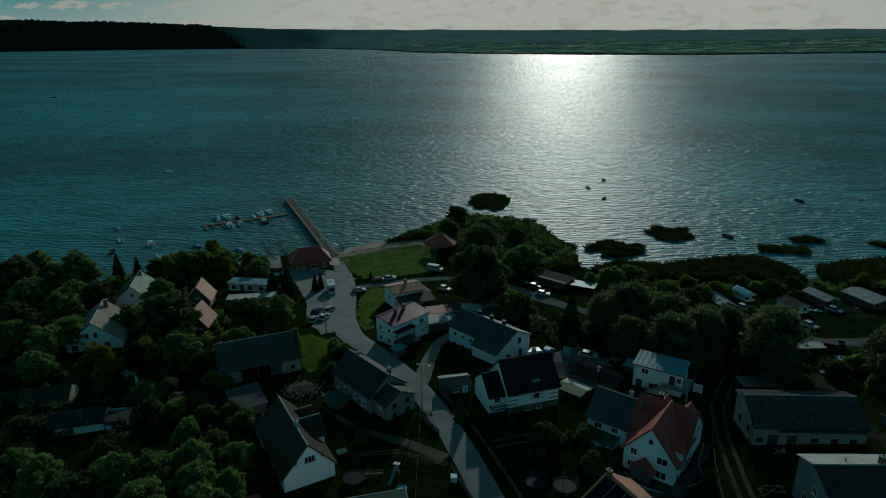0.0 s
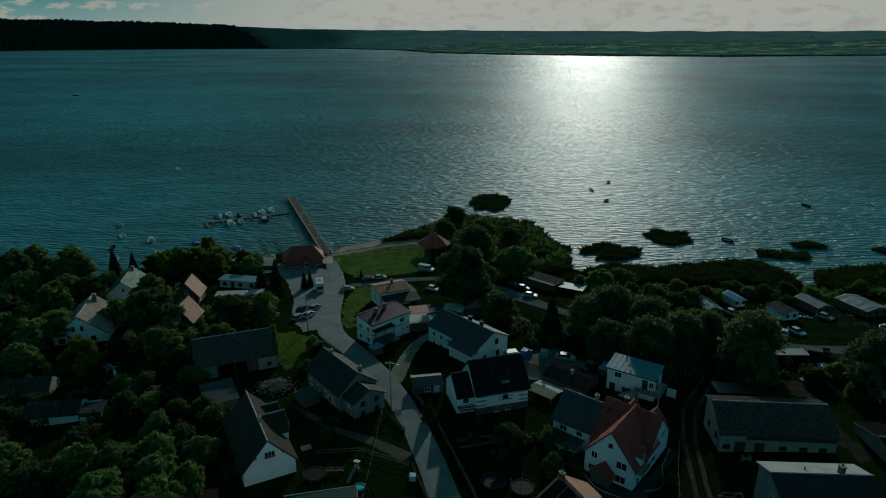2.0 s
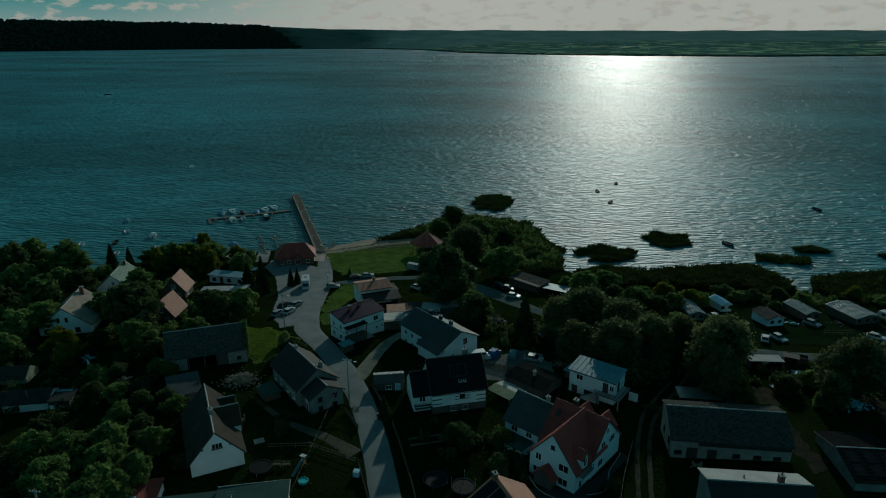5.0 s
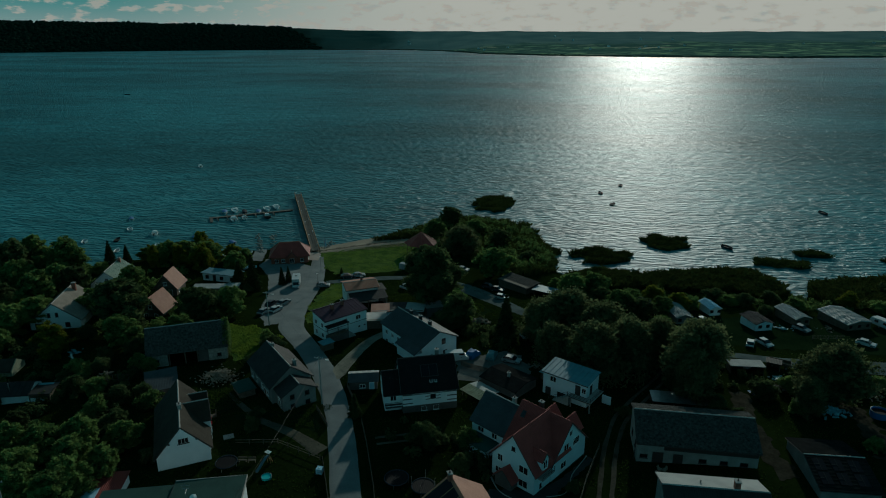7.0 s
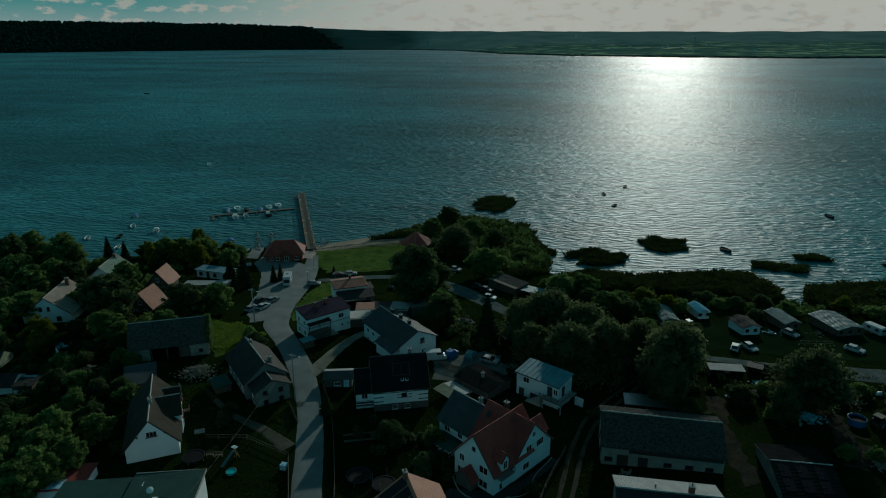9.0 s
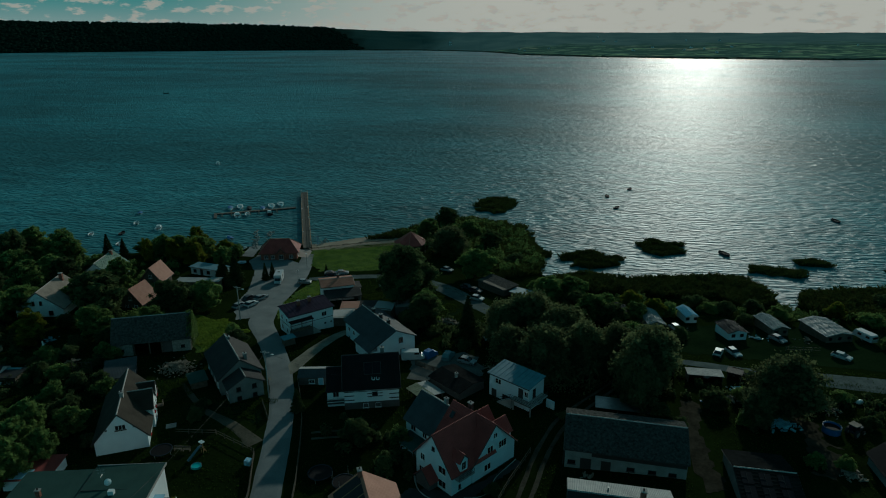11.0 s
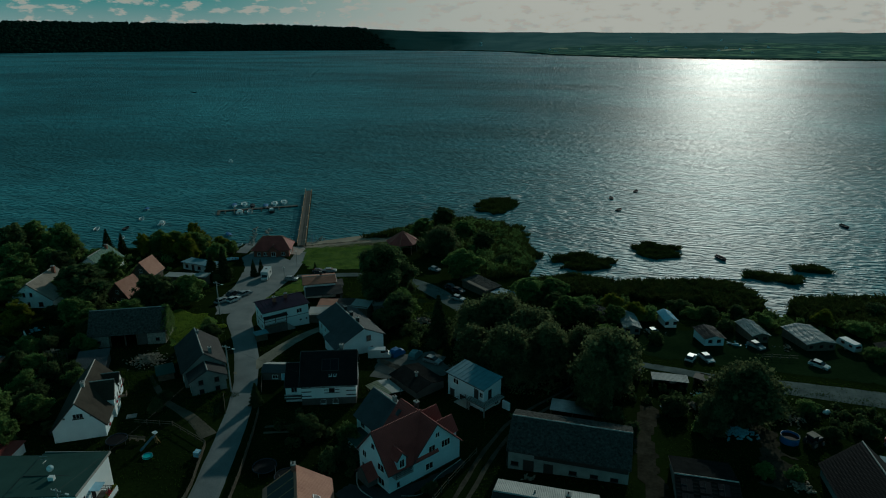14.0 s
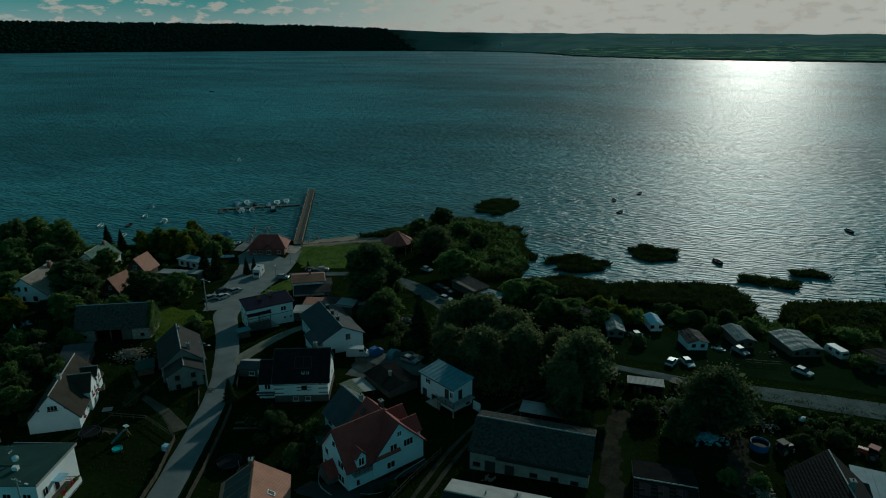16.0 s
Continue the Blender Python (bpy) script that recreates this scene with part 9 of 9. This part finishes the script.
def covered_vehicle(x, y, ang, material, length, height, label):
    """A vehicle under a loose cover that hangs in folds nearly to the ground."""
    s = thing("covered_vehicle", pose(x, y, gz(x, y), 0, 0, ang), label, "vehicle")
    prof = [(-0.5, 0.12), (-0.49, 0.55), (-0.36, 0.95), (0.05, 1.0), (0.24, 0.62), (0.45, 0.55), (0.5, 0.12)]
    bm = extrude_profile([(u * length, v * height) for u, v in prof], 1.9, 0.22, 0.6 * height)
    bmesh.ops.triangulate(bm, faces=bm.faces[:])
    bmesh.ops.subdivide_edges(bm, edges=bm.edges[:], cuts=3, use_grid_fill=True)
    for v in bm.verts:
        v.co += 0.10 * noise.noise_vector(v.co * 1.6) + 0.05 * noise.noise_vector(v.co * 4.0)
    part("cover", bm, material, s)
    for k in (-0.32, 0.32):
        for q in (-0.7, 0.7):
            wheel(s, k * length, q, 0.32, 0.2)
    part("tie_rope", rods([((-0.52 * length, -0.9, 0.5 * height), (-0.52 * length, 0.9, 0.5 * height))], 0.03, 5), "trim_dark", s)


covered_vehicle(22.0, 128.2, 62, "boat_blue", 3.6, 1.9, "trailer under a bright blue tarpaulin in the yard")
covered_vehicle(26.3, 128.5, 80, "dull_teal", 3.9, 1.8, "car under a dull teal cover in the yard")


def tractor(x, y, ang, roof, label):
    s = thing("tractor", pose(x, y, gz(x, y), 0, 0, ang), label, "tractor")
    part("body", extrude_profile([(-1.4, 0.7), (1.6, 0.6), (1.7, 1.3), (0.1, 1.45), (-0.2, 1.1), (-1.4, 1.1)], 0.8), roof if roof == "paint_red" else "paint_dark", s)
    part("cab", boxes((-1.3, -0.65, 1.1, 0.0, 0.65, 2.3)), "car_glass", s); part("cab_roof", boxes((-1.45, -0.8, 2.3, 0.15, 0.8, 2.42)), roof, s)
    for yy in (-0.85, 0.85):
        wheel(s, -0.9, yy, 0.75, 0.4); wheel(s, 1.2, yy, 0.42, 0.25)


tractor(119.2, 119.2, 150, "paint_red", "old red tractor parked in the garden")
tractor(105.4, 115.6, 40, "tile_cream", "dark tractor with faded pink cab roof")


def cart(x, y, ang):
    """A wooden farm cart with open box and two axles."""
    c = thing("farm_cart", pose(x, y, gz(x, y), 0, 0, ang), "old wooden farm cart with open box beside the lane", "cart")
    part("floor", boxes((-2.2, -1.0, 0.8, 2.2, 1.0, 0.9)), "wood", c)
    for a, b in (((-2.2, -1.05), (2.2, -0.98)), ((-2.2, 0.98), (2.2, 1.05)), ((-2.27, -1.0), (-2.2, 1.0)), ((2.2, -1.0), (2.27, 1.0))):
        part("side_board", boxes((*a, 0.9, *b, 1.5)), "wood", c)
    for k in (-1.4, 1.4):
        for q in (-0.9, 0.9):
            wheel(c, k, q, 0.4, 0.18)
    part("drawbar", rods([((2.2, 0, 0.6), (4.0, 0, 0.4))], 0.05), "steel", c)


cart(90.2, 135.7, -20)
s = thing("ground_sheet", pose(81.5, 121.5, gz(81.5, 121.5) + 0.05, 0, 0, 20), "crumpled blue plastic sheet on the ground", "sheet")
bm = bmesh.new()
bmesh.ops.create_grid(bm, x_segments=14, y_segments=10, size=1.0)
for v in bm.verts:
    v.co = Vector((v.co.x * 1.7, v.co.y * 1.0, 0.12 + 0.22 * noise.noise((v.co.x * 2.6, v.co.y * 2.6, 4.0))))
part("cloth", bm, "boat_blue", s)


def goal_frame(x, y, ang):
    """A small goal of white tubes with a slack net bar behind."""
    g = thing("goal_frame", pose(x, y, gz(x, y), 0, 0, ang), "small white tubular goal frame on the grass", "goal")
    for k in (-1.2, 1.2):
        part("post", rods([((k, 0, -0.1), (k, 0, 1.7))], 0.06), "trim_white", g)
        part("stay", rods([((k, 0, 1.7), (k, 1.1, 0.0))], 0.05), "trim_white", g)
    part("crossbar", rods([((-1.2, 0, 1.7), (1.2, 0, 1.7))], 0.06), "trim_white", g)
    part("ground_bar", rods([((-1.2, 1.1, 0.05), (1.2, 1.1, 0.05))], 0.05), "trim_white", g)


goal_frame(60.9, 135.5, -12)
